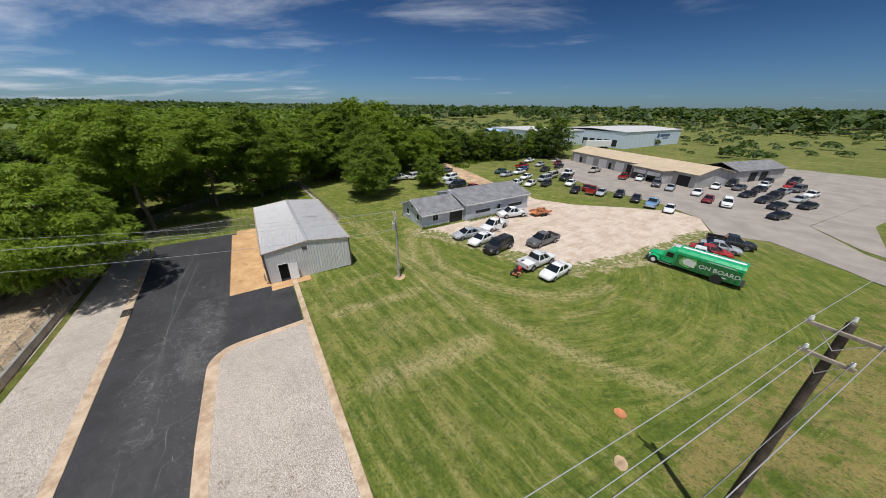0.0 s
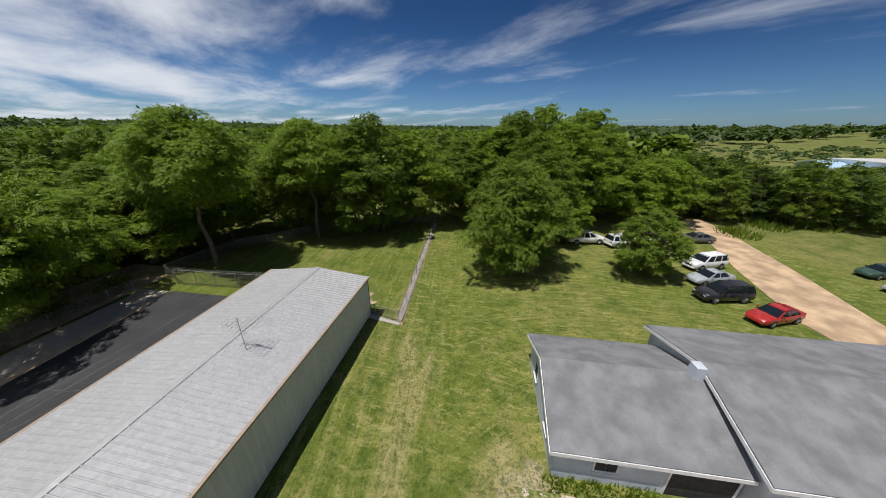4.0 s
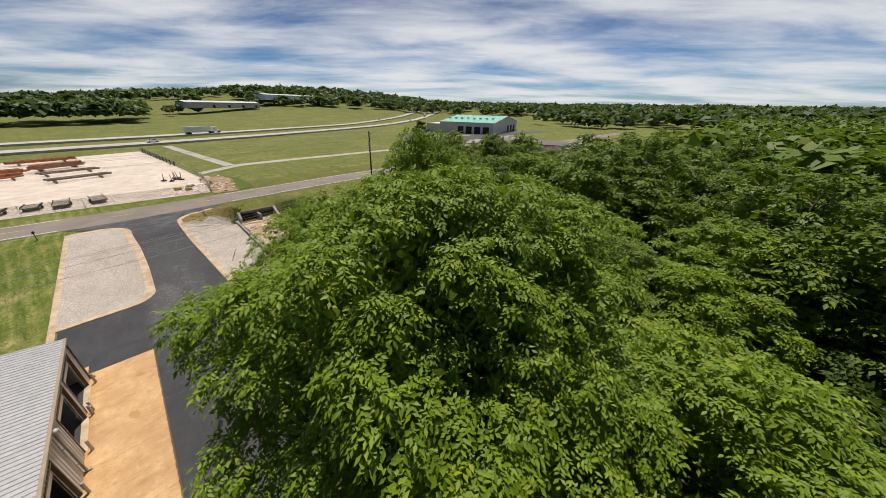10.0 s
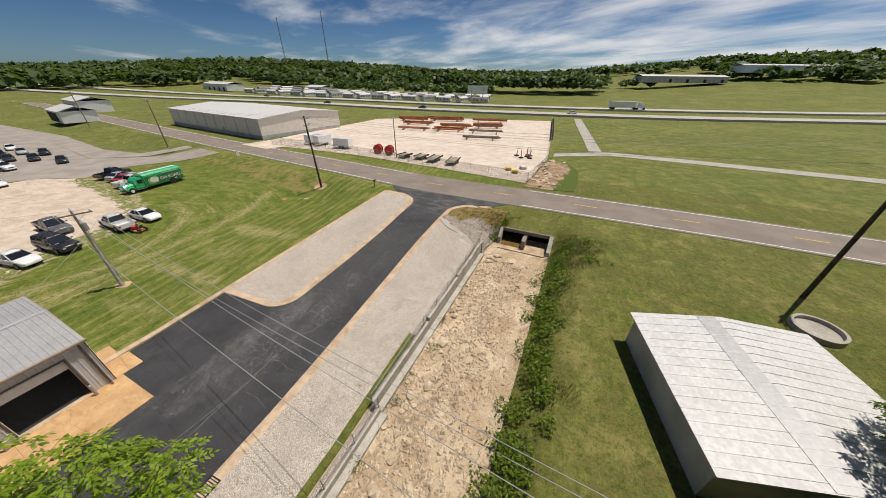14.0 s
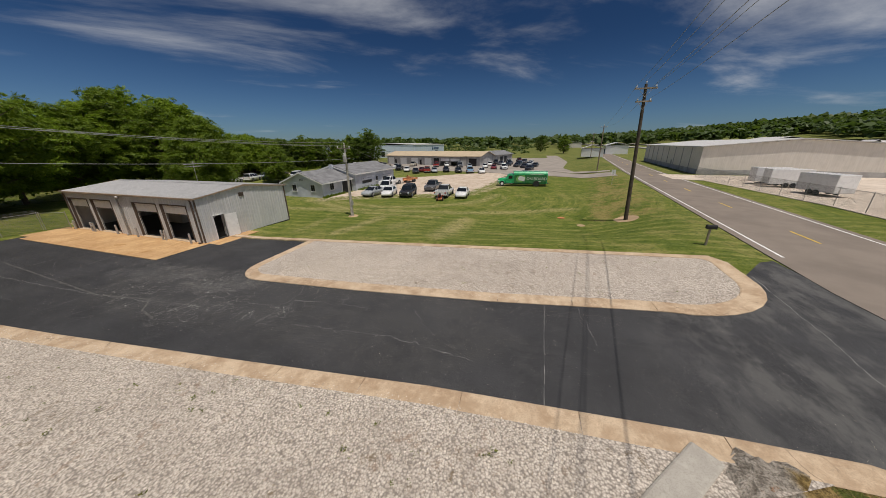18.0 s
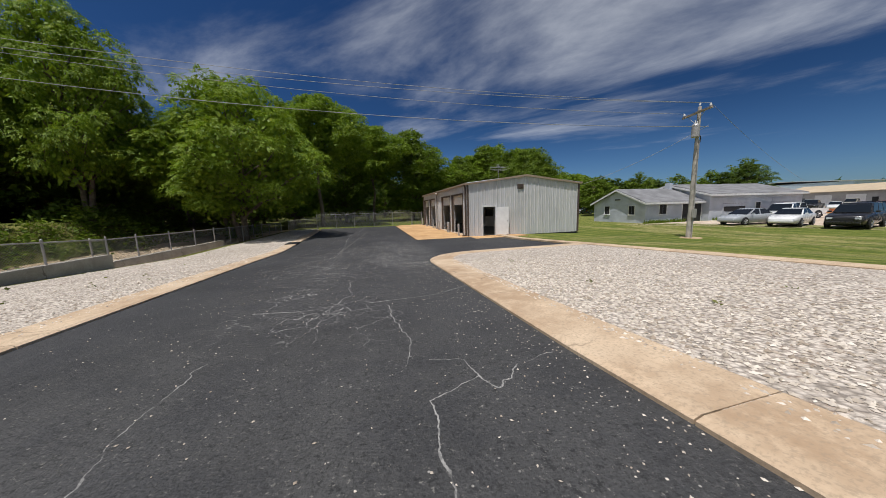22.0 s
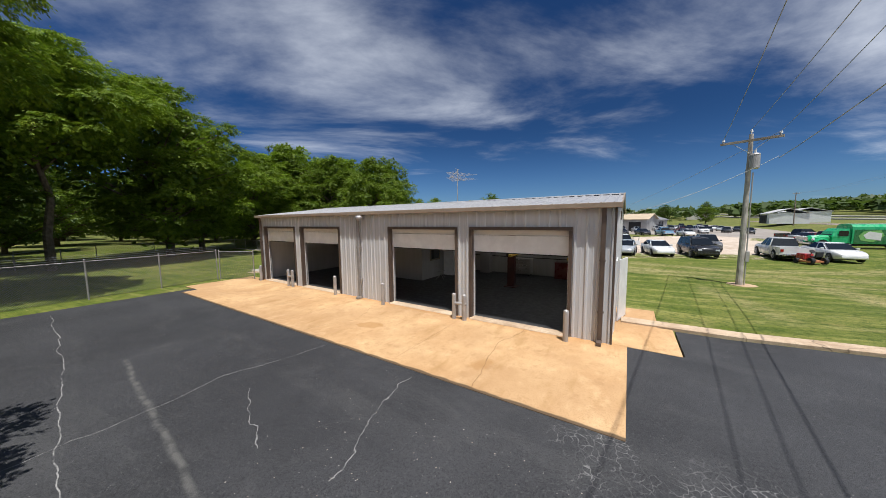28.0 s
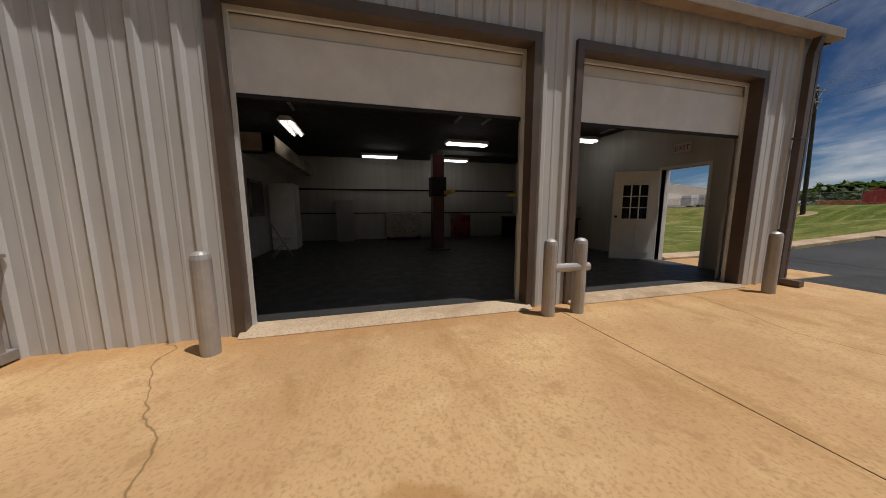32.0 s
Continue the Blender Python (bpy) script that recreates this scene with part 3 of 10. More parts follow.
def apron_mat():
    n = Nodes("apron_concrete")
    a = n.noise(0.55, 6, 0.65)
    col = n.mix(n.ramp(a, 0.32, 0.7), (0.50, 0.300, 0.140), (0.65, 0.430, 0.220))
    col = n.mix(n.ramp(n.noise(0.22, 4, 0.6), 0.42, 0.62, 0.0, 0.55), col, (0.42, 0.255, 0.125))
    col = n.mix(n.ramp(n.noise(1.6, 6, 0.7), 0.5, 0.75, 0.0, 0.5), col, (0.72, 0.51, 0.285))
    col = n.mix(n.ramp(n.noise(0.9, 6, 0.75, n.xyz((0.5, 1.8, 1))), 0.52, 0.70, 0.0, 0.6), col, (0.36, 0.205, 0.075))
    col = n.mix(n.ramp(n.noise(40, 4, 0.7), 0.48, 0.66, 0.0, 0.5), col, (0.32, 0.18, 0.085))
    col = n.mix(n.ramp(n.noise(3.5, 6, 0.75), 0.52, 0.66, 0.0, 0.55), col, (0.38, 0.22, 0.10))
    col = n.mix(n.ramp(n.voro(9.0, "F1"), 0.03, 0.09, 0.45, 0.0), col, (0.20, 0.12, 0.06))
    oil = n.along([(-5.35, 42.75), (-5.2, 42.25)], 0.42, 0.5, 1.5)
    oil2 = n.math("MULTIPLY", n.along([(-5.9, 38.4), (-5.6, 38.2)], 0.45, 0.6, 1.5), 0.6)
    col = n.mix(n.math("MULTIPLY", n.ramp(n.top(oil, oil2), 0.25, 0.6), 0.55), col, (0.36, 0.185, 0.06))
    edge = n.math("MULTIPLY", n.along([(-3.0, 35.6), (-3.0, 54.0)], 0.5, 0.3, 1.2), 0.45)
    col = n.mix(edge, col, (0.40, 0.19, 0.06))
    rim = n.along([(-6.86, 35.3), (-6.86, 54.0)], 0.14, 0.12, 2.5)
    col = n.mix(n.math("MULTIPLY", n.ramp(rim, 0.1, 0.7), 0.85), col, (0.06, 0.042, 0.028))
    hair = n.top(n.along([(-6.8, 38.0), (-4.8, 38.4), (-3.0, 38.1)], 0.014, 0.5, 1.2), n.along([(-6.8, 44.0), (-5.0, 43.4), (-3.0, 44.4)], 0.012, 0.6, 1.2), n.along([(-6.8, 47.6), (-3.0, 47.2)], 0.012, 0.6, 1.2))
    col = n.mix(n.math("MULTIPLY", hair, 0.7), col, (0.15, 0.09, 0.04))
    n.bump(n.noise(40, 4), 0.35, 0.008)
    return n.done(col, 0.85, 0.0, Specular_IOR_Level=0.25)


def leaf_mat(name, a, b, c):
    n = Nodes(name)
    rnd = n.geo.outputs["Random Per Island"]
    col = n.mix(rnd, a, b)
    col = n.mix(n.ramp(n.noise(0.5, 3), 0.4, 0.7, 0.0, 0.6), col, c)
    # young leaves turn yellow-green, by the spray
    col = n.mix(n.math("MULTIPLY", n.ramp(n.noise(1.1, 4, 0.7), 0.52, 0.70), n.ramp(rnd, 0.2, 0.9, 0.2, 0.75)), col, (b[0] * 1.35, b[1] * 1.12, b[2]))
    t = n.t.nodes.new("ShaderNodeBsdfTranslucent")
    bright = n.mix(0.35, col, (0.22, 0.36, 0.02))
    n.t.links.new(bright, t.inputs["Color"])
    mx = n.t.nodes.new("ShaderNodeMixShader")
    mx.inputs[0].default_value = 0.30
    n.t.links.new(n.b.outputs[0], mx.inputs[1])
    n.t.links.new(t.outputs[0], mx.inputs[2])
    n.t.links.new(mx.outputs[0], n.out.inputs[0])
    return n.done(col, 0.55, 0.0, Specular_IOR_Level=0.3)


def paint_mat(name, c, rough=0.28):
    n = Nodes(name)
    dust = n.ramp(n.noise(1.2, 5), 0.3, 0.8, 0.0, 0.07)
    col = n.mix(dust, c, (0.35, 0.31, 0.26))
    return n.done(col, n.ramp(n.noise(3), 0.3, 0.7, rough - 0.08, rough + 0.12), 0.0, Coat_Weight=0.5, Coat_Roughness=0.12)


def sheet_mat(name, c, c2, rough=0.45, metal=0.0, streak=0.25):
    """Painted or bare sheet metal with rain streaks down it."""
    n = Nodes(name)
    s = n.noise(1.0, 4, 0.6, n.xyz((5, 5, 0.35)))
    col = n.mix(n.ramp(s, 0.35, 0.7), c, c2)
    col = n.mix(n.ramp(n.noise(0.8, 5), 0.45, 0.8, 0.0, streak), col, tuple(x * 0.6 for x in c))
    return n.done(col, n.ramp(n.noise(6), 0.3, 0.7, rough - 0.08, rough + 0.1), metal)


M = {}
M["lawn"] = grass_mat("lawn_grass")
M["field"] = grass_mat("field_grass", 0.44, False)
M["asphalt"] = asphalt_mat()
M["gravel"] = gravel_mat("limestone_gravel", (0.41, 0.35, 0.292), (0.775, 0.695, 0.605), 19.0)
M["yard"] = yard_mat()
M["kerb"] = concrete_mat("kerb_concrete", (0.58, 0.45, 0.315), (0.36, 0.245, 0.15), 1.1, 0.6)
M["apron"] = apron_mat()
M["walk"] = concrete_mat("plain_concrete", (0.42, 0.39, 0.34), (0.31, 0.28, 0.24))
M["oldwall"] = concrete_mat("wall_concrete", (0.47, 0.44, 0.385), (0.30, 0.27, 0.22))
M["road"] = plain("road_asphalt", (0.215, 0.180, 0.150), 0.9, 0, 0.12, 0.35, 60, 0.2, 0.25)
M["dirt"] = plain("bare_dirt", (0.47, 0.335, 0.21), 0.95, 0, 0.3, 0.5, 20, 0.4, 0.15)
M["creek"] = gravel_mat("creek_rubble", (0.36, 0.27, 0.185), (0.48, 0.38, 0.28), 3.0)
M["rock"] = plain("limestone_rock", (0.50, 0.40, 0.285), 0.9, 0, 0.3, 2.0, 18, 0.5, 0.2)
M["steel_wall"] = sheet_mat("pale_grey_sheet", (0.53, 0.525, 0.52), (0.60, 0.595, 0.59), 0.42)
M["steel_roof"] = sheet_mat("galvanised_roof", (0.40, 0.395, 0.39), (0.47, 0.46, 0.455), 0.42, 0.25, 0.2)
M["brown"] = plain("brown_trim", (0.105, 0.075, 0.058), 0.45, 0, 0.12)
M["tan_trim"] = plain("tan_gutter", (0.34, 0.26, 0.185), 0.45, 0, 0.1)
M["door_white"] = plain("door_enamel", (0.79, 0.785, 0.775), 0.4, 0, 0.06)
M["post"] = plain("galvanised_pipe", (0.42, 0.40, 0.385), 0.45, 0.3, 0.12)
M["liner"] = sheet_mat("white_liner", (0.44, 0.43, 0.41), (0.50, 0.49, 0.47), 0.5)
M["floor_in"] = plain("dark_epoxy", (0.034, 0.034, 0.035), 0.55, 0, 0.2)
M["grey_pole"] = plain("silvered_pole", (0.43, 0.395, 0.35), 0.9, 0, 0.25, 3, 30, 0.3, 0.2)
M["dark_pole"] = plain("dark_pole", (0.085, 0.068, 0.052), 0.9, 0, 0.3, 3, 30, 0.3, 0.2)
M["wood"] = plain("pole_wood", (0.235, 0.185, 0.14), 0.9, 0, 0.3, 3, 30, 0.3, 0.2)
M["oldwood"] = plain("grey_board", (0.30, 0.255, 0.20), 0.9, 0, 0.3, 2, 25, 0.3, 0.2)
M["cable"] = plain("cable_grey", (0.30, 0.30, 0.30), 0.6, 0.0, 0.05)
M["black"] = plain("black_rubber", (0.018, 0.018, 0.019), 0.8, 0, 0.2)
M["chrome"] = plain("bright_metal", (0.55, 0.55, 0.56), 0.25, 0.9, 0.05)
M["rim"] = plain("wheel_alloy", (0.42, 0.42, 0.43), 0.35, 0.7, 0.08)
M["glass"] = Nodes("car_glass").done((0.012, 0.015, 0.018), 0.06, 0.0, Specular_IOR_Level=0.6)
M["lamp_clear"] = Nodes("headlamp").done((0.6, 0.62, 0.65), 0.12, 0.0)
M["lamp_red"] = Nodes("tail_lamp").done((0.35, 0.012, 0.01), 0.2, 0.0)
M["house"] = plain("house_blockwork", (0.50, 0.53, 0.585), 0.85, 0, 0.12, 0.6, 12, 0.2, 0.25)
M["shingle"] = plain("roof_shingle", (0.20, 0.20, 0.205), 0.92, 0, 0.22, 0.8, 14, 0.5, 0.2)
M["white_trim"] = plain("white_trim", (0.68, 0.68, 0.67), 0.5, 0, 0.08)
# near black for unlit insides and openings; some dark parts wear it too
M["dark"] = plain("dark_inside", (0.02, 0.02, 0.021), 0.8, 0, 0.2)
M["tan_roof"] = plain("tan_metal_roof", (0.52, 0.415, 0.28), 0.5, 0, 0.08, 0.4)
M["grey_wall"] = plain("worn_grey_wall", (0.40, 0.39, 0.38), 0.8, 0, 0.2, 0.5)
M["wh_wall"] = sheet_mat("beige_sheet", (0.62, 0.58, 0.52), (0.68, 0.64, 0.58), 0.5)
M["wh_roof"] = sheet_mat("pale_roof", (0.50, 0.49, 0.475), (0.62, 0.61, 0.59), 0.5)
M["blue_wall"] = sheet_mat("pale_blue_sheet", (0.56, 0.64, 0.72), (0.62, 0.70, 0.77), 0.5)
M["blue_roof"] = sheet_mat("blue_roof", (0.36, 0.50, 0.66), (0.44, 0.57, 0.72), 0.5)
M["green_roof"] = sheet_mat("green_roof", (0.16, 0.42, 0.33), (0.22, 0.48, 0.39), 0.5)
M["bark"] = plain("bark", (0.145, 0.115, 0.085), 0.95, 0, 0.35, 4, 30, 0.6, 0.15)
M["leaf"] = leaf_mat("leaves_bright", (0.100, 0.178, 0.008), (0.240, 0.322, 0.020), (0.128, 0.196, 0.011))
M["leaf2"] = leaf_mat("leaves_mid", (0.070, 0.122, 0.008), (0.172, 0.232, 0.016), (0.086, 0.136, 0.010))
M["leaf3"] = leaf_mat("leaves_deep", (0.038, 0.072, 0.008), (0.086, 0.126, 0.014), (0.048, 0.082, 0.010))
M["line"] = plain("road_paint_white", (0.7, 0.7, 0.68), 0.8, 0, 0.1)
M["yellow"] = plain("road_paint_yellow", (0.65, 0.45, 0.06), 0.8, 0, 0.15)
M["rust"] = plain("rusted_steel", (0.50, 0.20, 0.08), 0.85, 0, 0.3, 1.5)
M["red"] = paint_mat("red_paint", (0.45, 0.02, 0.02))
M["bus_green"] = paint_mat("bus_green", (0.012, 0.36, 0.13))
M["bus_dark"] = paint_mat("bus_dark_green", (0.015, 0.14, 0.045))
M["bus_lite"] = paint_mat("bus_light_green", (0.18, 0.42, 0.12))
M["white_paint"] = paint_mat("white_paint", (0.74, 0.74, 0.74))
for nm, c in dict(white=(0.72, 0.72, 0.71), silver=(0.36, 0.38, 0.40), grey=(0.10, 0.10, 0.105), black=(0.012, 0.012, 0.014), maroon=(0.16, 0.012, 0.016),
                  red=(0.36, 0.018, 0.014), blue=(0.05, 0.10, 0.24), skyblue=(0.26, 0.46, 0.66), tan=(0.40, 0.36, 0.29), green=(0.03, 0.07, 0.045)).items():
    M["car_" + nm] = paint_mat("car_paint_" + nm, c)
M["drygrass"] = plain("dry_grass", (0.30, 0.265, 0.115), 0.95, 0, 0.3, 1.5, 14, 0.4, 0.15)
M["pinkish"] = plain("pink_stained_concrete", (0.52, 0.34, 0.27), 0.9, 0, 0.2)
M["paleyard"] = yard_mat("pale_crushed_stone", 0.08, False)
M["pavement"] = plain("worn_pavement", (0.30, 0.265, 0.23), 0.9, 0, 0.14, 0.25, 20, 0.2, 0.25)
M["hwy"] = plain("highway_concrete", (0.42, 0.39, 0.35), 0.9, 0, 0.08, 0.1, 5, 0.0, 0.2)

def erosion_mat():
    n = Nodes("eroded_bank")
    mid, fine = n.noise(0.8, 6, 0.7), n.noise(6, 5, 0.75)
    rock = n.mix(n.ramp(fine, 0.36, 0.62), (0.215, 0.185, 0.15), (0.56, 0.495, 0.42))
    seam = n.noise(1.0, 7, 0.75, n.xyz((3.2, 1.1, 1), n.noisec(0.5, 3), 1.4))
    # low seams get a dark colour for the shadows in the rock
    rock = n.mix(n.ramp(seam, 0.48, 0.38, 0.0, 0.8), rock, (0.14, 0.115, 0.09))
    rock = n.mix(n.ramp(n.noise(1.3, 5, 0.7), 0.60, 0.68, 0.0, 0.75), rock, (0.46, 0.215, 0.10))
    straw = n.mix(n.ramp(fine, 0.36, 0.62), (0.13, 0.085, 0.03), (0.42, 0.295, 0.115))
    straw = n.mix(n.ramp(n.noise(1.1, 5, 0.7), 0.52, 0.62, 0.0, 0.85), straw, (0.075, 0.11, 0.018))
    near = n.along([(-21.4, 0.9), (-16.5, 1.7), (-14.6, 3.0)], 3.4, 2.5, 0.5)
    col = n.mix(n.ramp(n.math("ADD", near, n.math("MULTIPLY", n.math("SUBTRACT", mid, 0.5), 0.6)), 0.30, 0.5), rock, straw)
    col = n.mix(n.ramp(n.noise(30, 3), 0.5, 0.72, 0.0, 0.6), col, (0.09, 0.075, 0.05))
    n.bump(n.math("ADD", n.math("ADD", fine, n.noise(20, 3)), n.math("MULTIPLY", seam, 1.5)), 1.0, 0.12)
    return n.done(col, 0.95, 0.0, Specular_IOR_Level=0.15)


def creek_mat():
    n = Nodes("creek_sand")
    fine = n.noise(5, 6, 0.75)
    col = n.mix(n.ramp(n.noise(0.5, 5, 0.65), 0.35, 0.65), (0.46, 0.34, 0.215), (0.62, 0.50, 0.35))
    v = n.voro(1.5, "DISTANCE_TO_EDGE", n.xyz((1, 1, 1), n.noisec(2.0, 4), 0.5))
    slab = n.math("MULTIPLY", n.ramp(v, 0.0, 0.10, 1.0, 0.0), n.ramp(n.noise(0.55, 4, 0.7), 0.54, 0.66))
    col = n.mix(n.math("MULTIPLY", slab, 0.5), col, (0.22, 0.16, 0.10))
    ledge = n.ramp(n.noise(0.9, 7, 0.7, n.xyz((1.2, 0.5, 1), n.noisec(0.5, 3), 1.6)), 0.495, 0.515)
    col = n.mix(n.math("MULTIPLY", ledge, 0.35), col, (0.36, 0.25, 0.15))
    col = n.mix(n.ramp(n.noise(1.4, 5, 0.75), 0.60, 0.68, 0.0, 0.6), col, (0.22, 0.155, 0.10))
    col = n.mix(n.ramp(fine, 0.5, 0.75, 0.0, 0.6), col, (0.26, 0.19, 0.12))
    n.bump(n.math("ADD", n.math("ADD", fine, n.math("MULTIPLY", slab, -0.5)), n.math("MULTIPLY", ledge, -0.6)), 0.9, 0.10)
    return n.done(col, 0.92, 0.0, Specular_IOR_Level=0.2)


M["erosion"] = erosion_mat()
M["creek"] = creek_mat()
ch = Nodes("limestone_chip")
M["chip"] = ch.done(ch.mix(ch.geo.outputs["Random Per Island"], (0.34, 0.28, 0.215), (0.74, 0.67, 0.58)), 0.9, 0.0, Specular_IOR_Level=0.2)
M["lift_red"] = plain("lift_maroon", (0.085, 0.02, 0.018), 0.5, 0, 0.2)


def scuffed_mat():
    """Bare dirt that gives way to grass at a ragged edge."""
    n = Nodes("scuffed_dirt")
    col = n.mix(n.ramp(n.noise(1.2, 6, 0.7), 0.35, 0.65), (0.30, 0.215, 0.135), (0.52, 0.42, 0.30))
    out = n.along([(-0.6, 57.0), (3.8, 56.2)], 3.0, 2.2, 0.9)
    col = n.mix(n.ramp(n.math("ADD", out, n.math("MULTIPLY", n.math("SUBTRACT", n.noise(3.0, 5, 0.75), 0.5), 0.8)), 0.22, 0.40), (0.10, 0.135, 0.022), col)
    col = n.mix(n.ramp(n.noise(14, 4, 0.7), 0.48, 0.66, 0.0, 0.6), col, (0.16, 0.12, 0.06))
    n.bump(n.noise(12, 4), 0.6, 0.04)
    return n.done(col, 0.95, 0.0, Specular_IOR_Level=0.15)


M["scuffed"] = scuffed_mat()
M["mossy"] = concrete_mat("stained_concrete", (0.27, 0.235, 0.19), (0.14, 0.12, 0.09))
M["mud_water"] = plain("muddy_water", (0.16, 0.10, 0.035), 0.12, 0, 0.2)


def gully_mat():
    """Raw wet dirt and stones that give way to grass at a ragged edge."""
    n = Nodes("gully_dirt")
    col = n.mix(n.ramp(n.noise(0.5, 6, 0.7), 0.35, 0.65), (0.20, 0.135, 0.085), (0.40, 0.275, 0.175))
    col = n.mix(n.ramp(n.noise(1.8, 6, 0.75), 0.5, 0.66, 0.0, 0.7), col, (0.42, 0.36, 0.29))
    col = n.mix(n.ramp(n.noise(7, 4, 0.7), 0.5, 0.66, 0.0, 0.6), col, (0.12, 0.085, 0.055))
    edge = n.along([(-22.4, -12.0), (-23.2, -18.0), (-24.0, -24.0), (-23.6, -29.5)], 4.2, 2.4, 0.5)
    col = n.mix(n.ramp(n.math("ADD", edge, n.math("MULTIPLY", n.math("SUBTRACT", n.noise(2.0, 5, 0.75), 0.5), 0.7)), 0.18, 0.34), (0.085, 0.115, 0.024), col)
    n.bump(n.noise(6, 5), 0.9, 0.12)
    return n.done(col, 0.95, 0.0, Specular_IOR_Level=0.15)


M["gully"] = gully_mat()
M["strip"] = plain("strip_dirt", (0.30, 0.215, 0.14), 0.95, 0, 0.4, 1.2, 14, 0.5, 0.15)
M["rustboard"] = plain("rust_stained_board", (0.40, 0.235, 0.15), 0.9, 0, 0.35, 1.6, 18, 0.3, 0.2)
M["silt"] = plain("silted_concrete", (0.43, 0.33, 0.215), 0.9, 0, 0.3, 0.9, 12, 0.5, 0.15)
M["weed_olive"] = leaf_mat("weeds_olive", (0.085, 0.105, 0.022), (0.20, 0.20, 0.055), (0.12, 0.12, 0.035))
# bluer and flatter than the near leaves, with distance haze in the colour
M["leaf_far"] = leaf_mat("leaves_far", (0.052, 0.088, 0.022), (0.082, 0.118, 0.030), (0.060, 0.095, 0.026))
M["dull_pipe"] = plain("dull_grey_pipe", (0.30, 0.285, 0.27), 0.5, 0.1, 0.15)

# ---- mesh helpers ----
def thing(name, label, category, group="", at=(0, 0, 0), rz=0.0, kind=""):
    ob = new(name)
    ob.empty_display_size = 0.3
    ob.matrix_world = pose(*at, 0, 0, rz)
    return tagged(ob, label, category, group, kind)


def mesh_of(name, bm, mats):
    me = bpy.data.meshes.new(name)
    bm.to_mesh(me)
    bm.free()
    for m in mats if isinstance(mats, (list, tuple)) else [mats]:
        me.materials.append(m)
    return me


def part(name, bm, material, parent, label="", at=None, smooth=False):
    """Links a bmesh (or a mesh) as one object under a thing or a part."""
    me = bm if isinstance(bm, bpy.types.Mesh) else mesh_of(name, bm, material)
    ob = new(name, me)
    if parent:
        ob.parent = parent
    if at is not None:
        ob.matrix_basis = at if isinstance(at, Matrix) else Matrix.Translation(at)
    if smooth:
        for p in me.polygons:
            p.use_smooth = True
    if label:
        ob["label"] = label
    return ob


def solid(name, bm, material, label, category, kind="structure", group=""):
    return tagged(new(name, mesh_of(name, bm, material)), label, category, group, kind)


def raw(name, verts, faces, mats, index=None, smooth=False):
    me = bpy.data.meshes.new(name)
    me.from_pydata(verts, [], faces)
    for m in mats if isinstance(mats, (list, tuple)) else [mats]:
        me.materials.append(m)
    if index is not None:
        me.polygons.foreach_set("material_index", np.asarray(index, dtype=np.int32))
    if smooth:
        me.polygons.foreach_set("use_smooth", np.ones(len(me.polygons), dtype=bool))
    return me


def box(bm, a, b, bevel=0.0):
    x0, y0, z0 = a
    x1, y1, z1 = b
    vs = [bm.verts.new(p) for p in ((x0, y0, z0), (x1, y0, z0), (x1, y1, z0), (x0, y1, z0), (x0, y0, z1), (x1, y0, z1), (x1, y1, z1), (x0, y1, z1))]
    fs = [bm.faces.new([vs[i] for i in f]) for f in ((3, 2, 1, 0), (4, 5, 6, 7), (0, 1, 5, 4), (1, 2, 6, 5), (2, 3, 7, 6), (3, 0, 4, 7))]
    if bevel:
        es = list({e for f in fs for e in f.edges})
        bmesh.ops.bevel(bm, geom=es, offset=bevel, segments=2, affect="EDGES", profile=0.7)
    return bm


def B(*boxes, bevel=0.0):
    bm = bmesh.new()
    for a, b in boxes:
        box(bm, a, b, bevel)
    return bm


def tube(bm, p, q, r0, r1=None, seg=8, cap=True):
    p, q = Vector(p), Vector(q)
    r1 = r0 if r1 is None else r1
    d = (q - p).normalized()
    u = d.orthogonal().normalized()
    v = d.cross(u)
    rings = []
    for c, r in ((p, r0), (q, r1)):
        rings.append([bm.verts.new(c + (u * math.cos(2 * math.pi * k / seg) + v * math.sin(2 * math.pi * k / seg)) * r) for k in range(seg)])
    for k in range(seg):
        bm.faces.new((rings[0][k], rings[0][(k + 1) % seg], rings[1][(k + 1) % seg], rings[1][k]))
    if cap:
        bm.faces.new(rings[0][::-1])
        bm.faces.new(rings[1])
    return bm


def T(*tubes, seg=8):
    bm = bmesh.new()
    for p, q, *r in tubes:
        tube(bm, p, q, *r, seg=seg)
    return bm


def prism(bm, pts, axis, a, b):
    """A polygon given in the two other axes, drawn out along axis from a to b."""
    def at(u, v, w):
        return {"x": (w, u, v), "y": (u, w, v), "z": (u, v, w)}[axis]
    lo = [bm.verts.new(at(u, v, a)) for u, v in pts]
    hi = [bm.verts.new(at(u, v, b)) for u, v in pts]
    n = len(pts)
    bm.faces.new(lo)
    bm.faces.new(hi[::-1])
    for k in range(n):
        bm.faces.new((lo[k], hi[k], hi[(k + 1) % n], lo[(k + 1) % n]))
    bmesh.ops.recalc_face_normals(bm, faces=bm.faces[:])
    return bm


def loft(bm, rings, close=True, caps=True):
    vs = [[bm.verts.new(p) for p in r] for r in rings]
    n = len(rings[0])
    for a, b in zip(vs, vs[1:]):
        for k in range(n if close else n - 1):
            bm.faces.new((a[k], a[(k + 1) % n], b[(k + 1) % n], b[k]))
    if caps:
        bm.faces.new(vs[0][::-1])
        bm.faces.new(vs[-1])
    bmesh.ops.recalc_face_normals(bm, faces=bm.faces[:])
    return bm


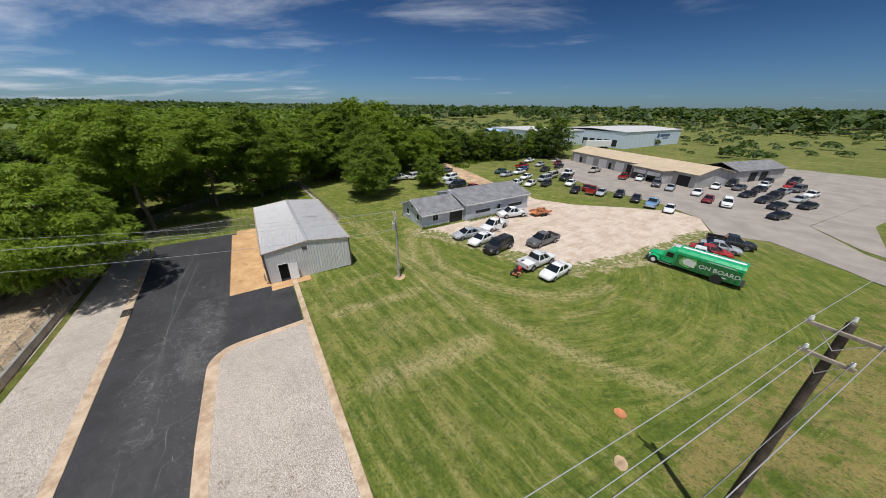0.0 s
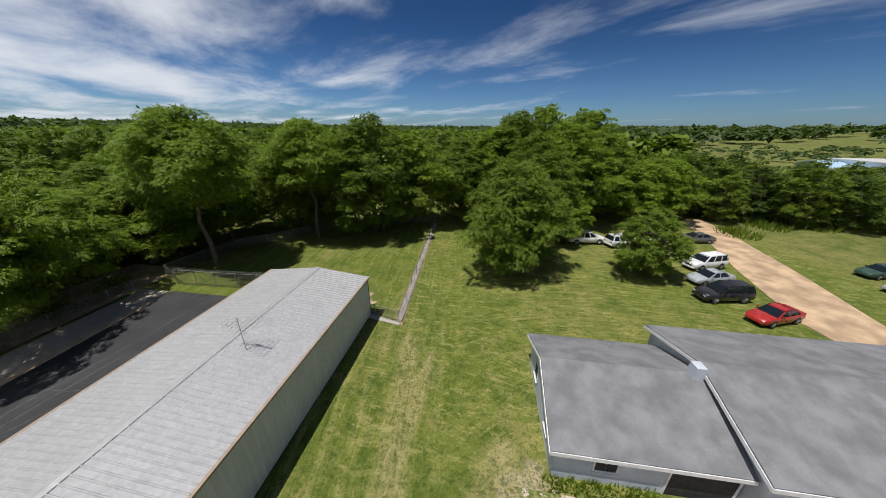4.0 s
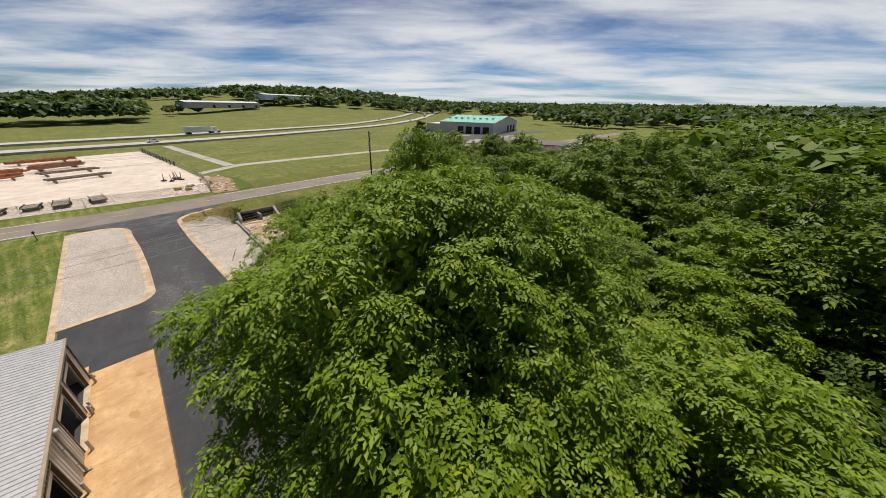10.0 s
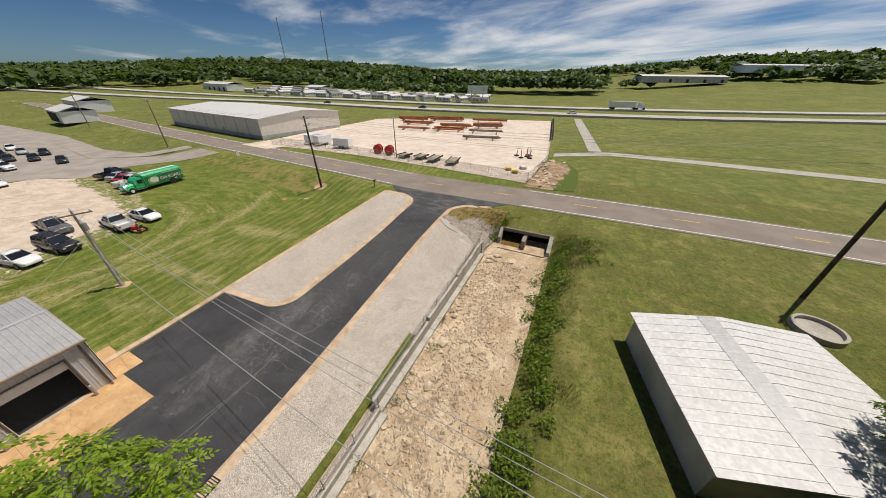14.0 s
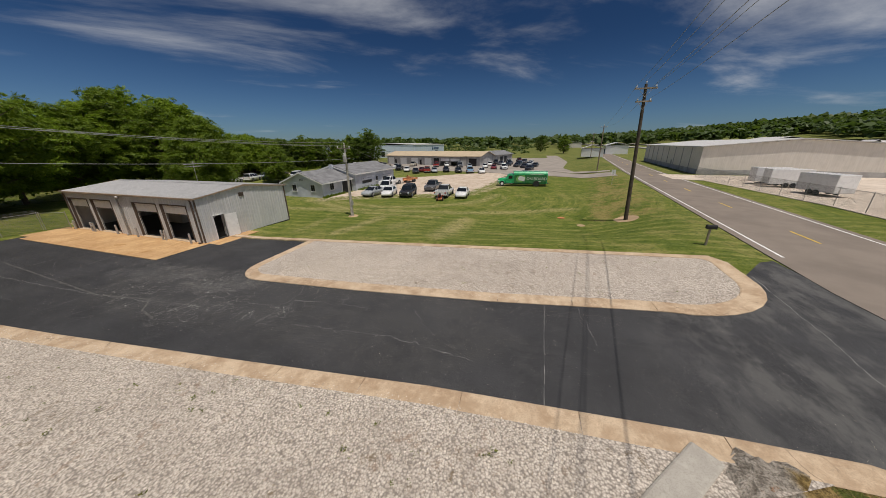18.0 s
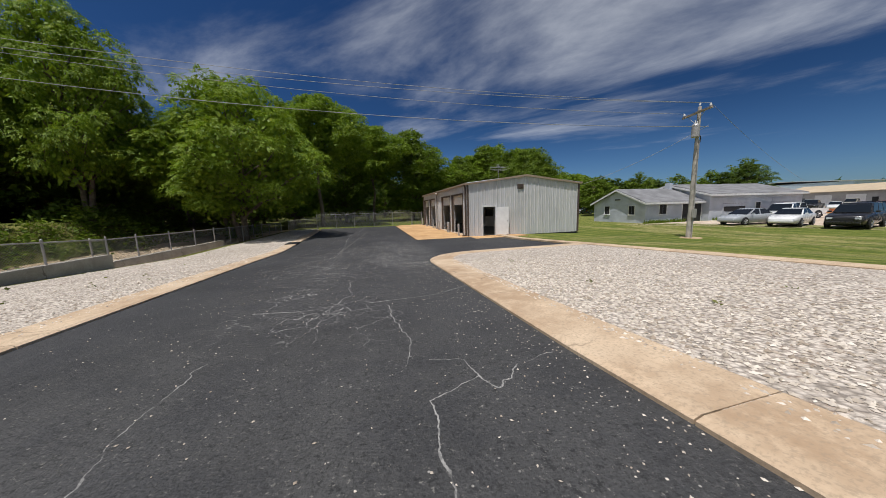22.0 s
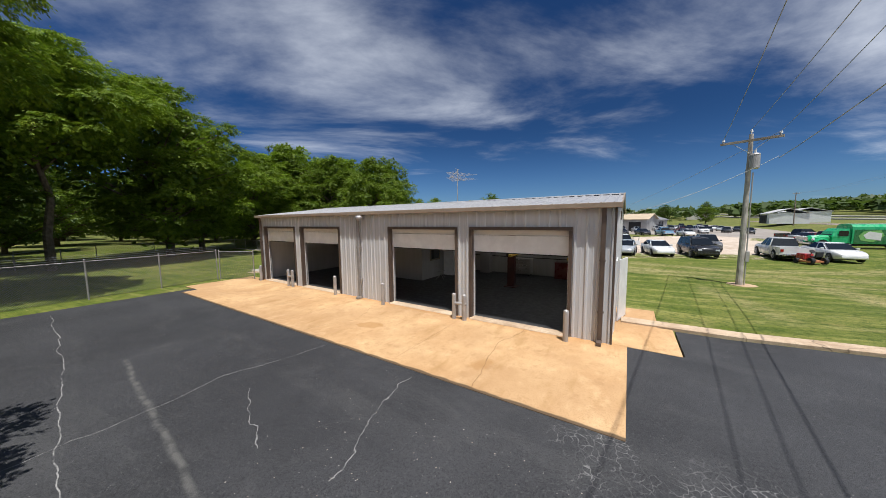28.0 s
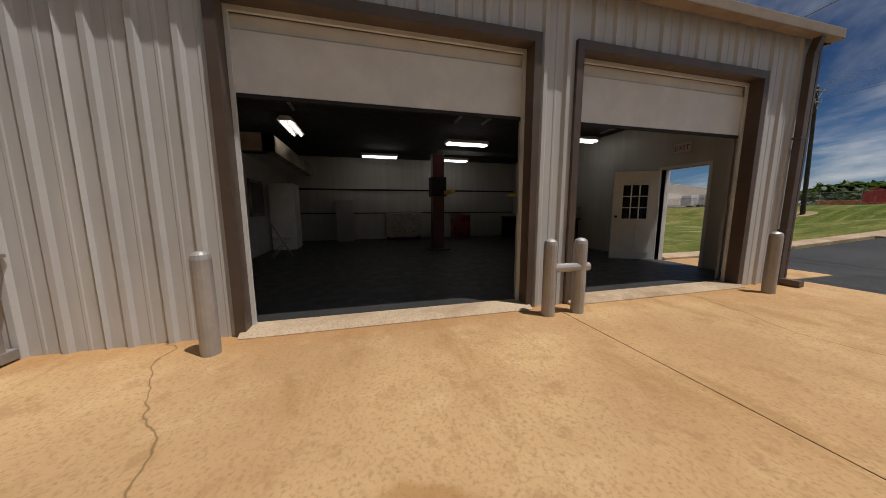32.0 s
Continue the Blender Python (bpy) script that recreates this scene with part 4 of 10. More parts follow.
# ---- the lie of the land ----
def sstep(a, b, v):
    u = min(1.0, max(0.0, (v - a) / (b - a)))
    return u * u * (3 - 2 * u)


def road_near(x):
    return -2.3 - 0.11 * max(0.0, x + 5)


def road_z(x):
    return max(1.0, min(2.1, 1.65 - 0.01 * x))


def lot_z(y):
    return 0.05 * min(34.0, max(0.0, 33 - y))


WALL_X = -19.75


def land(x, y):
    rn = road_near(x)
    if y < rn + 0.5:
        return road_z(x)
    over = -27.6 < x < -21.0
    if over and y < 4.15:
        return 1.45 + (road_z(x) - 1.45) * (1 - sstep(rn + 0.5, 4.1, y))
    if x <= WALL_X:
        bank = sstep(-27.0, -30.5, x) if y < 60 else sstep(-26, -40, x) * 0.6
        z = -0.35 * (1 - bank) + 2.0 * bank
        if y > 40:
            z *= 1 - sstep(40, 75, y) * 0.7
        e = 0.0 if over else 1 - sstep(rn + 2.5, rn + 7.2, y)
        return z + (road_z(x) - z) * e
    if y < 9.4 and x < -16.5:
        u = sstep(-16.8, -20.6, x)
        z = lot_z(y) * (1 - u) - 0.35 * u
        e = 1 - sstep(rn + 2.5, rn + 7.2, y)
        return z + (road_z(x) - z) * e
    w = sstep(0, 11, x)
    z = lot_z(y) * (1 - w) - 0.25 * w
    if x > -1:
        e = 1 - sstep(rn + 0.5, rn + 10, y)
        z += (road_z(x) - z) * e * sstep(-1, 3, x)
    return z


ELEV = ((0, 0.35), (45, 0.3), (75, 0.1), (90, 0.05), (112, 0.05), (135, 0.4), (180, 0.6), (205, 0.6), (222, 0.8), (232, 1.9), (242, 2.5), (254, 2.4), (264, 1.5), (276, 0.7), (290, 0.8), (305, 1.5), (322, 2.0), (336, 1.2), (348, 0.5), (360, 0.35))


def hill(x, y):
    """How far the distant land rises above the plain."""
    d = math.hypot(x, y - 20)
    if d < 280:
        return 0.0
    az = math.degrees(math.atan2(y - 20, x)) % 360
    e = float(np.interp(az, [a for a, _ in ELEV], [v for _, v in ELEV]))
    top = 850 * math.tan(radians(e)) + 6
    return top * sstep(280, 850, d)


def terrain(x, y):
    return land(x, y) + hill(x, y)


def drape(name, poly, mat, lift, step=1.0, label="", category="", kind="structure", skirt=0.15):
    """A flat sheet over the land inside a convex or concave outline, laid lift above it, with a skirt round it."""
    bm = bmesh.new()
    pts = []
    n = len(poly)
    for k in range(n):
        a, b = Vector(poly[k]), Vector(poly[(k + 1) % n])
        m = max(1, int((b - a).length / step))
        pts += [a + (b - a) * (j / m) for j in range(m)]
    ring = [bm.verts.new((p.x, p.y, 0)) for p in pts]
    bm.faces.new(ring)
    ys = [p.y for p in pts]
    xs = [p.x for p in pts]
    for lo, hi, axis in ((min(ys), max(ys), 1), (min(xs), max(xs), 0)):
        c = math.ceil((lo + 0.01) / step) * step
        while c < hi - 0.01:
            co, no = ((0, c, 0), (0, 1, 0)) if axis else ((c, 0, 0), (1, 0, 0))
            bmesh.ops.bisect_plane(bm, geom=bm.verts[:] + bm.edges[:] + bm.faces[:], plane_co=co, plane_no=no, dist=1e-4)
            c += step
    for v in bm.verts:
        v.co.z = land(v.co.x, v.co.y) + lift
    bmesh.ops.recalc_face_normals(bm, faces=bm.faces[:])
    if bm.faces[0].normal.z < 0:
        bmesh.ops.reverse_faces(bm, faces=bm.faces[:])
    if skirt:
        edges = [e for e in bm.edges if e.is_boundary]
        r = bmesh.ops.extrude_edge_only(bm, edges=edges)
        for v in r["geom"]:
            if isinstance(v, bmesh.types.BMVert):
                v.co.z -= skirt
    return solid(name, bm, mat, label, category, kind)


def ribbon(path, width, top, lift, thick=0.2, step=1.0):
    """A bar that follows a line over the land: a kerb or a walk."""
    pts = []
    for a, b in zip(path, path[1:]):
        a, b = Vector(a), Vector(b)
        m = max(1, int((b - a).length / step))
        pts += [a + (b - a) * (j / m) for j in range(m)]
    pts.append(Vector(path[-1]))
    rings = []
    for k, p in enumerate(pts):
        d = (pts[min(k + 1, len(pts) - 1)] - pts[max(k - 1, 0)]).normalized()
        n = Vector((-d.y, d.x)) * width / 2
        z = land(p.x, p.y) + lift
        rings.append([(p.x + n.x, p.y + n.y, z - thick), (p.x + n.x, p.y + n.y, z + top - 0.02), (p.x + n.x * 0.85, p.y + n.y * 0.85, z + top),
                      (p.x - n.x * 0.85, p.y - n.y * 0.85, z + top), (p.x - n.x, p.y - n.y, z + top - 0.02), (p.x - n.x, p.y - n.y, z - thick)])
    return loft(bmesh.new(), rings)


def arc(cx, cy, r, a0, a1, n=8):
    return [(cx + r * math.cos(radians(a0 + (a1 - a0) * k / n)), cy + r * math.sin(radians(a0 + (a1 - a0) * k / n))) for k in range(n + 1)]

# ---- ground ----
def axis(lo, hi, dense_lo, dense_hi, extra=()):
    a = list(np.arange(dense_lo, dense_hi + 0.1, 1.0))
    c, s = dense_hi, 1.5
    while c < hi:
        c += s
        s *= 1.2
        a.append(c)
    c, s = dense_lo, 1.5
    while c > lo:
        c -= s
        s *= 1.2
        a.append(c)
    return sorted(set([round(float(v), 3) for v in a] + list(extra)))


gx = axis(-3200, 3200, -62, 72, (WALL_X - 0.04, WALL_X + 0.02, -27.65, -27.55, -21.05, -20.95))
gy = axis(-3200, 3200, -16, 92, (4.05, 4.2))
gv, gf, gm = [], [], []
for y in gy:
    for x in gx:
        z = land(x, y)
        if -20.9 < x < -13.5 and 0.4 < y < 9.6:
            z -= 0.3
        elif -19.0 < x < -1.4 and 0.4 < y < 54.2:
            z -= 0.1
        z += hill(x, y)
        z += (noise.noise((x * 0.4, y * 0.4, 0)) * 0.02 if not (-20 < x < 1 and y < 56) else 0)
        gv.append((x, y, z))
nx = len(gx)
for j in range(len(gy) - 1):
    for i in range(nx - 1):
        cx, cy = (gx[i] + gx[i + 1]) / 2, (gy[j] + gy[j + 1]) / 2
        # the mouth of the culvert stays open
        if 4.05 < cy < 4.2 and -27.55 < cx < -21.05:
            continue
        gf.append((j * nx + i, j * nx + i + 1, (j + 1) * nx + i + 1, (j + 1) * nx + i))
        creek = -27.6 < cx < WALL_X and 4.2 < cy < 60
        gm.append(1 if creek else (2 if cx > 60 or cy < -20 or cx < -70 or cy > 95 else 0))
ground = new("ground", raw("ground", gv, gf, [M["lawn"], M["creek"], M["field"]], gm, True))
tagged(ground, "mown green lawn and fields, with a stony creek bed", "ground", kind="structure")

# asphalt: the drive and the yard before the garage
drive = [(-12.95, -2.0), (-12.9, 4.0), (-13.15, 12), (-13.55, 19), (-14.3, 28), (-14.8, 36), (-15.3, 45), (-15.9, 54.6), (-2.9, 54.6), (-2.9, 34.2), (-0.95, 34.2), (-0.95, 26.9), (-6.2, 26.7), (-7.4, 25.9),
         (-7.9, 24.2), (-7.9, 18), (-7.45, 11), (-7.2, 5.8), (-6.6, 3.4), (-5.4, 1.6), (-3.5, 0.3), (-0.8, -1.8), (-0.2, -2.7), (-20.5, -2.3), (-18.3, 0.0), (-16.4, 0.3), (-14.4, 1.3), (-13.2, 2.8)]
drive = drive[1:-4] + [(-20.3, -2.3), (-18.2, -0.1), (-16.4, 0.2), (-14.4, 1.25), (-13.25, 2.8)]
drape("drive", drive, M["asphalt"], 0.03, 1.0, "black sealed asphalt drive with pale cracks", "drive")
ISLAND = [(-0.75, 26.6)] + arc(-5.7, 24.6, 1.9, 95, 180, 6) + [(-7.75, 18), (-7.3, 11), (-7.05, 5.8)] + arc(-3.4, 3.6, 3.45, 170, 268, 8) + [(-0.75, 0.2)]
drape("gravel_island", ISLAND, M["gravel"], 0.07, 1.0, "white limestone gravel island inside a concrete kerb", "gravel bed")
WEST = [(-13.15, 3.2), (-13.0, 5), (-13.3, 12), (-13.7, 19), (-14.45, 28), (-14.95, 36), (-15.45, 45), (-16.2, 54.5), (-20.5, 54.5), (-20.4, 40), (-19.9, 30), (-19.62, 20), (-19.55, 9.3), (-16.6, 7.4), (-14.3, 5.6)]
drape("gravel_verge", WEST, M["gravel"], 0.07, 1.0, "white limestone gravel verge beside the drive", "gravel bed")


def kerb(name, path, width, top, mat, label):
    """Kerb cast in lengths of about three metres with open joints."""
    k = thing(name, label, "kerb", kind="structure")
    run = [Vector(p) for p in path]
    d = [0.0]
    for a, b in zip(run, run[1:]):
        d.append(d[-1] + (b - a).length)
    n = max(1, round(d[-1] / 3.0))
    at = lambda s: (float(np.interp(s, d, [p.x for p in run])), float(np.interp(s, d, [p.y for p in run])))
    for j in range(n):
        s0, s1 = d[-1] * j / n + 0.006, d[-1] * (j + 1) / n - 0.006
        inner = [s for s in d if s0 + 0.05 < s < s1 - 0.05]
        part("kerb_length", ribbon([at(s) for s in [s0] + inner + [s1]], width, top, 0.03), M[mat], k)
    return k


kerb("kerb_west", [(-18.3, -0.1)] + arc(-16.2, 3.3, 3.2, 255, 350, 8) + [(-13.05, 5), (-13.3, 12), (-13.85, 19), (-14.5, 28), (-14.95, 36), (-15.4, 45), (-15.9, 52.5)], 0.68, 0.05, "kerb", "stained concrete kerb along the drive")
kerb("kerb_island", [(-0.75, 26.65)] + arc(-5.7, 24.5, 1.85, 95, 180, 6) + [(-7.55, 18), (-7.3, 11), (-6.85, 5.8)] + arc(-3.4, 3.6, 3.4, 170, 262, 8) + [(-1.2, 0.1), (-0.6, 0.4)], 0.80, 0.05, "kerb", "stained concrete kerb round the gravel island")
kerb("kerb_east", [(-0.6, 0.2), (-0.6, 13), (-0.6, 26.6), (-0.6, 34.3), (-0.62, 35.6)], 0.5, 0.08, "kerb", "tan concrete kerb between gravel and lawn")
kerb("path_strip", [(-13.3, 5.6), (-15.2, 7.3), (-17.6, 8.2), (-19.6, 9.4)], 0.6, 0.11, "walk", "narrow concrete strip across the gravel")

# apron in front of the garage doors: slabs with open joints between
apron = thing("apron", "rust-stained tan concrete apron in slabs before the garage", "apron", kind="structure")
for k, (y0, y1) in enumerate(((35.4, 40.25), (40.25, 45.4), (45.4, 49.8), (49.8, 54.0))):
    part("slab", B(((-6.86, y0 + 0.004, -0.2), (-2.96, y1 - 0.004, 0.045)), bevel=0.006), M["apron"], apron)
part("slab", B(((-2.95, 34.25, -0.2), (-0.9, 35.78, 0.045)), bevel=0.006), M["apron"], apron)
part("slab", B(((-0.89, 34.6, -0.2), (1.1, 35.78, 0.04)), bevel=0.006), M["apron"], apron)
part("slab", B(((-6.2, 54.02, -0.2), (-2.9, 55.6, 0.04)), bevel=0.006), M["apron"], apron)

# the road
rp = [(x, road_near(x) - 4.0) for x in range(-400, 700, 6)]
road_bm = bmesh.new()
rr = []
for x, y in rp:
    z = road_z(x) + 0.05
    rr.append([(x, y - 4.0, z - 0.3), (x, y - 4.0, z), (x, y, z + 0.05), (x, y + 3.95, z), (x, y + 3.95, z - 0.3)])
solid("road", loft(road_bm, rr), M["road"], "worn grey-brown two-lane asphalt road", "road")


def stripe(name, dy, w, mat, label, dash=None):
    bm = bmesh.new()
    if dash:
        runs = [(x, x + dash) for x in range(-200, 300, 12)]
    else:
        runs = [(-400, -21), (0.5, 600)]
    for a, b in runs:
        ring = []
        x = a
        while x <= b:
            y = road_near(x) - 4.0 + dy
            z = road_z(x) + 0.056 + 0.05 * (1 - min(1, abs(dy) / 4))
            ring.append([(x, y - w / 2, z), (x, y + w / 2, z)])
            x += 3 if dash else 6
        vs = [[bm.verts.new(p) for p in r] for r in ring]
        for p, q in zip(vs, vs[1:]):
            bm.faces.new((p[0], q[0], q[1], p[1]))
    return solid(name, bm, M[mat], label, "road marking")


stripe("edge_line", 3.4, 0.14, "line", "worn white road edge line")
stripe("edge_line", -3.4, 0.14, "line", "worn white road edge line")
stripe("centre_line", 0.0, 0.13, "yellow", "broken yellow centre line", 3)

# ---- the metal garage ----
GX0, GX1, GY0, GY1, EAVE, RIDGE = -3.0, 6.12, 35.8, 53.95, 3.83, 4.36
GXM = (GX0 + GX1) / 2
DOORS = ((36.9, 39.95), (40.6, 43.65), (46.85, 49.8), (50.45, 53.4))
LINTEL = 3.1
garage = thing("garage", "pale grey ribbed metal garage with four roll-up doors", "garage", at=(0, 0, 0))


def rib_panel(w, h, pitch=0.305):
    """A sheet w wide with trapezoid ribs, upright; faces -y, back at y = 0."""
    prof = [(0.0, 0.0)]
    k = 0
    while k * pitch < w - 0.01:
        c = k * pitch + pitch / 2
        prof += [(c - 0.05, 0.0), (c - 0.022, -0.032), (c + 0.022, -0.032), (c + 0.05, 0.0)]
        mid = c + pitch / 2
        if mid < w - 0.06:
            prof += [(mid - 0.02, 0.0), (mid - 0.01, -0.006), (mid + 0.01, -0.006), (mid + 0.02, 0.0)]
        k += 1
    prof = [p for p in prof if p[0] <= w]
    prof.append((w, 0.0))
    hs = h if isinstance(h, tuple) else (h, h)
    v, f = [], []
    for x, y in prof:
        v += [(x, y, 0.0), (x, y, hs[0] + (hs[1] - hs[0]) * x / w)]
    n = len(prof)
    for i in range(n - 1):
        f.append((2 * i, 2 * i + 2, 2 * i + 3, 2 * i + 1))
    m = len(v)
    v += [(0, 0.03, 0), (0, 0.03, hs[0]), (w, 0.03, 0), (w, 0.03, hs[1])]
    f += [(m + 2, m, m + 1, m + 3), tuple([2 * i + 1 for i in range(n)] + [m + 3, m + 1])]
    return raw("panel", v, f, M["steel_wall"])


panels = {}


def panel(w, h, at, rz, parent):
    key = (round(w, 3), h)
    if key not in panels:
        panels[key] = rib_panel(w, h)
    return part("panel", panels[key], None, parent, at=pose(*at, 0, 0, rz))


def panel_run(a, b, z, h, place, parent, width=0.915):
    """Panels side by side along a wall from a to b."""
    n = max(1, round((b - a) / width))
    w = (b - a) / n
    for k in range(n):
        s, e = a + k * w, a + (k + 1) * w
        hh = (h(s) - z, h(e) - z) if callable(h) else h - z
        if isinstance(hh, tuple):
            hh = tuple(round(q, 3) for q in hh)
        place(s, w, z, hh, parent)


piers = [GY0] + [v for d in DOORS for v in d] + [GY1]
west = part("wall", B(((GX0 + 0.035, GY0 + 0.002, EAVE - 0.05), (GX0 + 0.16, GY1 - 0.002, EAVE - 0.02))), M["liner"], garage)
for a, b in zip(piers[::2], piers[1::2]):
    part("pier", B(((GX0 + 0.035, a + 0.002, 0.0), (GX0 + 0.16, b - 0.002, EAVE - 0.052))), M["liner"], west)
for a, b in DOORS:
    part("header", B(((GX0 + 0.035, a, LINTEL + 0.1), (GX0 + 0.16, b, EAVE - 0.052))), M["liner"], west)


def on_west(s, w, z, h, parent):
    panel(w, h, (GX0, s + w, z), -90, parent)


for a, b in zip(piers[::2], piers[1::2]):
    panel_run(a, b, 0.0, EAVE - 0.03, on_west, west)
for a, b in DOORS:
    panel_run(a - 0.0, b + 0.0, LINTEL + 0.1, EAVE - 0.03, on_west, west)

east = part("wall", B(((GX1 - 0.16, GY0, 0), (GX1 - 0.035, GY1, EAVE - 0.02))), M["liner"], garage)
panel_run(GY0, GY1, 0.0, EAVE - 0.03, lambda s, w, z, h, p: panel(w, h, (GX1, s, z), 90, p), east)


def gable(x):
    return EAVE - 0.03 + (RIDGE - EAVE) * (1 - abs(x - GXM) / (GXM - GX0))


MD0, MD1, MDH = -1.85, -0.9, 2.12
for name, y, rz in (("south", GY0, 0), ("north", GY1, 180)):
    bm = bmesh.new()
    inner = y + 0.035 if rz == 0 else y - 0.16
    if rz == 0:
        prism(bm, [(GX0 + 0.162, 0.0), (MD0, 0.0), (MD0, MDH), (MD1, MDH), (MD1, 0.0), (GX1 - 0.162, 0.0), (GX1 - 0.162, EAVE - 0.04), (GXM, RIDGE - 0.05), (GX0 + 0.162, EAVE - 0.04)], "y", inner, inner + 0.125)
    else:
        prism(bm, [(GX0 + 0.162, 0.0), (GX1 - 0.162, 0.0), (GX1 - 0.162, EAVE - 0.04), (GXM, RIDGE - 0.05), (GX0 + 0.162, EAVE - 0.04)], "y", inner, inner + 0.125)
    wall = part("wall", bm, M["liner"], garage)
    if rz == 0:
        for a, b, z in ((GX0, MD0, 0), (MD0, MD1, MDH + 0.05), (MD1, GXM, 0), (GXM, GX1, 0)):
            panel_run(a, b, z, gable, lambda s, w, zz, h, p: panel(w, h, (s, GY0, zz), 0, p), wall)
    else:
        for a, b in ((GX0, GXM), (GXM, GX1)):
            panel_run(a, b, 0, gable, lambda s, w, zz, h, p: panel(w, (h[1], h[0]), (s + w, GY1, zz), 180, p), wall)

# roof: ribbed sheets on either slope
OV, slope = 0.08, math.atan2(RIDGE - EAVE, GXM - GX0)
run = (GXM - GX0 + OV) / math.cos(slope)


def roof_sheet(w, length):
    prof = [(0.0, 0.0)]
    for c in (w * 0.17, w * 0.5, w * 0.83):
        prof += [(c - 0.045, 0.0), (c - 0.02, 0.034), (c + 0.02, 0.034), (c + 0.045, 0.0)]
    prof.append((w, 0.0))
    v, f = [], []
    for y, z in prof:
        v += [(0, y, z), (length, y, z), (0, y, z - 0.02), (length, y, z - 0.02)]
    for i in range(len(prof) - 1):
        a, b = 4 * i, 4 * i + 4
        f += [(a, a + 1, b + 1, b), (a + 2, b + 2, b + 3, a + 3), (a + 1, a + 3, b + 3, b + 1), (a, b, b + 2, a + 2)]
    return raw("roof_sheet", v, f, M["steel_roof"])


nroof = 20
rw = (GY1 - GY0 + 0.24) / nroof
sheet = roof_sheet(rw, run)
for sgn, nm in ((1, "roof"), (-1, "roof")):
    cx, cz = (GX0 - OV if sgn > 0 else GX1 + OV), EAVE - OV * math.tan(slope)
    bm = bmesh.new()
    pts = [(GX0 - OV + 0.02, cz - 0.06), (GXM, RIDGE - 0.06), (GXM, RIDGE - 0.02), (GX0 - OV + 0.02, cz - 0.02)]
    if sgn < 0:
        pts = [(2 * GXM - x, z) for x, z in pts]
    deck = part(nm, prism(bm, pts, "y", GY0 - 0.1, GY1 + 0.1), M["brown"], garage)
    for k in range(nroof):
        if sgn > 0:
            m = pose(cx, GY0 - 0.12 + k * rw, cz, 0, -math.degrees(slope), 0)
        else:
            m = pose(cx, GY0 - 0.12 + (k + 1) * rw, cz, 0, 0, 180) @ pose(0, 0, 0, 0, -math.degrees(slope), 0)
        part("roof_sheet", sheet, None, deck, at=m)
part("ridge_cap", prism(bmesh.new(), [(GXM - 0.22, RIDGE + 0.01), (GXM, RIDGE + 0.06), (GXM + 0.22, RIDGE + 0.01), (GXM, RIDGE + 0.035)], "y", GY0 - 0.13, GY1 + 0.13), M["steel_roof"], garage)
for y in (GY0 - 0.14, GY1 + 0.1):
    part("rake_trim", prism(bmesh.new(), [(GX0 - OV, EAVE - 0.15), (GXM, RIDGE - 0.09), (GX1 + OV, EAVE - 0.15), (GX1 + OV, EAVE - 0.04), (GXM, RIDGE + 0.06), (GX0 - OV, EAVE - 0.04)], "y", y, y + 0.04), M["tan_trim"], garage, "tan metal rake trim")
# gutter and downspouts
gz = EAVE - OV * math.tan(slope)
for x0, x1 in ((GX0 - OV - 0.13, GX0 - OV + 0.02), (GX1 + OV - 0.02, GX1 + OV + 0.13)):
    part("gutter", B(((x0, GY0 - 0.16, gz - 0.12), (x1, GY1 + 0.16, gz + 0.015)), bevel=0.012), M["tan_trim"], garage, "tan box gutter along the eave")
for y, mt, off in ((36.05, "brown", 0.0), (45.35, "dull_pipe", 0.09), (53.75, "brown", 0.0)):
    d = part("downspout", B(((GX0 - 0.13 - off, y - 0.055, 0.12), (GX0 - 0.04 - off, y + 0.055, 3.52)), bevel=0.01), M[mt], garage, "square downspout")
    part("elbow", prism(bmesh.new(), [(GX0 - 0.13 - off, 3.5), (GX0 - 0.04 - off, 3.5), (GX0 - OV - 0.02, 3.74), (GX0 - OV - 0.11, 3.74)], "y", y - 0.05, y + 0.05), M[mt], d)
    part("outlet", B(((GX0 - 0.36, y - 0.06, 0.06), (GX0 - 0.05, y + 0.06, 0.15)), bevel=0.01), M[mt], d)
    for z in (0.9, 2.3):
        part("strap", B(((GX0 - 0.135 - off, y - 0.08, z), (GX0 - 0.03, y + 0.08, z + 0.03))), M[mt], d)
for x, y in ((GX0 - 0.045, GY0 - 0.045), (GX1 + 0.0, GY0 - 0.045), (GX0 - 0.045, GY1), (GX1, GY1)):
    part("corner_trim", B(((min(x, x + (0.12 if x < 0 else -0.08)), y, 0.0), (max(x + 0.045, x + 0.12 if x < 0 else x + 0.045), y + 0.045, EAVE - 0.03))), M["brown"], garage, "brown corner trim")
part("gable_vent", B(((0.85, GY0 - 0.06, 3.38), (1.35, GY0 - 0.03, 3.72)), *[((0.87, GY0 - 0.075, 3.41 + k * 0.06), (1.33, GY0 - 0.05, 3.43 + k * 0.06)) for k in range(5)]), M["brown"], garage, "louvred gable vent")
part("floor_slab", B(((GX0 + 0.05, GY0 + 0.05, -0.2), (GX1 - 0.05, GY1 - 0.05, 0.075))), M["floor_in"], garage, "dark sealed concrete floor")

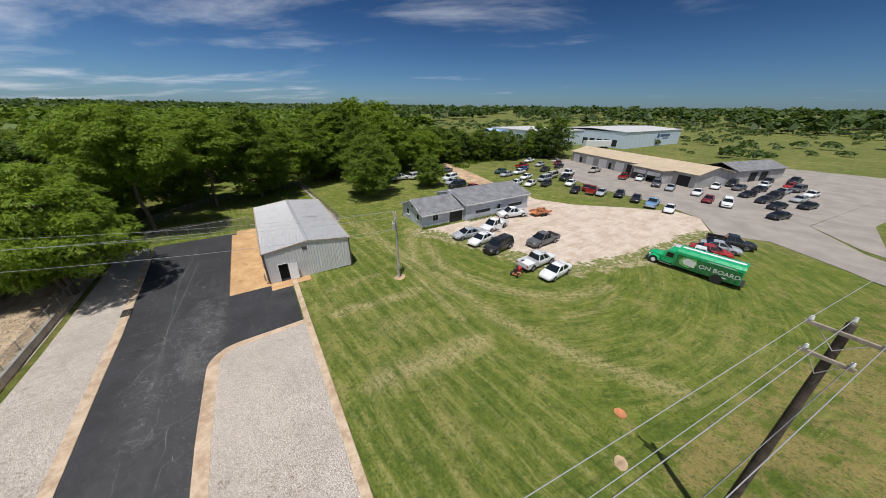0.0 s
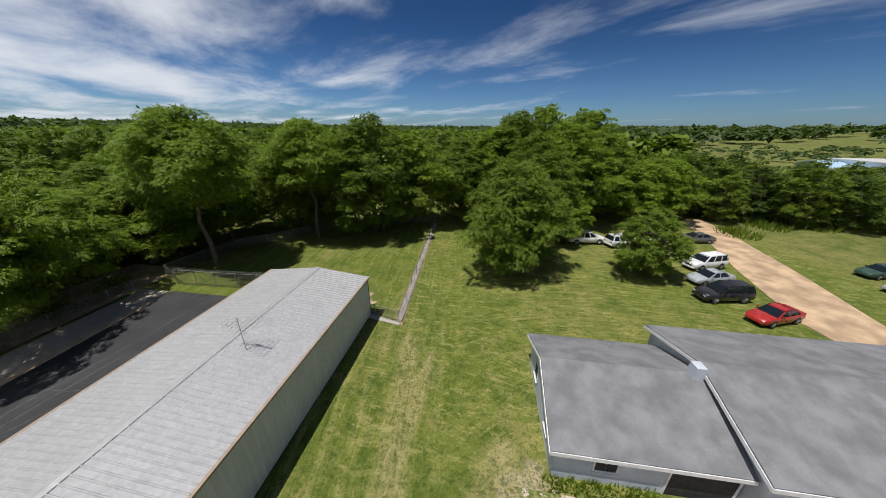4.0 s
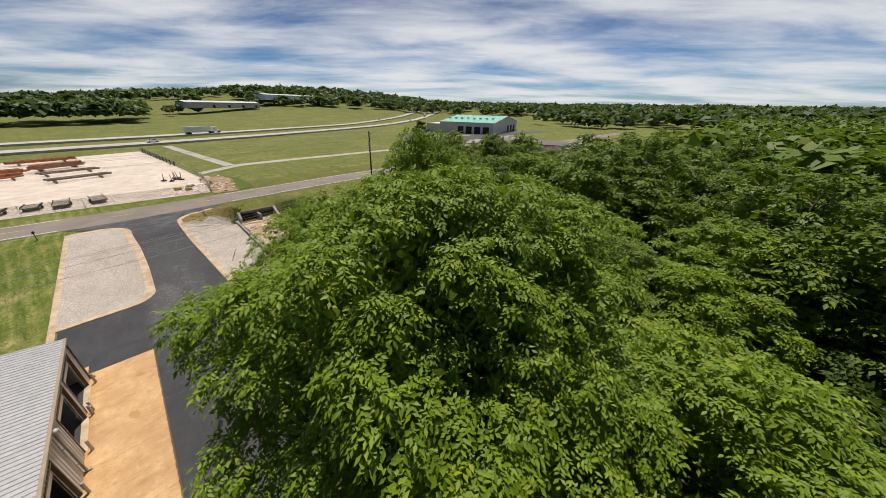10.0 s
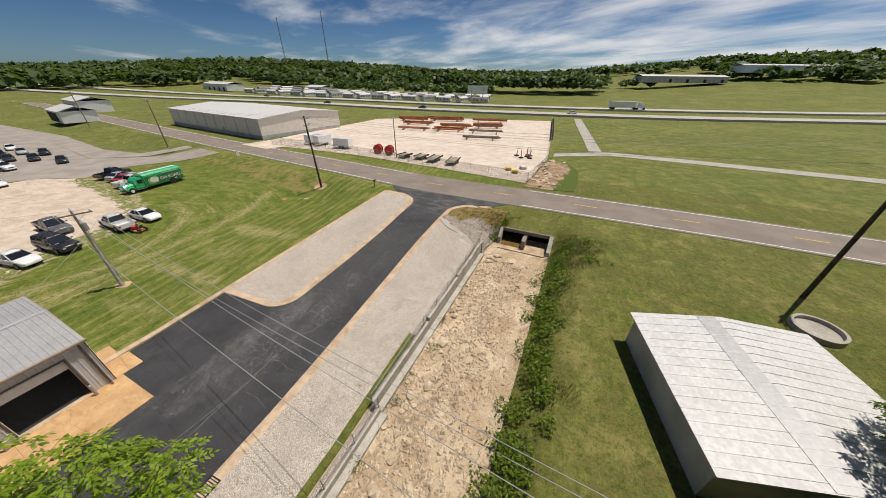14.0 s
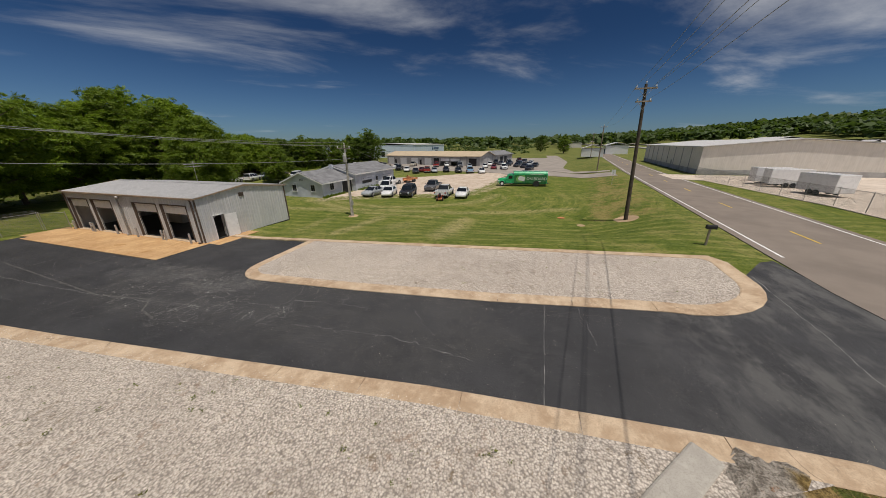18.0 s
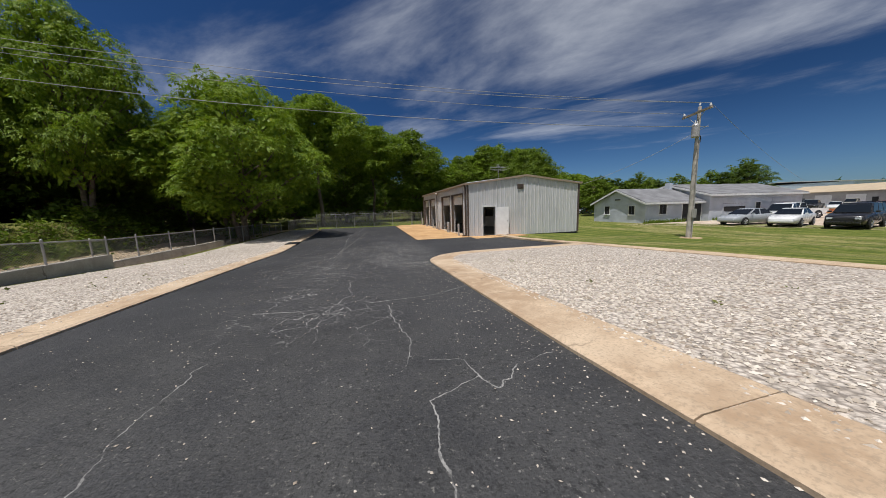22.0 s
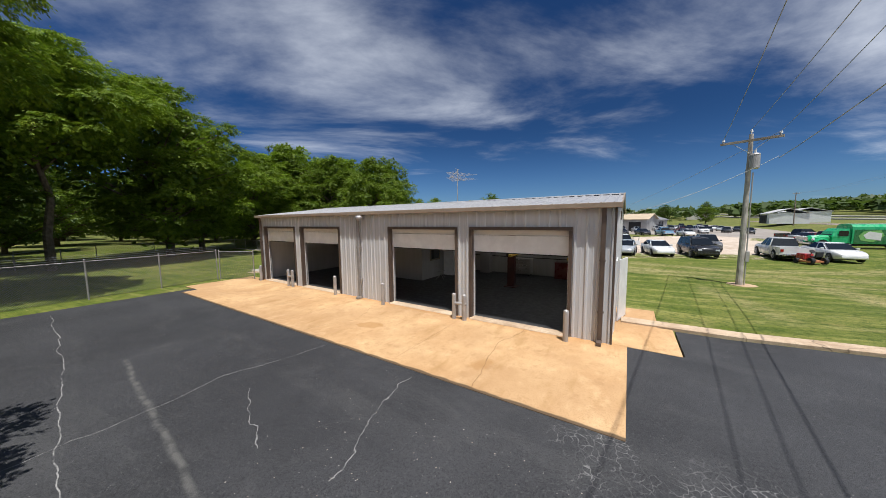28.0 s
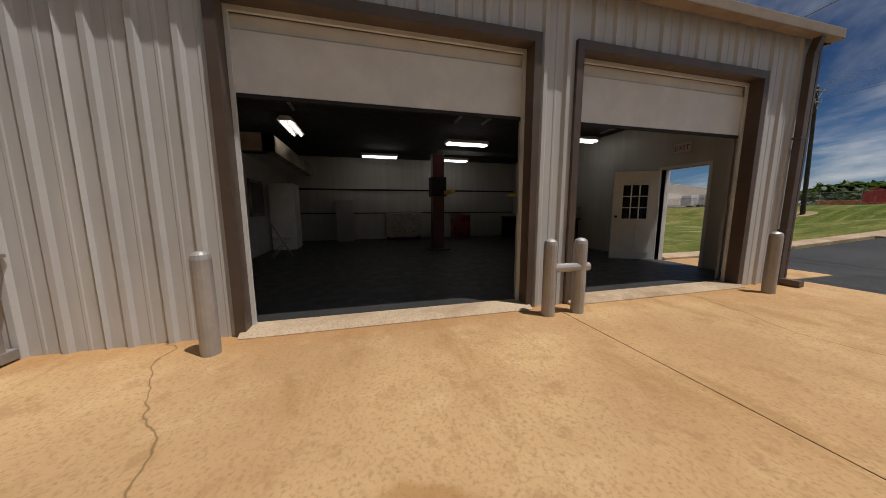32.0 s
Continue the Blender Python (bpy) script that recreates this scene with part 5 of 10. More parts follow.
# openings: brown jambs, pale sill, rolled-up door
for a, b in DOORS:
    op = part("door_opening", B(((GX0 - 0.045, a - 0.09, LINTEL), (GX0 + 0.17, b + 0.09, LINTEL + 0.1))), M["brown"], garage, "brown metal door surround")
    for y0, y1, w0, w1 in ((a - 0.09, a, a, a + 0.035), (b, b + 0.09, b - 0.035, b)):
        part("jamb", B(((GX0 - 0.045, y0, 0.0), (GX0 + 0.17, y1, LINTEL - 0.002))), M["brown"], op)
        part("door_stop", B(((GX0 + 0.13, w0, 0.07), (GX0 + 0.165, w1, LINTEL))), M["white_trim"], op, "white door stop")
    part("head_stop", B(((GX0 + 0.13, a + 0.036, LINTEL - 0.045), (GX0 + 0.165, b - 0.036, LINTEL - 0.002))), M["white_trim"], op, "white door stop")
    part("sill", prism(bmesh.new(), [(GX0 - 0.12, 0.0), (GX0 + 0.21, 0.0), (GX0 + 0.21, 0.09), (GX0 - 0.06, 0.09), (GX0 - 0.12, 0.055)], "y", a - 0.05, b + 0.05), M["kerb"], op, "pale concrete sill")
    door = part("garage_door", B(((GX0 + 0.17, a - 0.04, 2.36), (GX0 + 0.21, b + 0.04, 2.92)), bevel=0.008), M["door_white"], garage, "white sectional door, mostly raised")
    part("door_section", B(((GX0 + 0.19, a - 0.04, 2.93), (GX0 + 0.23, b + 0.04, 3.06)), bevel=0.008), M["door_white"], door)
    for k in range(4):
        part("door_section", B(((GX0 + 0.5 + k * 0.56, a - 0.04, 3.12), (GX0 + 1.04 + k * 0.56, b + 0.04, 3.16))), M["door_white"], door, "raised door section under the ceiling")
    part("bottom_seal", B(((GX0 + 0.165, a - 0.04, 2.33), (GX0 + 0.215, b + 0.04, 2.362))), M["black"], door)
    part("torsion_bar", T(((GX0 + 0.4, a - 0.1, 3.18), (GX0 + 0.4, b + 0.1, 3.18), 0.025)), M["post"], door)
    for y in (a - 0.02, b + 0.02):
        part("track", B(((GX0 + 0.23, y - 0.02, 0.1), (GX0 + 0.27, y + 0.02, 3.0)), ((GX0 + 0.27, y - 0.02, 3.06), (GX0 + 3.0, y + 0.02, 3.1))), M["post"], door)

# entrance door: frame, outer leaf folded back, inner leaf with nine panes
fr = part("door_frame", B(((MD0 - 0.06, GY0 - 0.06, 0.03), (MD0, GY0 + 0.17, MDH + 0.06)), ((MD1, GY0 - 0.06, 0.03), (MD1 + 0.06, GY0 + 0.17, MDH + 0.06)), ((MD0, GY0 - 0.06, MDH), (MD1, GY0 + 0.17, MDH + 0.06))), M["white_trim"], garage, "white door frame")
leaf_at = pose(MD1 + 0.03, GY0 - 0.1, 0.07, 0, 0, -13)
outer = part("outer_door", B(((0, -0.02, 0), (0.92, 0.02, 2.03)), bevel=0.006), M["door_white"], garage, "plain white outer door, open", at=leaf_at)
part("door_handle", T(((0.84, -0.05, 1.0), (0.84, 0.05, 1.0), 0.025)), M["chrome"], outer)
inn = part("inner_door", B(((0, -0.022, 0), (0.92, 0.022, 0.95)), ((0, -0.022, 0.95), (0.2, 0.022, 1.72)), ((0.72, -0.022, 0.95), (0.92, 0.022, 1.72)), ((0, -0.022, 1.72), (0.92, 0.022, 2.03))), M["door_white"], garage, "white inner door with nine panes, open", at=pose(MD1 + 0.02, GY0 + 0.2, 0.08, 0, 0, 62))
part("muntin", B(*[((0.2 + k * 0.173 - 0.012, -0.02, 0.95), (0.2 + k * 0.173 + 0.012, 0.02, 1.72)) for k in (1, 2)], *[((0.2, -0.02, 0.95 + k * 0.257 - 0.012), (0.72, 0.02, 0.95 + k * 0.257 + 0.012)) for k in (1, 2)]), M["door_white"], inn)
for i in range(3):
    for j in range(3):
        part("pane", B(((0.2 + i * 0.173, -0.003, 0.95 + j * 0.257), (0.2 + (i + 1) * 0.173, 0.003, 0.95 + (j + 1) * 0.257))), M["glass"], inn)
part("raised_panel", B(((0.1, -0.032, 0.15), (0.42, 0.032, 0.8)), ((0.5, -0.032, 0.15), (0.82, 0.032, 0.8)), bevel=0.012), M["door_white"], inn)
part("door_handle", T(((0.85, -0.07, 1.0), (0.85, 0.07, 1.0), 0.028)), M["black"], inn)

# bollards
boll = bmesh.new()
tube(boll, (0, 0, -0.1), (0, 0, 0.83), 0.075, seg=16, cap=False)
loft(boll, [[(r * math.cos(2 * math.pi * k / 16), r * math.sin(2 * math.pi * k / 16), z) for k in range(16)] for r, z in ((0.075, 0.83), (0.066, 0.868), (0.04, 0.89), (0.01, 0.897))])
bollard_mesh = mesh_of("bollard", boll, M["post"])
for x, y in ((-3.27, 46.91), (-3.35, 43.81), (-3.39, 36.86), (-3.3, 53.6)):
    tagged(new("bollard", bollard_mesh), "grey-painted steel pipe bollard on the apron", "bollard", "bollards by the garage doors").matrix_world = pose(x, y, 0.04)
for ys in ((40.08, 40.48), (50.3, 50.68)):
    tw = thing("twin_bollard", "grey pipe bollards joined by a welded rail", "bollard", "bollards by the garage doors", at=(-3.32, ys[0], 0.04))
    for y in (0, ys[1] - ys[0]):
        part("bollard_post", bollard_mesh, None, tw, at=(0, y, 0))
    part("rail", T(((-0.02, -0.1, 0.56), (-0.02, ys[1] - ys[0] + 0.02, 0.56), 0.05), seg=12), M["post"], tw)

# inside
room = thing("office", "small white-walled office room inside the garage", "room", at=(0, 0, 0))
part("partition", B(((1.2, 45.2, 0.08), (1.32, 48.0, 2.5)), ((1.32, 45.2, 0.08), (5.9, 45.32, 2.5)), ((1.2, 45.2, 2.5), (5.9, 48.0, 2.6))), M["liner"], room)
part("window_frame", B(((2.0, 45.16, 1.1), (3.0, 45.2, 1.18)), ((2.0, 45.16, 1.95), (3.0, 45.2, 2.03)), ((2.0, 45.16, 1.1), (2.08, 45.2, 2.03)), ((2.92, 45.16, 1.1), (3.0, 45.2, 2.03))), M["oldwood"], room)
part("window_pane", B(((2.08, 45.17, 1.18), (2.92, 45.19, 1.95))), M["glass"], room)
part("loft_beam", B(((0.9, 44.3, 2.5), (1.1, 48.2, 2.85)), ((0.9, 44.3, 2.5), (5.9, 44.5, 2.85))), M["oldwood"], room, "bare timber loft beam")
cab = thing("cabinet", "tall white storage cabinet beside the office", "cabinet", at=(3.4, 44.85, 0.08))
part("body", B(((0, -0.35, 0), (0.75, 0.3, 1.95)), bevel=0.01), M["door_white"], cab)
for k in (0, 1):
    part("cabinet_door", B(((0.01 + k * 0.37, -0.37, 0.05), (0.37 + k * 0.37, -0.35, 1.92))), M["door_white"], cab)
for k, (x, y, rz) in enumerate(((2.2, 44.6, 20),)):
    ch = thing("folding_chair", "grey metal folding chair by the office", "chair", at=(x, y, 0.08), rz=rz)
    part("seat", B(((-0.2, -0.2, 0.44), (0.2, 0.2, 0.47)), bevel=0.01), M["post"], ch)
    part("backrest", B(((-0.2, 0.2, 0.62), (0.2, 0.22, 0.85)), bevel=0.008), M["post"], ch)
    for sx in (-0.2, 0.2):
        part("leg", T(((sx, -0.22, 0), (sx, 0.22, 0.86), 0.012)), M["post"], ch)
        part("leg", T(((sx, 0.22, 0), (sx, -0.18, 0.46), 0.012)), M["post"], ch)
lift = thing("car_lift", "two-post red car lift in the garage bay", "car lift", at=(2.3, 40.4, 0.08))
for y in (0, -3.0):
    col = part("column", B(((-0.15, y - 0.17, 0), (0.15, y + 0.17, 2.75)), bevel=0.02), M["lift_red"], lift)
    part("carriage", B(((-0.2, y - 0.22, 1.55), (0.2, y + 0.22, 2.1)), bevel=0.02), M["black"], col)
    part("arm", B(((-0.9, y - 0.06 + (0.2 if y < 0 else -0.2), 1.6), (0.9, y + 0.06 + (0.2 if y < 0 else -0.2), 1.7))), M["yellow"], col)
    part("base_plate", B(((-0.3, y - 0.3, 0), (0.3, y + 0.3, 0.03))), M["lift_red"], col)
part("crossbeam", B(((-0.06, -3.0, 2.75), (0.06, 0.0, 2.87))), M["black"], lift)
n = Nodes("lamp_tube")
tube_mat = n.done((0.9, 0.9, 0.9), 0.4, 0.0, Emission_Color=(1.0, 0.96, 0.88), Emission_Strength=7.0)
for x, y in ((1.4, 44.0), (4.6, 41.9), (2.0, 39.6), (4.8, 39.2), (0.8, 36.9), (2.2, 48.6)):
    fl = thing("ceiling_light", "twin-tube fluorescent fixture hung under the roof", "light", "fluorescent lights", at=(x, y, 3.1), rz=0 if y != 44.0 else 90)
    part("housing", prism(bmesh.new(), [(-0.16, 0.0), (0.16, 0.0), (0.1, 0.09), (-0.1, 0.09)], "y", -0.62, 0.62), M["white_trim"], fl)
    for sx in (-0.08, 0.08):
        part("tube", T(((sx, -0.58, -0.03), (sx, 0.58, -0.03), 0.02)), tube_mat, fl)
# near-black sheet across the whole room, just below the roof
part("dark_ceiling_sheet", B(((GX0 + 0.2, GY0 + 0.2, 3.24), (GX1 - 0.2, GY1 - 0.2, 3.28))), M["dark"], garage, "near-black sheet under the roof")
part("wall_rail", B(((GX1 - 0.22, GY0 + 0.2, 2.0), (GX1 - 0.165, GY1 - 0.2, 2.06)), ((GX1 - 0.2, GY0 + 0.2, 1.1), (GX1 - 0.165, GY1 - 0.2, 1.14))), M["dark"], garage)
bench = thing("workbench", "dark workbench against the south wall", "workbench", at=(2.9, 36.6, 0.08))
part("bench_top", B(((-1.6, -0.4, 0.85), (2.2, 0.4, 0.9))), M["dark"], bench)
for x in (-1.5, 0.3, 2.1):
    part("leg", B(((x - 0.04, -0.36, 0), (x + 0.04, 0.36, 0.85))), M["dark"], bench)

# exit sign and switches by the entrance, shelving and boxes inside
sign = thing("exit_sign", "small exit sign over the entrance door", "sign", at=(-1.35, GY0 + 0.2, 2.42))
part("box", B(((-0.16, 0, 0), (0.16, 0.05, 0.19)), bevel=0.008), M["white_trim"], sign)
tx = bpy.data.curves.new("lettering", "FONT")
tx.body, tx.size, tx.extrude, tx.align_x = "EXIT", 0.15, 0.002, "CENTER"
tx.materials.append(M["lamp_red"])
letters = new("lettering", tx)
letters.parent = sign
letters.matrix_basis = pose(0, 0.053, 0.04, 90, 0, 180)
keypad = thing("keypad", "white door keypad beside the garage door", "switch", at=(GX0 + 0.2, 36.84, 1.35))
part("case", B(((-0.02, -0.005, 0), (0.03, 0.02, 0.14)), bevel=0.004), M["white_trim"], keypad)
chest = thing("tool_chest", "dark rolling tool chest against the back wall", "tool chest", at=(5.55, 41.0, 0.08))
part("body", B(((-0.3, -0.7, 0.12), (0.3, 0.7, 1.05)), bevel=0.015), M["grey_wall"], chest)
for k in range(5):
    dr = part("drawer", B(((-0.325, -0.66, 0.2 + k * 0.165), (-0.3, 0.66, 0.35 + k * 0.165)), bevel=0.005), M["post"], chest)
    part("handle", B(((-0.345, -0.5, 0.315 + k * 0.165), (-0.325, 0.5, 0.335 + k * 0.165))), M["chrome"], dr)
for x, y in ((-0.22, -0.6), (0.22, -0.6), (-0.22, 0.6), (0.22, 0.6)):
    part("caster", T(((x, y - 0.03, 0.06), (x, y + 0.03, 0.06), 0.06)), M["black"], chest)
for x, y, z, w, d, h, m, lb in ((5.6, 38.6, 0.08, 0.5, 0.7, 0.9, "car_maroon", "dark red steel drum cabinet by the wall"), (5.5, 43.2, 0.08, 0.6, 0.6, 1.5, "grey_wall", "grey steel parts cabinet by the wall"), (1.6, 36.35, 0.98, 0.5, 0.3, 0.3, "oldwood", "cardboard box on the workbench"), (3.4, 36.4, 0.98, 0.4, 0.3, 0.45, "car_tan", "tan carton on the workbench")):
    bx = thing("storage_box", lb, "box", at=(x, y, z))
    part("case", B(((-w / 2, -d / 2, 0), (w / 2, d / 2, h)), bevel=0.01), M[m], bx)
    part("lid", B(((-w / 2 - 0.01, -d / 2 - 0.01, h + 0.002), (w / 2 + 0.01, d / 2 + 0.01, h + 0.03)), bevel=0.006), M[m], bx)

lamp = thing("flood_light", "round grey floodlight and vent hood under the eave", "light", at=(GX0 - 0.05, 45.2, 3.5))
part("hood", loft(bmesh.new(), [[(-0.16 + r * math.cos(k * math.pi / 8), r * math.sin(k * math.pi / 8), z) for k in range(16)] for r, z in ((0.10, 0.0), (0.16, 0.04), (0.17, 0.10), (0.12, 0.16), (0.04, 0.18))]), M["post"], lamp)
part("bracket", B(((-0.1, -0.03, 0.02), (0.05, 0.03, 0.08))), M["post"], lamp)
part("lens", loft(bmesh.new(), [[(-0.16 + r * math.cos(k * math.pi / 8), r * math.sin(k * math.pi / 8), z) for k in range(16)] for r, z in ((0.03, -0.03), (0.08, -0.02), (0.09, -0.002))]), M["lamp_clear"], lamp)

# ---- trees ----
def leaf_mesh(name, v, mat):
    n = len(v) // 4
    me = bpy.data.meshes.new(name)
    me.vertices.add(len(v))
    me.vertices.foreach_set("co", v.astype(np.float32).ravel())
    f = (np.arange(n)[:, None] * 4 + np.array([[0, 1, 2], [0, 2, 3]]).reshape(1, -1)).reshape(-1)
    me.loops.add(len(f))
    me.loops.foreach_set("vertex_index", f.astype(np.int32))
    me.polygons.add(2 * n)
    me.polygons.foreach_set("loop_start", np.arange(0, 6 * n, 3, dtype=np.int32))
    me.materials.append(mat)
    me.update(calc_edges=True)
    return me


def crown_clumps(rng, h, r, low, n):
    """Rows: centre, radius and outward way of the leaf clumps that fill an uneven crown between low and h."""
    ph = rng.uniform(0, 6.28, 6)
    rows, spots = [], []
    for k in range(n):
        best = None
        for _ in range(5):
            u = rng.uniform(0, 1) ** 0.9
            a = rng.uniform(0, 2 * math.pi)
            rc = r * rng.uniform(0.13, 0.25) * (1.08 - 0.25 * u)
            prof = math.sin(math.pi * (0.18 + 0.76 * u)) ** 0.7
            lump = 1 + 0.17 * math.sin(2 * a + ph[0]) + 0.14 * math.sin(3 * a + ph[1] + 5 * u) + 0.12 * math.sin(5 * a + ph[2] - 9 * u)
            q = max(0.0, r * prof * lump - rc) * (rng.uniform(0.86, 1.05) if k % 4 else rng.uniform(0.3, 0.7))
            c = np.array([q * math.cos(a), q * math.sin(a), low + rc * 0.6 + (h - low - rc * 1.3) * u])
            gap = min((np.linalg.norm(c - o) for o in spots), default=9.0) / rc
            if best is None or gap > best[0]:
                best = (gap, c, rc, a, u)
        _, c, rc, a, u = best
        spots.append(c)
        out = np.array([math.cos(a) * (1.1 - u * 0.7), math.sin(a) * (1.1 - u * 0.7), u - 0.15])
        rows.append((c, rc, out / np.linalg.norm(out)))
    return rows


def leaf_cloud(rng, clumps, count, size, droop):
    """Feathered sprigs of seven leaflets over the top and the outer side of each clump, so that its underside stays open and dark."""
    cen = np.array([c for c, _, _ in clumps])
    rad = np.array([rc for _, rc, _ in clumps])
    out = np.array([o for _, _, o in clumps])
    ns = count // 7
    w = rng.choice(len(clumps), ns, p=rad ** 2 / (rad ** 2).sum())
    z = rng.uniform(-0.25, 1.0, ns)
    a = rng.uniform(0, 2 * math.pi, ns)
    flat = np.sqrt(1 - np.clip(z, -1, 1) ** 2)
    v = np.stack([flat * np.cos(a), flat * np.sin(a), z], 1) + out[w] * 0.45
    v /= np.linalg.norm(v, axis=1, keepdims=True)
    p = cen[w] + v * np.array([1, 1, 0.72]) * (rad[w] * rng.uniform(0.66, 1.04, ns))[:, None]
    ax = v + rng.normal(size=(ns, 3)) * 0.35
    ax[:, 2] = ax[:, 2] * 0.35 - droop * (0.55 - 0.3 * v[:, 2])
    ax /= np.linalg.norm(ax, axis=1, keepdims=True)
    up = np.array([0, 0, 0.8]) + v * 0.6 + rng.normal(size=(ns, 3)) * 0.28
    sd = np.cross(ax, up)
    sd /= np.linalg.norm(sd, axis=1, keepdims=True) + 1e-9
    nor = np.cross(sd, ax)
    ln = (size * rng.uniform(1.5, 2.4, ns))[:, None]
    quads = []
    for j in range(7):
        t = (j // 2 + 0.4) / 3.4
        side = 0.0 if j == 6 else (1.0 if j % 2 else -1.0)
        base = p + ax * ln * (t - 0.45) - nor * ln * (0.30 * t * t * droop)
        d = ax * (0.55 if side else 1.0) + sd * side * 0.85 - nor * (0.15 + 0.45 * droop * t) + rng.normal(size=(ns, 3)) * 0.12
        d /= np.linalg.norm(d, axis=1, keepdims=True)
        q = (size * rng.uniform(0.75, 1.2, ns))[:, None]
        wd = np.cross(d, nor)
        wd *= q * 0.24 / (np.linalg.norm(wd, axis=1, keepdims=True) + 1e-9)
        mid = base + d * q * 0.48 + nor * q * 0.05
        quads.append(np.stack([base, mid + wd, base + d * q - nor * q * 0.06, mid - wd], 1))
    outer = np.concatenate(quads).reshape(-1, 3)
    # the shaded inside: broad filler sprays round the limbs, added to block light
    m = count // 9
    w2 = rng.choice(len(clumps), m)
    pin = cen[w2] * np.array([0.8, 0.8, 0.97]) + rng.normal(size=(m, 3)) * (rad[w2] * 0.42)[:, None]
    a1 = rng.normal(size=(m, 3))
    a1 /= np.linalg.norm(a1, axis=1, keepdims=True)
    b1 = np.cross(a1, rng.normal(size=(m, 3)))
    b1 /= np.linalg.norm(b1, axis=1, keepdims=True)
    s1 = (size * 0.8 + 0.05 * rad[w2])[:, None]
    inner = np.stack([pin - a1 * s1, pin + b1 * s1 * 0.6, pin + a1 * s1, pin - b1 * s1 * 0.6], 1).reshape(-1, 3)
    return np.concatenate([outer, inner])


def make_tree(seed, h, r, low, clumps, leaves, size, mat, droop=0.4, twin=False):
    """Trunk with limbs out to the clumps, and a crown of leaves; returns two meshes."""
    rng = np.random.default_rng(seed)
    rows = crown_clumps(rng, h, r, low, clumps)
    bm = bmesh.new()
    top = h * 0.8
    pts = [Vector((0, 0, -0.3))]
    for k in range(1, 6):
        pts.append(Vector((rng.normal() * 0.12 * k, rng.normal() * 0.12 * k, top * k / 5)))
    base = 0.018 * h + 0.05
    for k in range(5):
        tube(bm, pts[k], pts[k + 1], base * (1 - k * 0.17), base * (1 - (k + 1) * 0.17), 8, False)
    if twin:
        tube(bm, Vector((-0.35, 0.1, -0.3)), Vector((-0.9, 0.2, 2.6)), base * 0.95, base * 0.8, 8, False)
        tube(bm, Vector((-0.9, 0.2, 2.6)), Vector((-2.4, 0.4, 6.4)), base * 0.8, base * 0.4, 8, False)
    for (x, y, z), rc, d in rows[:: max(1, clumps // 45)]:
        zz = max(low * 0.8 + 0.4, min(top * 0.95, z - 0.5 * math.hypot(x, y) - 0.3))
        k = min(4, int(zz / top * 5))
        s = pts[k] + (pts[k + 1] - pts[k]) * (zz / top * 5 - k)
        end = Vector((x, y, z)) + Vector(d) * rc * 0.5
        mid = s.lerp(Vector((x, y, z)), 0.6) + Vector((0, 0, 0.25))
        w = base * (1 - zz / h) * 0.45 + 0.02
        tube(bm, s, mid, w, w * 0.6, 5, False)
        tube(bm, mid, end, w * 0.6, 0.012, 5, False)
    return mesh_of("trunk", bm, M["bark"]), leaf_mesh("crown", leaf_cloud(rng, rows, leaves, size, droop), mat)


def plant(kind, x, y, s=1.0, rz=0.0, label="", name="tree", group="", sz=None):
    trunk, crown = kind
    t = thing(name, label, "tree", group)
    t.matrix_world = Matrix.LocRotScale((x, y, land(x, y) - 0.05), Euler((0, 0, radians(rz))), (s, s, sz or s))
    part("trunk", trunk, None, t)
    part("crown", crown, None, t)
    return t


NEAR = [make_tree(11, 15.5, 6.4, 1.6, 150, 49000, 0.24, M["leaf"], 0.5), make_tree(12, 12.0, 6.6, 1.8, 140, 49000, 0.235, M["leaf"], 0.5), make_tree(13, 15.0, 6.4, 1.2, 150, 49000, 0.24, M["leaf2"], 0.4)]
BIG = make_tree(15, 17.5, 7.7, 7.8, 200, 119000, 0.19, M["leaf"], 0.55)
CREEK = make_tree(16, 12.2, 6.9, 1.9, 150, 77000, 0.175, M["leaf"], 0.65, True)
MID = [make_tree(21, 15.0, 6.2, 0.8, 110, 11200, 0.42, M["leaf2"]), make_tree(22, 14.0, 5.8, 0.8, 100, 10500, 0.42, M["leaf3"]), make_tree(23, 16.0, 6.5, 1.0, 115, 11900, 0.42, M["leaf2"]), make_tree(24, 13.0, 6.3, 0.7, 100, 10500, 0.42, M["leaf2"])]
ROUND = make_tree(31, 12.3, 7.2, 0.6, 190, 63000, 0.22, M["leaf2"], 0.5)
SMALL = make_tree(32, 8.0, 4.2, 0.5, 90, 14000, 0.26, M["leaf2"])

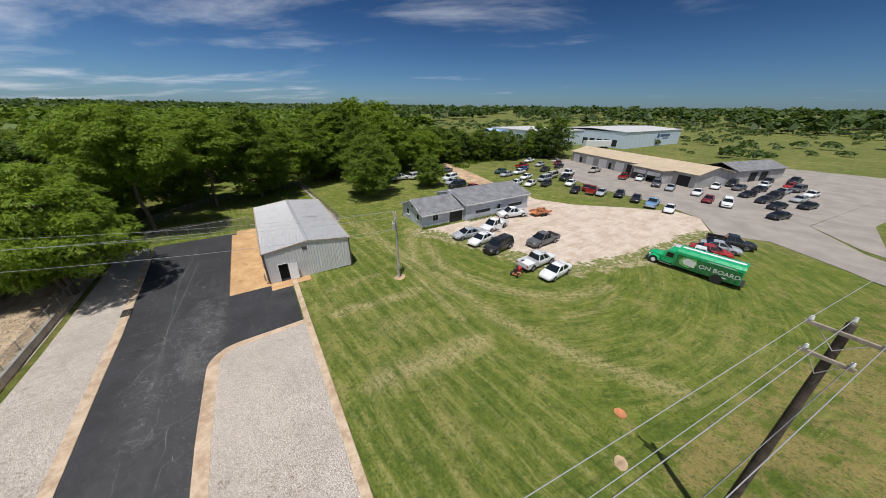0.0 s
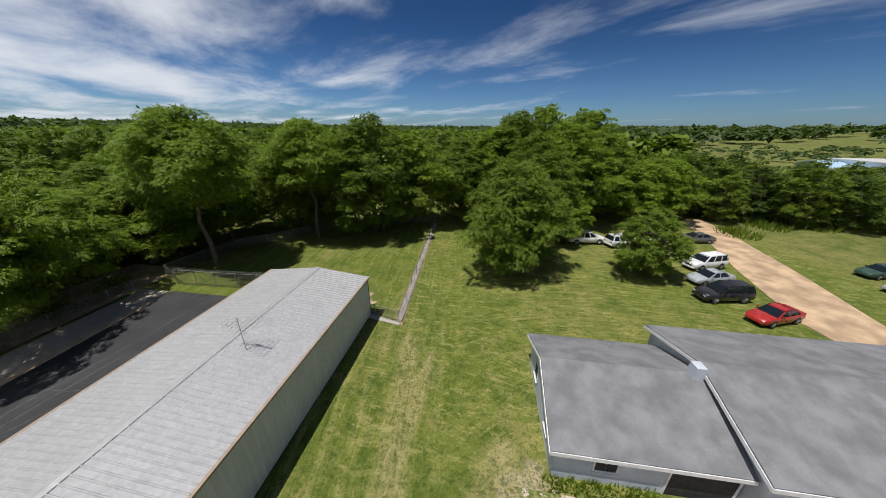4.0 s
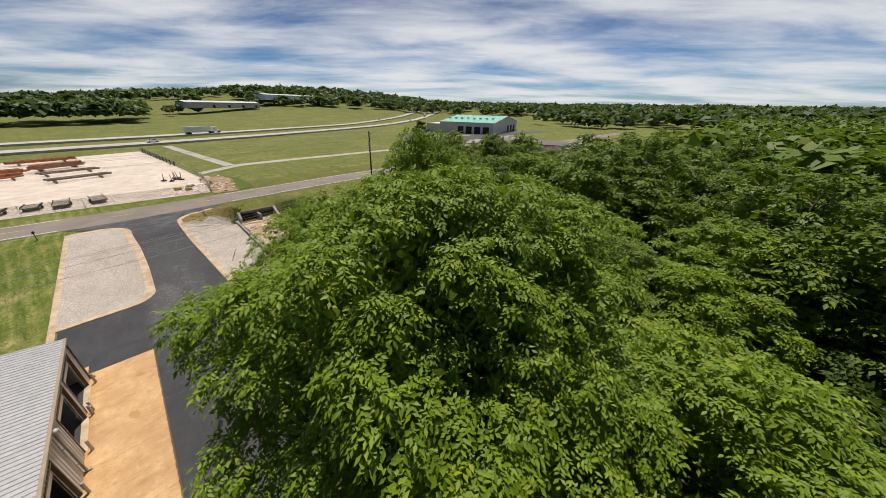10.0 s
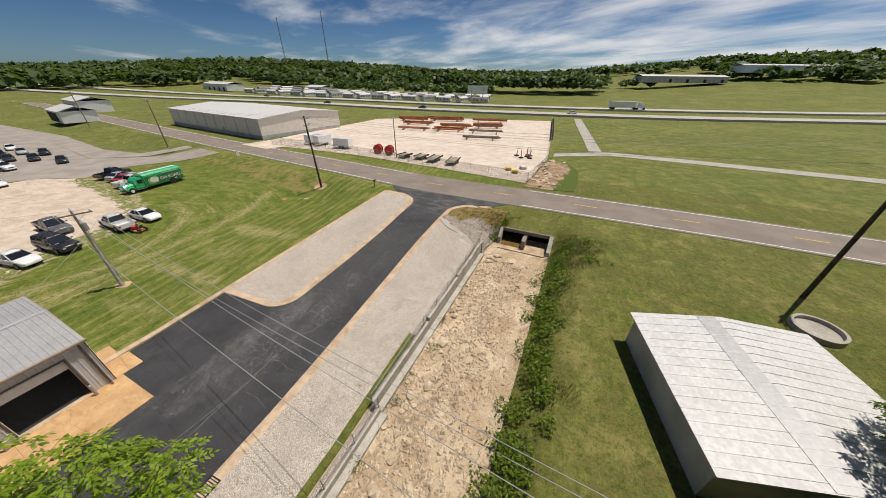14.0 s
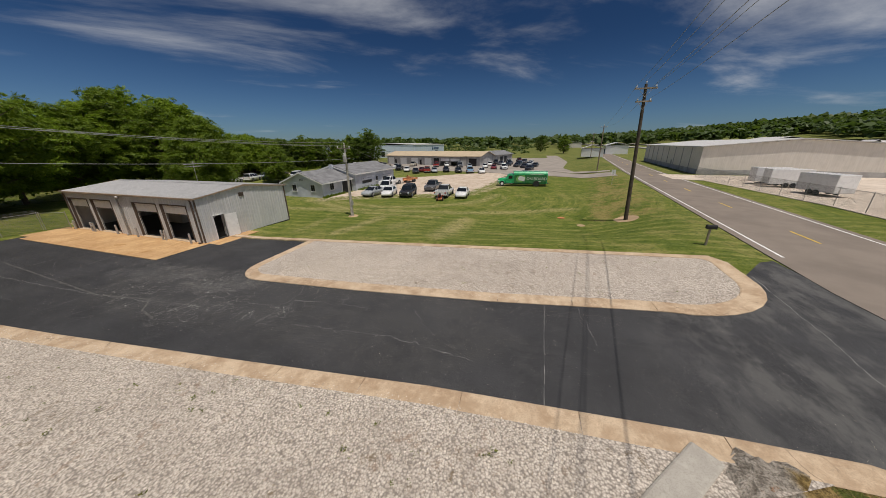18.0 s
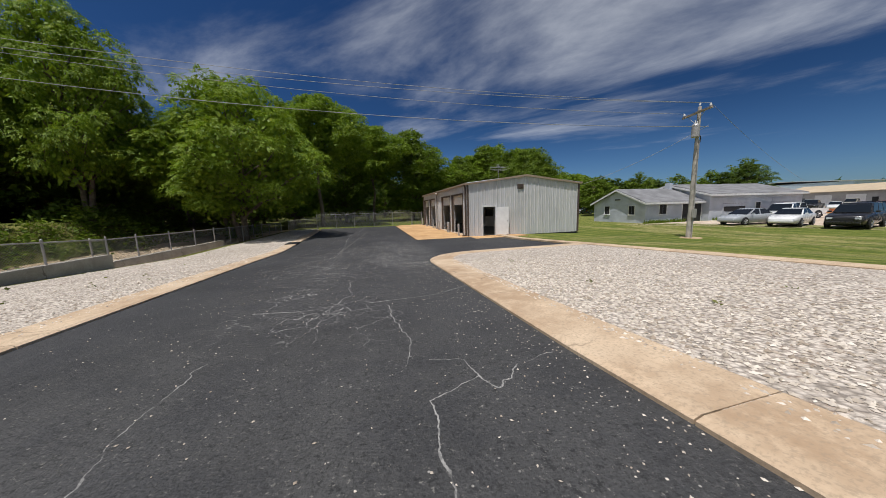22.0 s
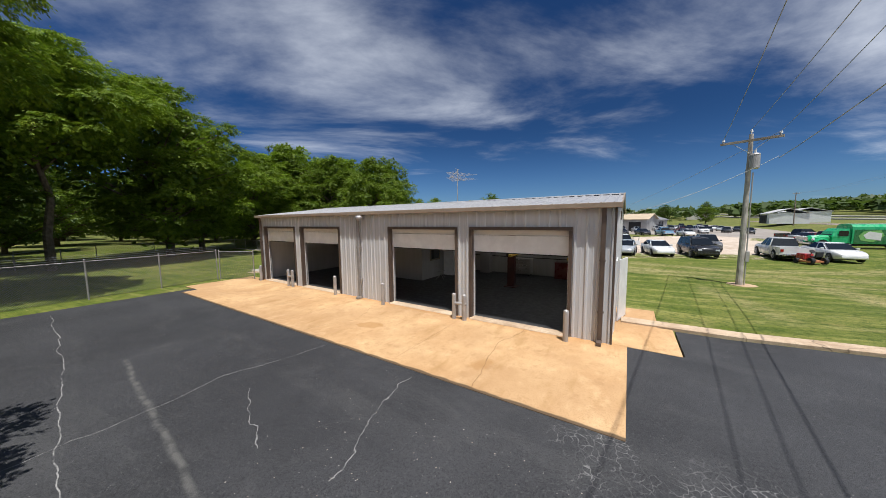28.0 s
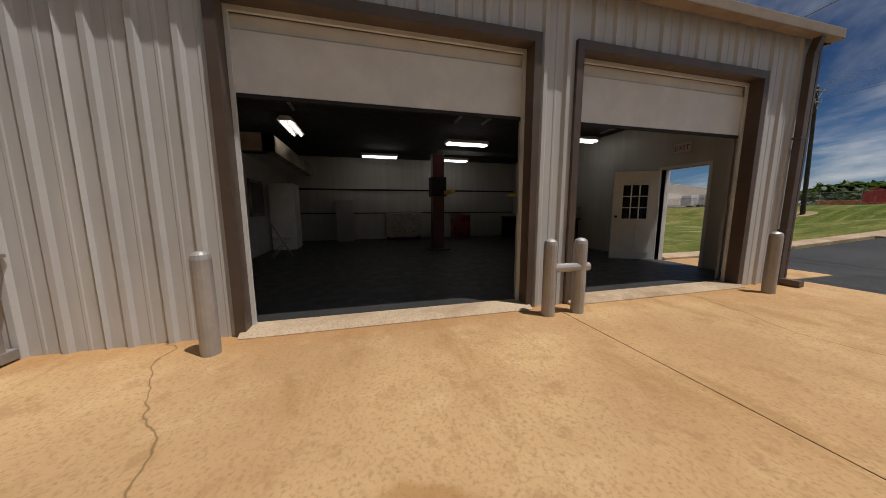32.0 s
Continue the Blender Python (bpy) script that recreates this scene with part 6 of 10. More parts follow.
plant(ROUND, 20.0, 67.0, 0.94, 0, "broad round-crowned deciduous tree on the mown lawn", "lawn_tree", "", 1.06)
plant(SMALL, 35.6, 67.5, 1.0, 40, "small bushy green tree beside parked cars", "lawn_tree")
for k, (kind, x, y, s, rz) in enumerate(((2, -14.5, 75.5, 1.0, 30), (2, -1.5, 76.0, 1.2, 200), (0, 3.2, 82.0, 1.0, 300), (2, 11.5, 86.5, 1.0, 35), (0, 16.5, 91.0, 1.05, 80), (2, 21.5, 94.0, 1.3, 190), (0, 27.5, 101.0, 1.34, 270), (0, 36.5, 101.5, 1.3, 110), (2, 23.5, 82.5, 1.06, 66), (0, 30.0, 87.0, 1.12, 140), (2, 36.0, 91.0, 1.06, 310), (1, 42.5, 88.5, 0.95, 20), (1, 28.5, 77.5, 0.6, 250), (1, 49.0, 92.0, 0.95, 95),
                                         (2, -37.8, 42.0, 1.0, 10), (2, -45.0, 28.6, 0.84, 15), (2, -43.5, 36.0, 0.92, 220), (2, -46.5, 42.0, 0.95, 20), (2, -35.0, 49.5, 0.9, 330),
                                         (2, -50.5, 22.0, 0.72, 45), (1, -56.0, 15.5, 0.75, 145), (1, -22.5, 70.0, 1.0, 77))):
    plant(NEAR[kind], x, y, s, rz, "tall leafy walnut tree at the edge of the woods", "woodland_tree", "trees at the wood's edge")

plant(CREEK, -20.6, 45.0, 1.0, 10, "feathery locust tree overhanging the gravel verge", "creekside_tree", "", 1.14)
plant(CREEK, -31.2, 44.4, 0.76, 200, "leafy locust tree over the creek bank", "creekside_tree", "", 1.3)
plant(CREEK, -24.0, 50.6, 0.82, 80, "bright leafy locust tree over the creek bank", "creekside_tree", "", 1.04)
plant(CREEK, -29.0, 53.5, 0.9, 120, "leafy locust tree in the woods", "woodland_tree", "trees at the wood's edge", 0.86)
plant(CREEK, -25.5, 60.5, 0.95, 250, "leafy locust tree in the woods", "woodland_tree", "trees at the wood's edge", 0.88)
plant(BIG, -16.6, 61.0, 0.86, 60, "great spreading walnut tree behind the chain-link fence", "woodland_tree", "trees at the wood's edge", 1.03)
plant(BIG, -9.3, 72.0, 0.84, 200, "great spreading walnut tree on the back lawn", "woodland_tree", "trees at the wood's edge", 0.98)

rng = random.Random(5)
grove = []


def wooded(x, y):
    if (-31 < x and y < 50) or (-44 < x and y < 46):
        return False
    if x < -24 and y > 33 and not (x < -62 and y < 45):
        return True
    if y > 66 and x < 8:
        return y > 66 + max(0, (x + 6)) * 1.1
    return y > 90 - 0.06 * (x - 8) and x < 62 and y > 84


planted = [(23.5, 82.5), (30, 87), (36, 91), (36.5, 101.5), (42.5, 88.5), (49, 92), (11.5, 86.5), (16.5, 91), (21.5, 94), (27.5, 101), (-20.8, 44.6), (-16, 61), (-8.8, 72.2), (-14.5, 75.5), (-1.5, 75.5), (3.2, 82), (-31.2, 44.4), (-37.8, 42), (-45, 28.6), (-43.5, 36), (-46.5, 42), (-24, 50.6), (-29, 53.5), (-25.5, 60.5), (-35, 49.5), (-22.5, 70)]
for goal, gap, (x0, x1, y0, y1) in ((34, 5.2, (-62, -31, 37, 84)), (104, 6.0, (-95, 64, 33, 150))):
    tries = 0
    while len(grove) < goal and tries < 9000:
        tries += 1
        x, y = rng.uniform(x0, x1), rng.uniform(y0, y1)
        if wooded(x, y) and all((x - a) ** 2 + (y - b) ** 2 > gap * gap for a, b in planted):
            planted.append((x, y))
            grove.append((x, y))
for x, y in grove:
    tall = 1.3 if (y > 96 and 20 < x < 42) else 1.0
    near = x > -41 and y < 72 and x < -20
    plant(NEAR[rng.randrange(3)] if near else MID[rng.randrange(4)], x, y, rng.uniform(0.88, 1.04), rng.uniform(0, 360), "tall green deciduous tree in the woods", "woodland_tree", "trees of the woods", rng.uniform(0.86, 1.0) * (0.9 if near else 1.0) * tall)

# ---- walls, fences and the creek ----
wall = thing("retaining_wall", "grey poured concrete retaining wall above the creek", "wall", kind="structure")
WY = [9.3, 12.0, 16.3, 22.5, 30.0, 40.0]
for k, (a, b) in enumerate(zip(WY, WY[1:])):
    x0 = WALL_X - 0.02 - (0.45 if b > 30 else 0.0)
    top = max(lot_z(a), lot_z(b)) + 0.17 + (0.03 * k if k < 3 else 0)
    sec = part("wall_section", B(((x0 - 0.3, a, -1.2), (x0, b - 0.012, top)), bevel=0.015), M["oldwall"], wall)
    part("footing", B(((x0 - 0.75, a, -1.2), (x0 - 0.3, b - 0.012, 0.02 - 0.03 * k)), bevel=0.02), M["oldwall"], sec)
wing = thing("block_wingwall", "short stepped wing wall of dark concrete blocks", "wall", kind="structure")
for k in range(5):
    for j in range(2):
        part("block", B(((-20.25 + 0.02 * k, 8.45 + j * 0.42, -0.5 + k * 0.36), (-19.75, 8.85 + j * 0.42, -0.15 + k * 0.36)), bevel=0.02), M["walk"], wing)

n = Nodes("chain_link_mesh")
uvw = n.xyz((1, 1, 1))
sx, sy, sz = n.split()
u = n.math("ADD", n.math("ADD", sx, sy), sz)
v = n.math("SUBTRACT", n.math("ADD", sx, sy), sz)
wires = n.math("MAXIMUM", n.ramp(n.math("ABSOLUTE", n.math("SUBTRACT", n.math("FRACT", n.math("MULTIPLY", u, 13.0)), 0.5)), 0.39, 0.44), n.ramp(n.math("ABSOLUTE", n.math("SUBTRACT", n.math("FRACT", n.math("MULTIPLY", v, 13.0)), 0.5)), 0.39, 0.44))
M["link"] = n.done((0.22, 0.22, 0.22), 0.5, 0.6, Alpha=wires)


def chain_fence(name, path, h, label, spacing=3.0, barbed=False, rail=True, lean=0.0, mat="dull_pipe", group=""):
    """Posts, a top rail and wire mesh along a line over the land."""
    f = thing(name, label, "fence", group)
    pts = []
    for a, b in zip(path, path[1:]):
        a, b = Vector(a), Vector(b)
        m = max(1, round((b - a).length / spacing))
        pts += [a + (b - a) * (j / m) for j in range(m)]
    pts.append(Vector(path[-1]))
    pts = [Vector((p.x, p.y, (p.z if len(p) > 2 else land(p.x, p.y)))) for p in pts]
    post = mesh_of("post", T(((0, 0, -0.3), (0, 0, h + 0.08), 0.032), ((0, 0, h + 0.08), (0, 0, h + 0.12), 0.042, 0.01)), M[mat])
    for p in pts:
        part("post", post, None, f, at=p)
    for a, b in zip(pts, pts[1:]):
        if rail:
            part("rail", T((a + Vector((0, 0, h)), b + Vector((0, 0, h)), 0.022), seg=6), M[mat], f)
        bm = bmesh.new()
        bm.faces.new([bm.verts.new(q) for q in (a + Vector((0, 0, 0.04)), b + Vector((0, 0, 0.04)), b + Vector((0, 0, h)), a + Vector((0, 0, h)))])
        part("wire_mesh", bm, M["link"], f)
        if barbed:
            part("barbed_wire", T(*[(a + Vector((0, 0, h + 0.1 + 0.09 * k)), b + Vector((0, 0, h + 0.1 + 0.09 * k)), 0.006) for k in range(3)], seg=4), M["cable"], f)
    return f


chain_fence("chain_fence", [(-16.6, 56.0), (-12.0, 56.1), (-7.0, 56.3), (-4.4, 56.5)], 1.75, "galvanised chain-link fence beside the asphalt yard", 2.3, True)
gate = chain_fence("fence_gate", [(-4.3, 56.4), (-3.3, 54.4)], 1.7, "chain-link gate at the garage corner", 2.2)
def bare_strip(path, width):
    left = [(x - width / 2, y) for x, y in path]
    return left + [(x + width / 2, y) for x, y in path[::-1]]


drape("fence_strip", bare_strip([(9.0, 53.0), (8.6, 59), (8.2, 66), (7.75, 75), (7.3, 83)], 0.75), M["strip"], 0.018, 1.5, "bare brown dirt strip under the lawn fence", "bare patch", skirt=0.05)
chain_fence("chain_fence", [(4.2, 54.3), (9.0, 53.3), (8.2, 66), (7.3, 83)], 1.3, "low chain-link fence along the lawn", 3.0)
chain_fence("chain_fence", [(7.3, 83), (-6, 80), (-18, 66), (-20.5, 58), (-16.6, 56.0)], 1.3, "low chain-link fence under the trees", 4.0)
chain_fence("wall_fence", [(WALL_X - 0.15, 9.5, 1.35), (WALL_X - 0.15, 16.3, 1.02), (WALL_X - 0.15, 30, 0.35)], 0.95, "sagging chain-link fence on the retaining wall", 2.4)
chain_fence("wall_fence", [(WALL_X - 0.65, 30, 0.3), (WALL_X - 0.65, 46, 0.15), (-20.4, 54.5, 0.0)], 0.95, "chain-link fence on the retaining wall", 2.4)
strip = kerb("fence_strip", [(4.2, 54.2), (8.95, 53.2), (8.15, 66), (7.3, 82)], 0.55, 0.03, "walk", "worn concrete mowing strip under the fence")

culvert = thing("culvert", "twin concrete box culvert under the road", "culvert", kind="structure")
CY = 4.3
part("headwall", B(((-27.5, CY - 0.35, 0.98), (-21.05, CY + 0.02, 1.42)), bevel=0.03), M["mossy"], culvert, "dark weathered headwall beam")
part("divider", B(((-24.5, CY - 6.5, -0.5), (-24.05, CY - 0.36, 0.975)), ((-24.5, CY - 0.36, -0.5), (-24.05, CY + 1.75, 0.9)), bevel=0.03), M["mossy"], culvert)
# barrel roof, walls and deep floor are near black for the shade inside
part("roof_slab", B(((-27.45, CY - 6.6, 1.0), (-21.1, CY - 0.36, 1.2))), M["dark"], culvert)
for x in (-27.45, -21.35):
    part("barrel_wall", B(((x, CY - 6.5, -0.5), (x + 0.25, CY - 0.36, 0.995))), M["dark"], culvert)
# added near-black stop where the short barrel ends
part("barrel_stop", B(((-27.45, CY - 6.8, -0.5), (-21.1, CY - 6.55, 1.2))), M["dark"], culvert)
part("barrel_floor", B(((-27.2, CY - 6.5, -0.5), (-21.3, CY - 1.2, -0.24))), M["dark"], culvert)
part("apron_slab", B(((-27.1, CY - 1.19, -0.5), (-21.4, CY + 2.4, -0.24)), bevel=0.02), M["silt"], culvert, "silt-covered concrete apron")
part("puddle", B(((-24.0, CY - 1.1, -0.239), (-21.45, CY + 1.5, -0.225))), M["mud_water"], culvert, "shallow brown water")
for x0, x1, far, top in ((-27.5, -27.1, 2.1, 0.25), (-21.4, -21.05, 1.1, 0.5)):
    part("wingwall", prism(bmesh.new(), [(CY + 0.03, -0.5), (CY + far, -0.5), (CY + far, top), (CY + 0.03, 1.40)], "x", x0, x1), M["oldwall"], culvert)


def rock_mesh(seed, mat="rock"):
    r = random.Random(seed)
    bm = bmesh.new()
    bmesh.ops.create_icosphere(bm, subdivisions=1, radius=1.0)
    for v in bm.verts:
        v.co = Vector((v.co.x * r.uniform(0.7, 1.25), v.co.y * r.uniform(0.6, 1.1), v.co.z * r.uniform(0.4, 0.8)))
    return mesh_of("rock", bm, M[mat])


rocks = [rock_mesh(s) for s in range(6)]
rr = random.Random(9)
for k in range(290):
    y = 8.6 + 40 * rr.random() ** 1.3
    x = WALL_X - 0.55 - abs(rr.gauss(0, 1.5 if k % 4 else 3.6))
    if x < -28.0 or (x > -21 and y < 9.5):
        continue
    s = rr.uniform(0.10, 0.34) * (1.4 if rr.random() < 0.12 else 0.75)
    t = tagged(new("rock", rocks[k % 6]), "broken limestone rock in the creek bed", "rock", "rocks in the creek")
    t.matrix_world = Matrix.LocRotScale((x, y, land(x, y) + s * 0.15), Euler((rr.uniform(-0.3, 0.3), rr.uniform(-0.3, 0.3), rr.uniform(0, 6))), (s, s, s))


def tuft_field(name, label, spots, n, size, mat, height=0.5):
    """Weeds and tall grass as crossed blades round a list of patches: x, y, radius."""
    g = np.random.default_rng(len(spots) + n)
    out = []
    for x, y, r in spots:
        a = g.uniform(0, 2 * np.pi, n)
        q = r * np.sqrt(g.uniform(0, 1, n))
        for i in range(n):
            px, py = x + q[i] * math.cos(a[i]), y + q[i] * math.sin(a[i])
            z = land(px, py)
            h = height * g.uniform(0.4, 1.2)
            d = g.normal(size=2) * 0.35 * h
            w = g.normal(size=2)
            w = w / (np.linalg.norm(w) + 1e-6) * size
            out += [(px - w[0], py - w[1], z - 0.03), (px + w[0], py + w[1], z - 0.03), (px + d[0] + w[0] * 0.3, py + d[1] + w[1] * 0.3, z + h), (px + d[0] - w[0] * 0.3, py + d[1] - w[1] * 0.3, z + h)]
    return tagged(new(name, leaf_mesh(name, np.array(out), mat)), label, "weeds", kind="stuff")


bank = [(-27.9 - abs(rr.gauss(0, 0.8)), 6.5 + 36 * rr.random() ** 1.2, rr.uniform(0.2, 0.6)) for _ in range(46)] + [(-28.1 - abs(rr.gauss(0, 1.6)), rr.uniform(3.2, 9.8), rr.uniform(0.35, 0.95)) for _ in range(30)]

def leafy_field(name, label, spots, n, size, mat, height):
    """Low broad-leaved growth: domed clumps of small leaves turned every way. spots: x, y, radius."""
    g = np.random.default_rng(len(spots) * 7 + n)
    out = []
    for x, y, r in spots:
        tall = height * g.uniform(0.35, 1.25)
        m = int(n * g.uniform(0.5, 1.3) * r * r) + 12
        q, a = r * np.sqrt(g.uniform(0, 1, m)), g.uniform(0, 2 * np.pi, m)
        q = q * (1 + 0.35 * np.sin(3 * a + x) + 0.2 * np.sin(5 * a + y))
        up = g.uniform(0.1, 1.0, m) * np.sqrt(np.clip(1.15 - (q / (1.4 * r)) ** 2, 0.05, 1))
        for i in range(m):
            px, py = x + q[i] * math.cos(a[i]), y + q[i] * math.sin(a[i])
            c = np.array((px, py, land(px, py) + tall * up[i]))
            u, v = g.normal(size=3), g.normal(size=3)
            u[2] *= 0.5
            v[2] *= 0.5
            s = size * g.uniform(0.5, 1.4)
            u, v = u / np.linalg.norm(u) * s, v / np.linalg.norm(v) * s * 0.6
            out += [c - u, c + v, c + u, c - v]
    return tagged(new(name, leaf_mesh(name, np.array(out), mat)), label, "weeds", kind="stuff")


strip = [(-28.6 + rr.gauss(0, 0.6), 8.0 + 34 * k / 140 + rr.uniform(-0.3, 0.3), rr.uniform(0.45, 0.85)) for k in range(140)]
under = [(rr.uniform(-34, -26.5), rr.uniform(42, 52), rr.uniform(0.7, 1.3)) for _ in range(34)] + [(rr.uniform(-24, -21.6), rr.uniform(47, 56), rr.uniform(0.5, 1.0)) for _ in range(14)]
leafy_field("understory", "dark leafy brush under the creekside trees", under, 150, 0.14, M["leaf2"], 1.5)
leafy_field("bank_strip", "lush green weeds in a strip along the creek bank", strip, 200, 0.10, M["leaf2"], 0.8)
leafy_field("bank_weeds", "tangled green weeds along the creek bank", bank[::2], 420, 0.075, M["leaf2"], 0.42)
leafy_field("bank_brambles", "olive brambles along the creek bank", bank[1::2], 420, 0.07, M["weed_olive"], 0.38)
tuft_field("bank_straw", "dry pale grass among the bank weeds", [(x + rr.uniform(-1.5, 0.5), y + rr.uniform(-1, 1), 0.9) for x, y, _ in bank[::2]], 160, 0.014, M["drygrass"], 0.3)
leafy_field("wall_weeds", "green weeds at the foot of the retaining wall", [(-20.7 + rr.uniform(-0.5, 0.3), y, rr.uniform(0.25, 0.6)) for y in (10.6, 17, 19.5, 21, 24, 27, 29, 33, 36, 39)], 500, 0.055, M["weed_olive"], 0.35)
tuft_field("culvert_weeds", "green weeds round the culvert mouth", [(-20.6, 4.6, 0.9), (-20.9, 3.4, 1.0), (-28.6, 6.2, 0.8)], 420, 0.03, M["leaf2"], 0.4)
tuft_field("dry_bank_grass", "short dry straw-coloured grass by the road", [(-17.0 - 0.8 * k, 2.6 - 0.12 * k + 0.5 * (k % 3), 1.3) for k in range(6)] + [(-19.2, 1.4, 1.2), (-20.5, 2.4, 1.0)], 520, 0.014, M["drygrass"], 0.15)
leafy_field("roadside_weeds", "low green weeds in the dry roadside grass", [(-18.6, 2.6, 0.35), (-19.6, 1.7, 0.5), (-20.6, 2.9, 0.55), (-21.6, 1.6, 0.6), (-19.9, 3.6, 0.35), (-22.8, 1.2, 0.5), (-17.6, 1.9, 0.3), (-20.9, 0.9, 0.45)], 380, 0.06, M["leaf2"], 0.3)

# eroded bank by the culvert, worn ground
drape("eroded_bank", [(-13.0, 5.0)] + arc(-16.2, 3.3, 3.2, 350, 255, 8) + [(-18.3, -0.1), (-20.9, 0.1), (-21.2, 3.9), (-20.5, 5.4), (-19.85, 9.0), (-17.3, 7.7), (-15.0, 6.6)], M["erosion"], 0.05, 0.35, "eroded stony bank with dry grass above the culvert", "bank")
bank_me = bpy.data.objects["eroded_bank"].data
for v in bank_me.vertices:
    inner = sstep(0.0, 1.2, math.hypot(v.co.x + 16.2, v.co.y - 3.3) - 3.2) if v.co.y < 4 else 1.0
    v.co.z += inner * 0.16 * (noise.noise((v.co.x * 1.3, v.co.y * 1.3, 3)) + 0.6 * noise.noise((v.co.x * 3.1, v.co.y * 3.1, 5)))
for k, (x, y, rx, ry, rz) in enumerate(((10.15, 30.2, 0.75, 0.55, 20), (12.9, 1.0, 1.3, 1.0, 0), (12.4, 5.0, 0.45, 0.35, 30))):
    pts = []
    for j in range(14):
        a = 2 * math.pi * j / 14
        q = 1 + 0.25 * noise.noise((x + math.cos(a) * 2, y + math.sin(a) * 2, k))
        px, py = rx * q * math.cos(a), ry * q * math.sin(a)
        c, s = math.cos(radians(rz)), math.sin(radians(rz))
        pts.append((x + px * c - py * s, y + px * s + py * c))
    drape("worn_patch", pts, M["dirt"], 0.02, 0.7, "bare dirt worn round a post foot", "bare patch", skirt=0.1)


def stones(name, label, places, size, mat, seed):
    """Loose angular chips lying on the land, eight faces each."""
    g = np.random.default_rng(seed)
    v, f = [], []
    oct_ = np.array([(1, 0, 0), (0, 1, 0), (-1, 0, 0), (0, -1, 0), (0, 0, 1), (0, 0, -0.4)], float)
    for x, y, lift in places:
        q = oct_ * (g.uniform(0.5, 1.2, size=(6, 1))) * size * g.uniform(0.5, 1.4) * np.array([1, g.uniform(0.5, 1), g.uniform(0.4, 0.8)])
        a = g.uniform(0, 6.28)
        q = q @ np.array([[math.cos(a), math.sin(a), 0], [-math.sin(a), math.cos(a), 0], [0, 0, 1]])
        k = len(v)
        v += [tuple(p) for p in q + np.array([x, y, land(x, y) + lift])]
        for i in range(4):
            j = (i + 1) % 4
            f += [(k + i, k + j, k + 4), (k + j, k + i, k + 5)]
    return tagged(new(name, raw(name, v, f, M[mat])), label, "gravel", kind="stuff")


g = random.Random(21)
isl, ver, chips = [], [], []
while len(isl) < 14000:
    y = g.triangular(3, 26.3, 22)
    x = -7.4 + abs(g.gauss(0, 2.6))
    if x < -0.9 and (y < 24.5 or x > -6) and (y > 6 or x > -5):
        isl.append((x + (0.35 if y < 10 else 0.0), y, 0.075))
while len(ver) < 8000:
    y = g.uniform(8, 40)
    x = -13.45 - 0.052 * max(0, y - 12) - abs(g.gauss(0, 1.7))
    if x > -19.3:
        ver.append((x, y, 0.075))
for _ in range(3200):
    y = g.uniform(2, 40)
    chips.append((g.uniform(-12.6 - 0.03 * y, -7.9 - (0.03 * y if y < 26 else 0)), y, 0.034))
for _ in range(1600):
    y = g.uniform(6, 25)
    chips.append((-7.9 - abs(g.gauss(0, 0.5)), y, 0.034))
stones("island_gravel", "loose white limestone chips of the gravel island", isl, 0.027, "chip", 3)
stones("verge_gravel", "loose white limestone chips of the gravel verge", ver, 0.027, "chip", 4)
rubble = [(-23.4 + g.gauss(0, 1.5), 9.5 + 34 * g.random(), 0.03) for _ in range(2600)]
stones("creek_rubble", "broken limestone rubble strewn over the creek bed", [p for p in rubble if -27.2 < p[0] < -20.4], 0.15, "rock", 8)
tufts = [(g.uniform(-19.0, -14.2), 6 + 16 * g.random() ** 1.3, g.uniform(0.05, 0.13)) for _ in range(75)] + [(g.uniform(-18.8, -15.2), g.uniform(20, 44), g.uniform(0.05, 0.11)) for _ in range(30)] + [(g.uniform(-6.2, -1.4), 1.2 + 22 * g.random() ** 1.6, g.uniform(0.05, 0.12)) for _ in range(45)]
leafy_field("gravel_weeds", "small scattered weeds growing through the gravel", [t for t in tufts if t[1] > 8.6 or t[0] > -6.5], 500, 0.035, M["weed_olive"], 0.14)
stones("stray_gravel", "stray pale gravel chips on the asphalt", chips, 0.0095, "chip", 5)

# washed-out gully where the creek leaves the culvert beyond the road
drape("gully", [(-20.6, -11.8), (-24.0, -11.4), (-28.6, -12.2), (-29.0, -18), (-28.6, -25.5), (-26.4, -31), (-20.8, -30.5), (-21.2, -18)], M["gully"], 0.06, 1.5, "washed-out orange dirt gully with broken concrete", "gully")
gr = random.Random(44)
for k in range(46):
    x, y = gr.gauss(-23.2, 1.2), gr.uniform(-32, -12)
    sz = gr.uniform(0.3, 0.9)
    ck = tagged(new("concrete_chunk", rocks[k % 6]), "broken slab of grey concrete rubble", "rubble", "rubble in the gully")
    ck.matrix_world = Matrix.LocRotScale((x, y, land(x, y) + 0.08), Euler((gr.uniform(-0.4, 0.4), gr.uniform(-0.4, 0.4), gr.uniform(0, 6))), (sz, sz * 0.7, sz * 0.4))

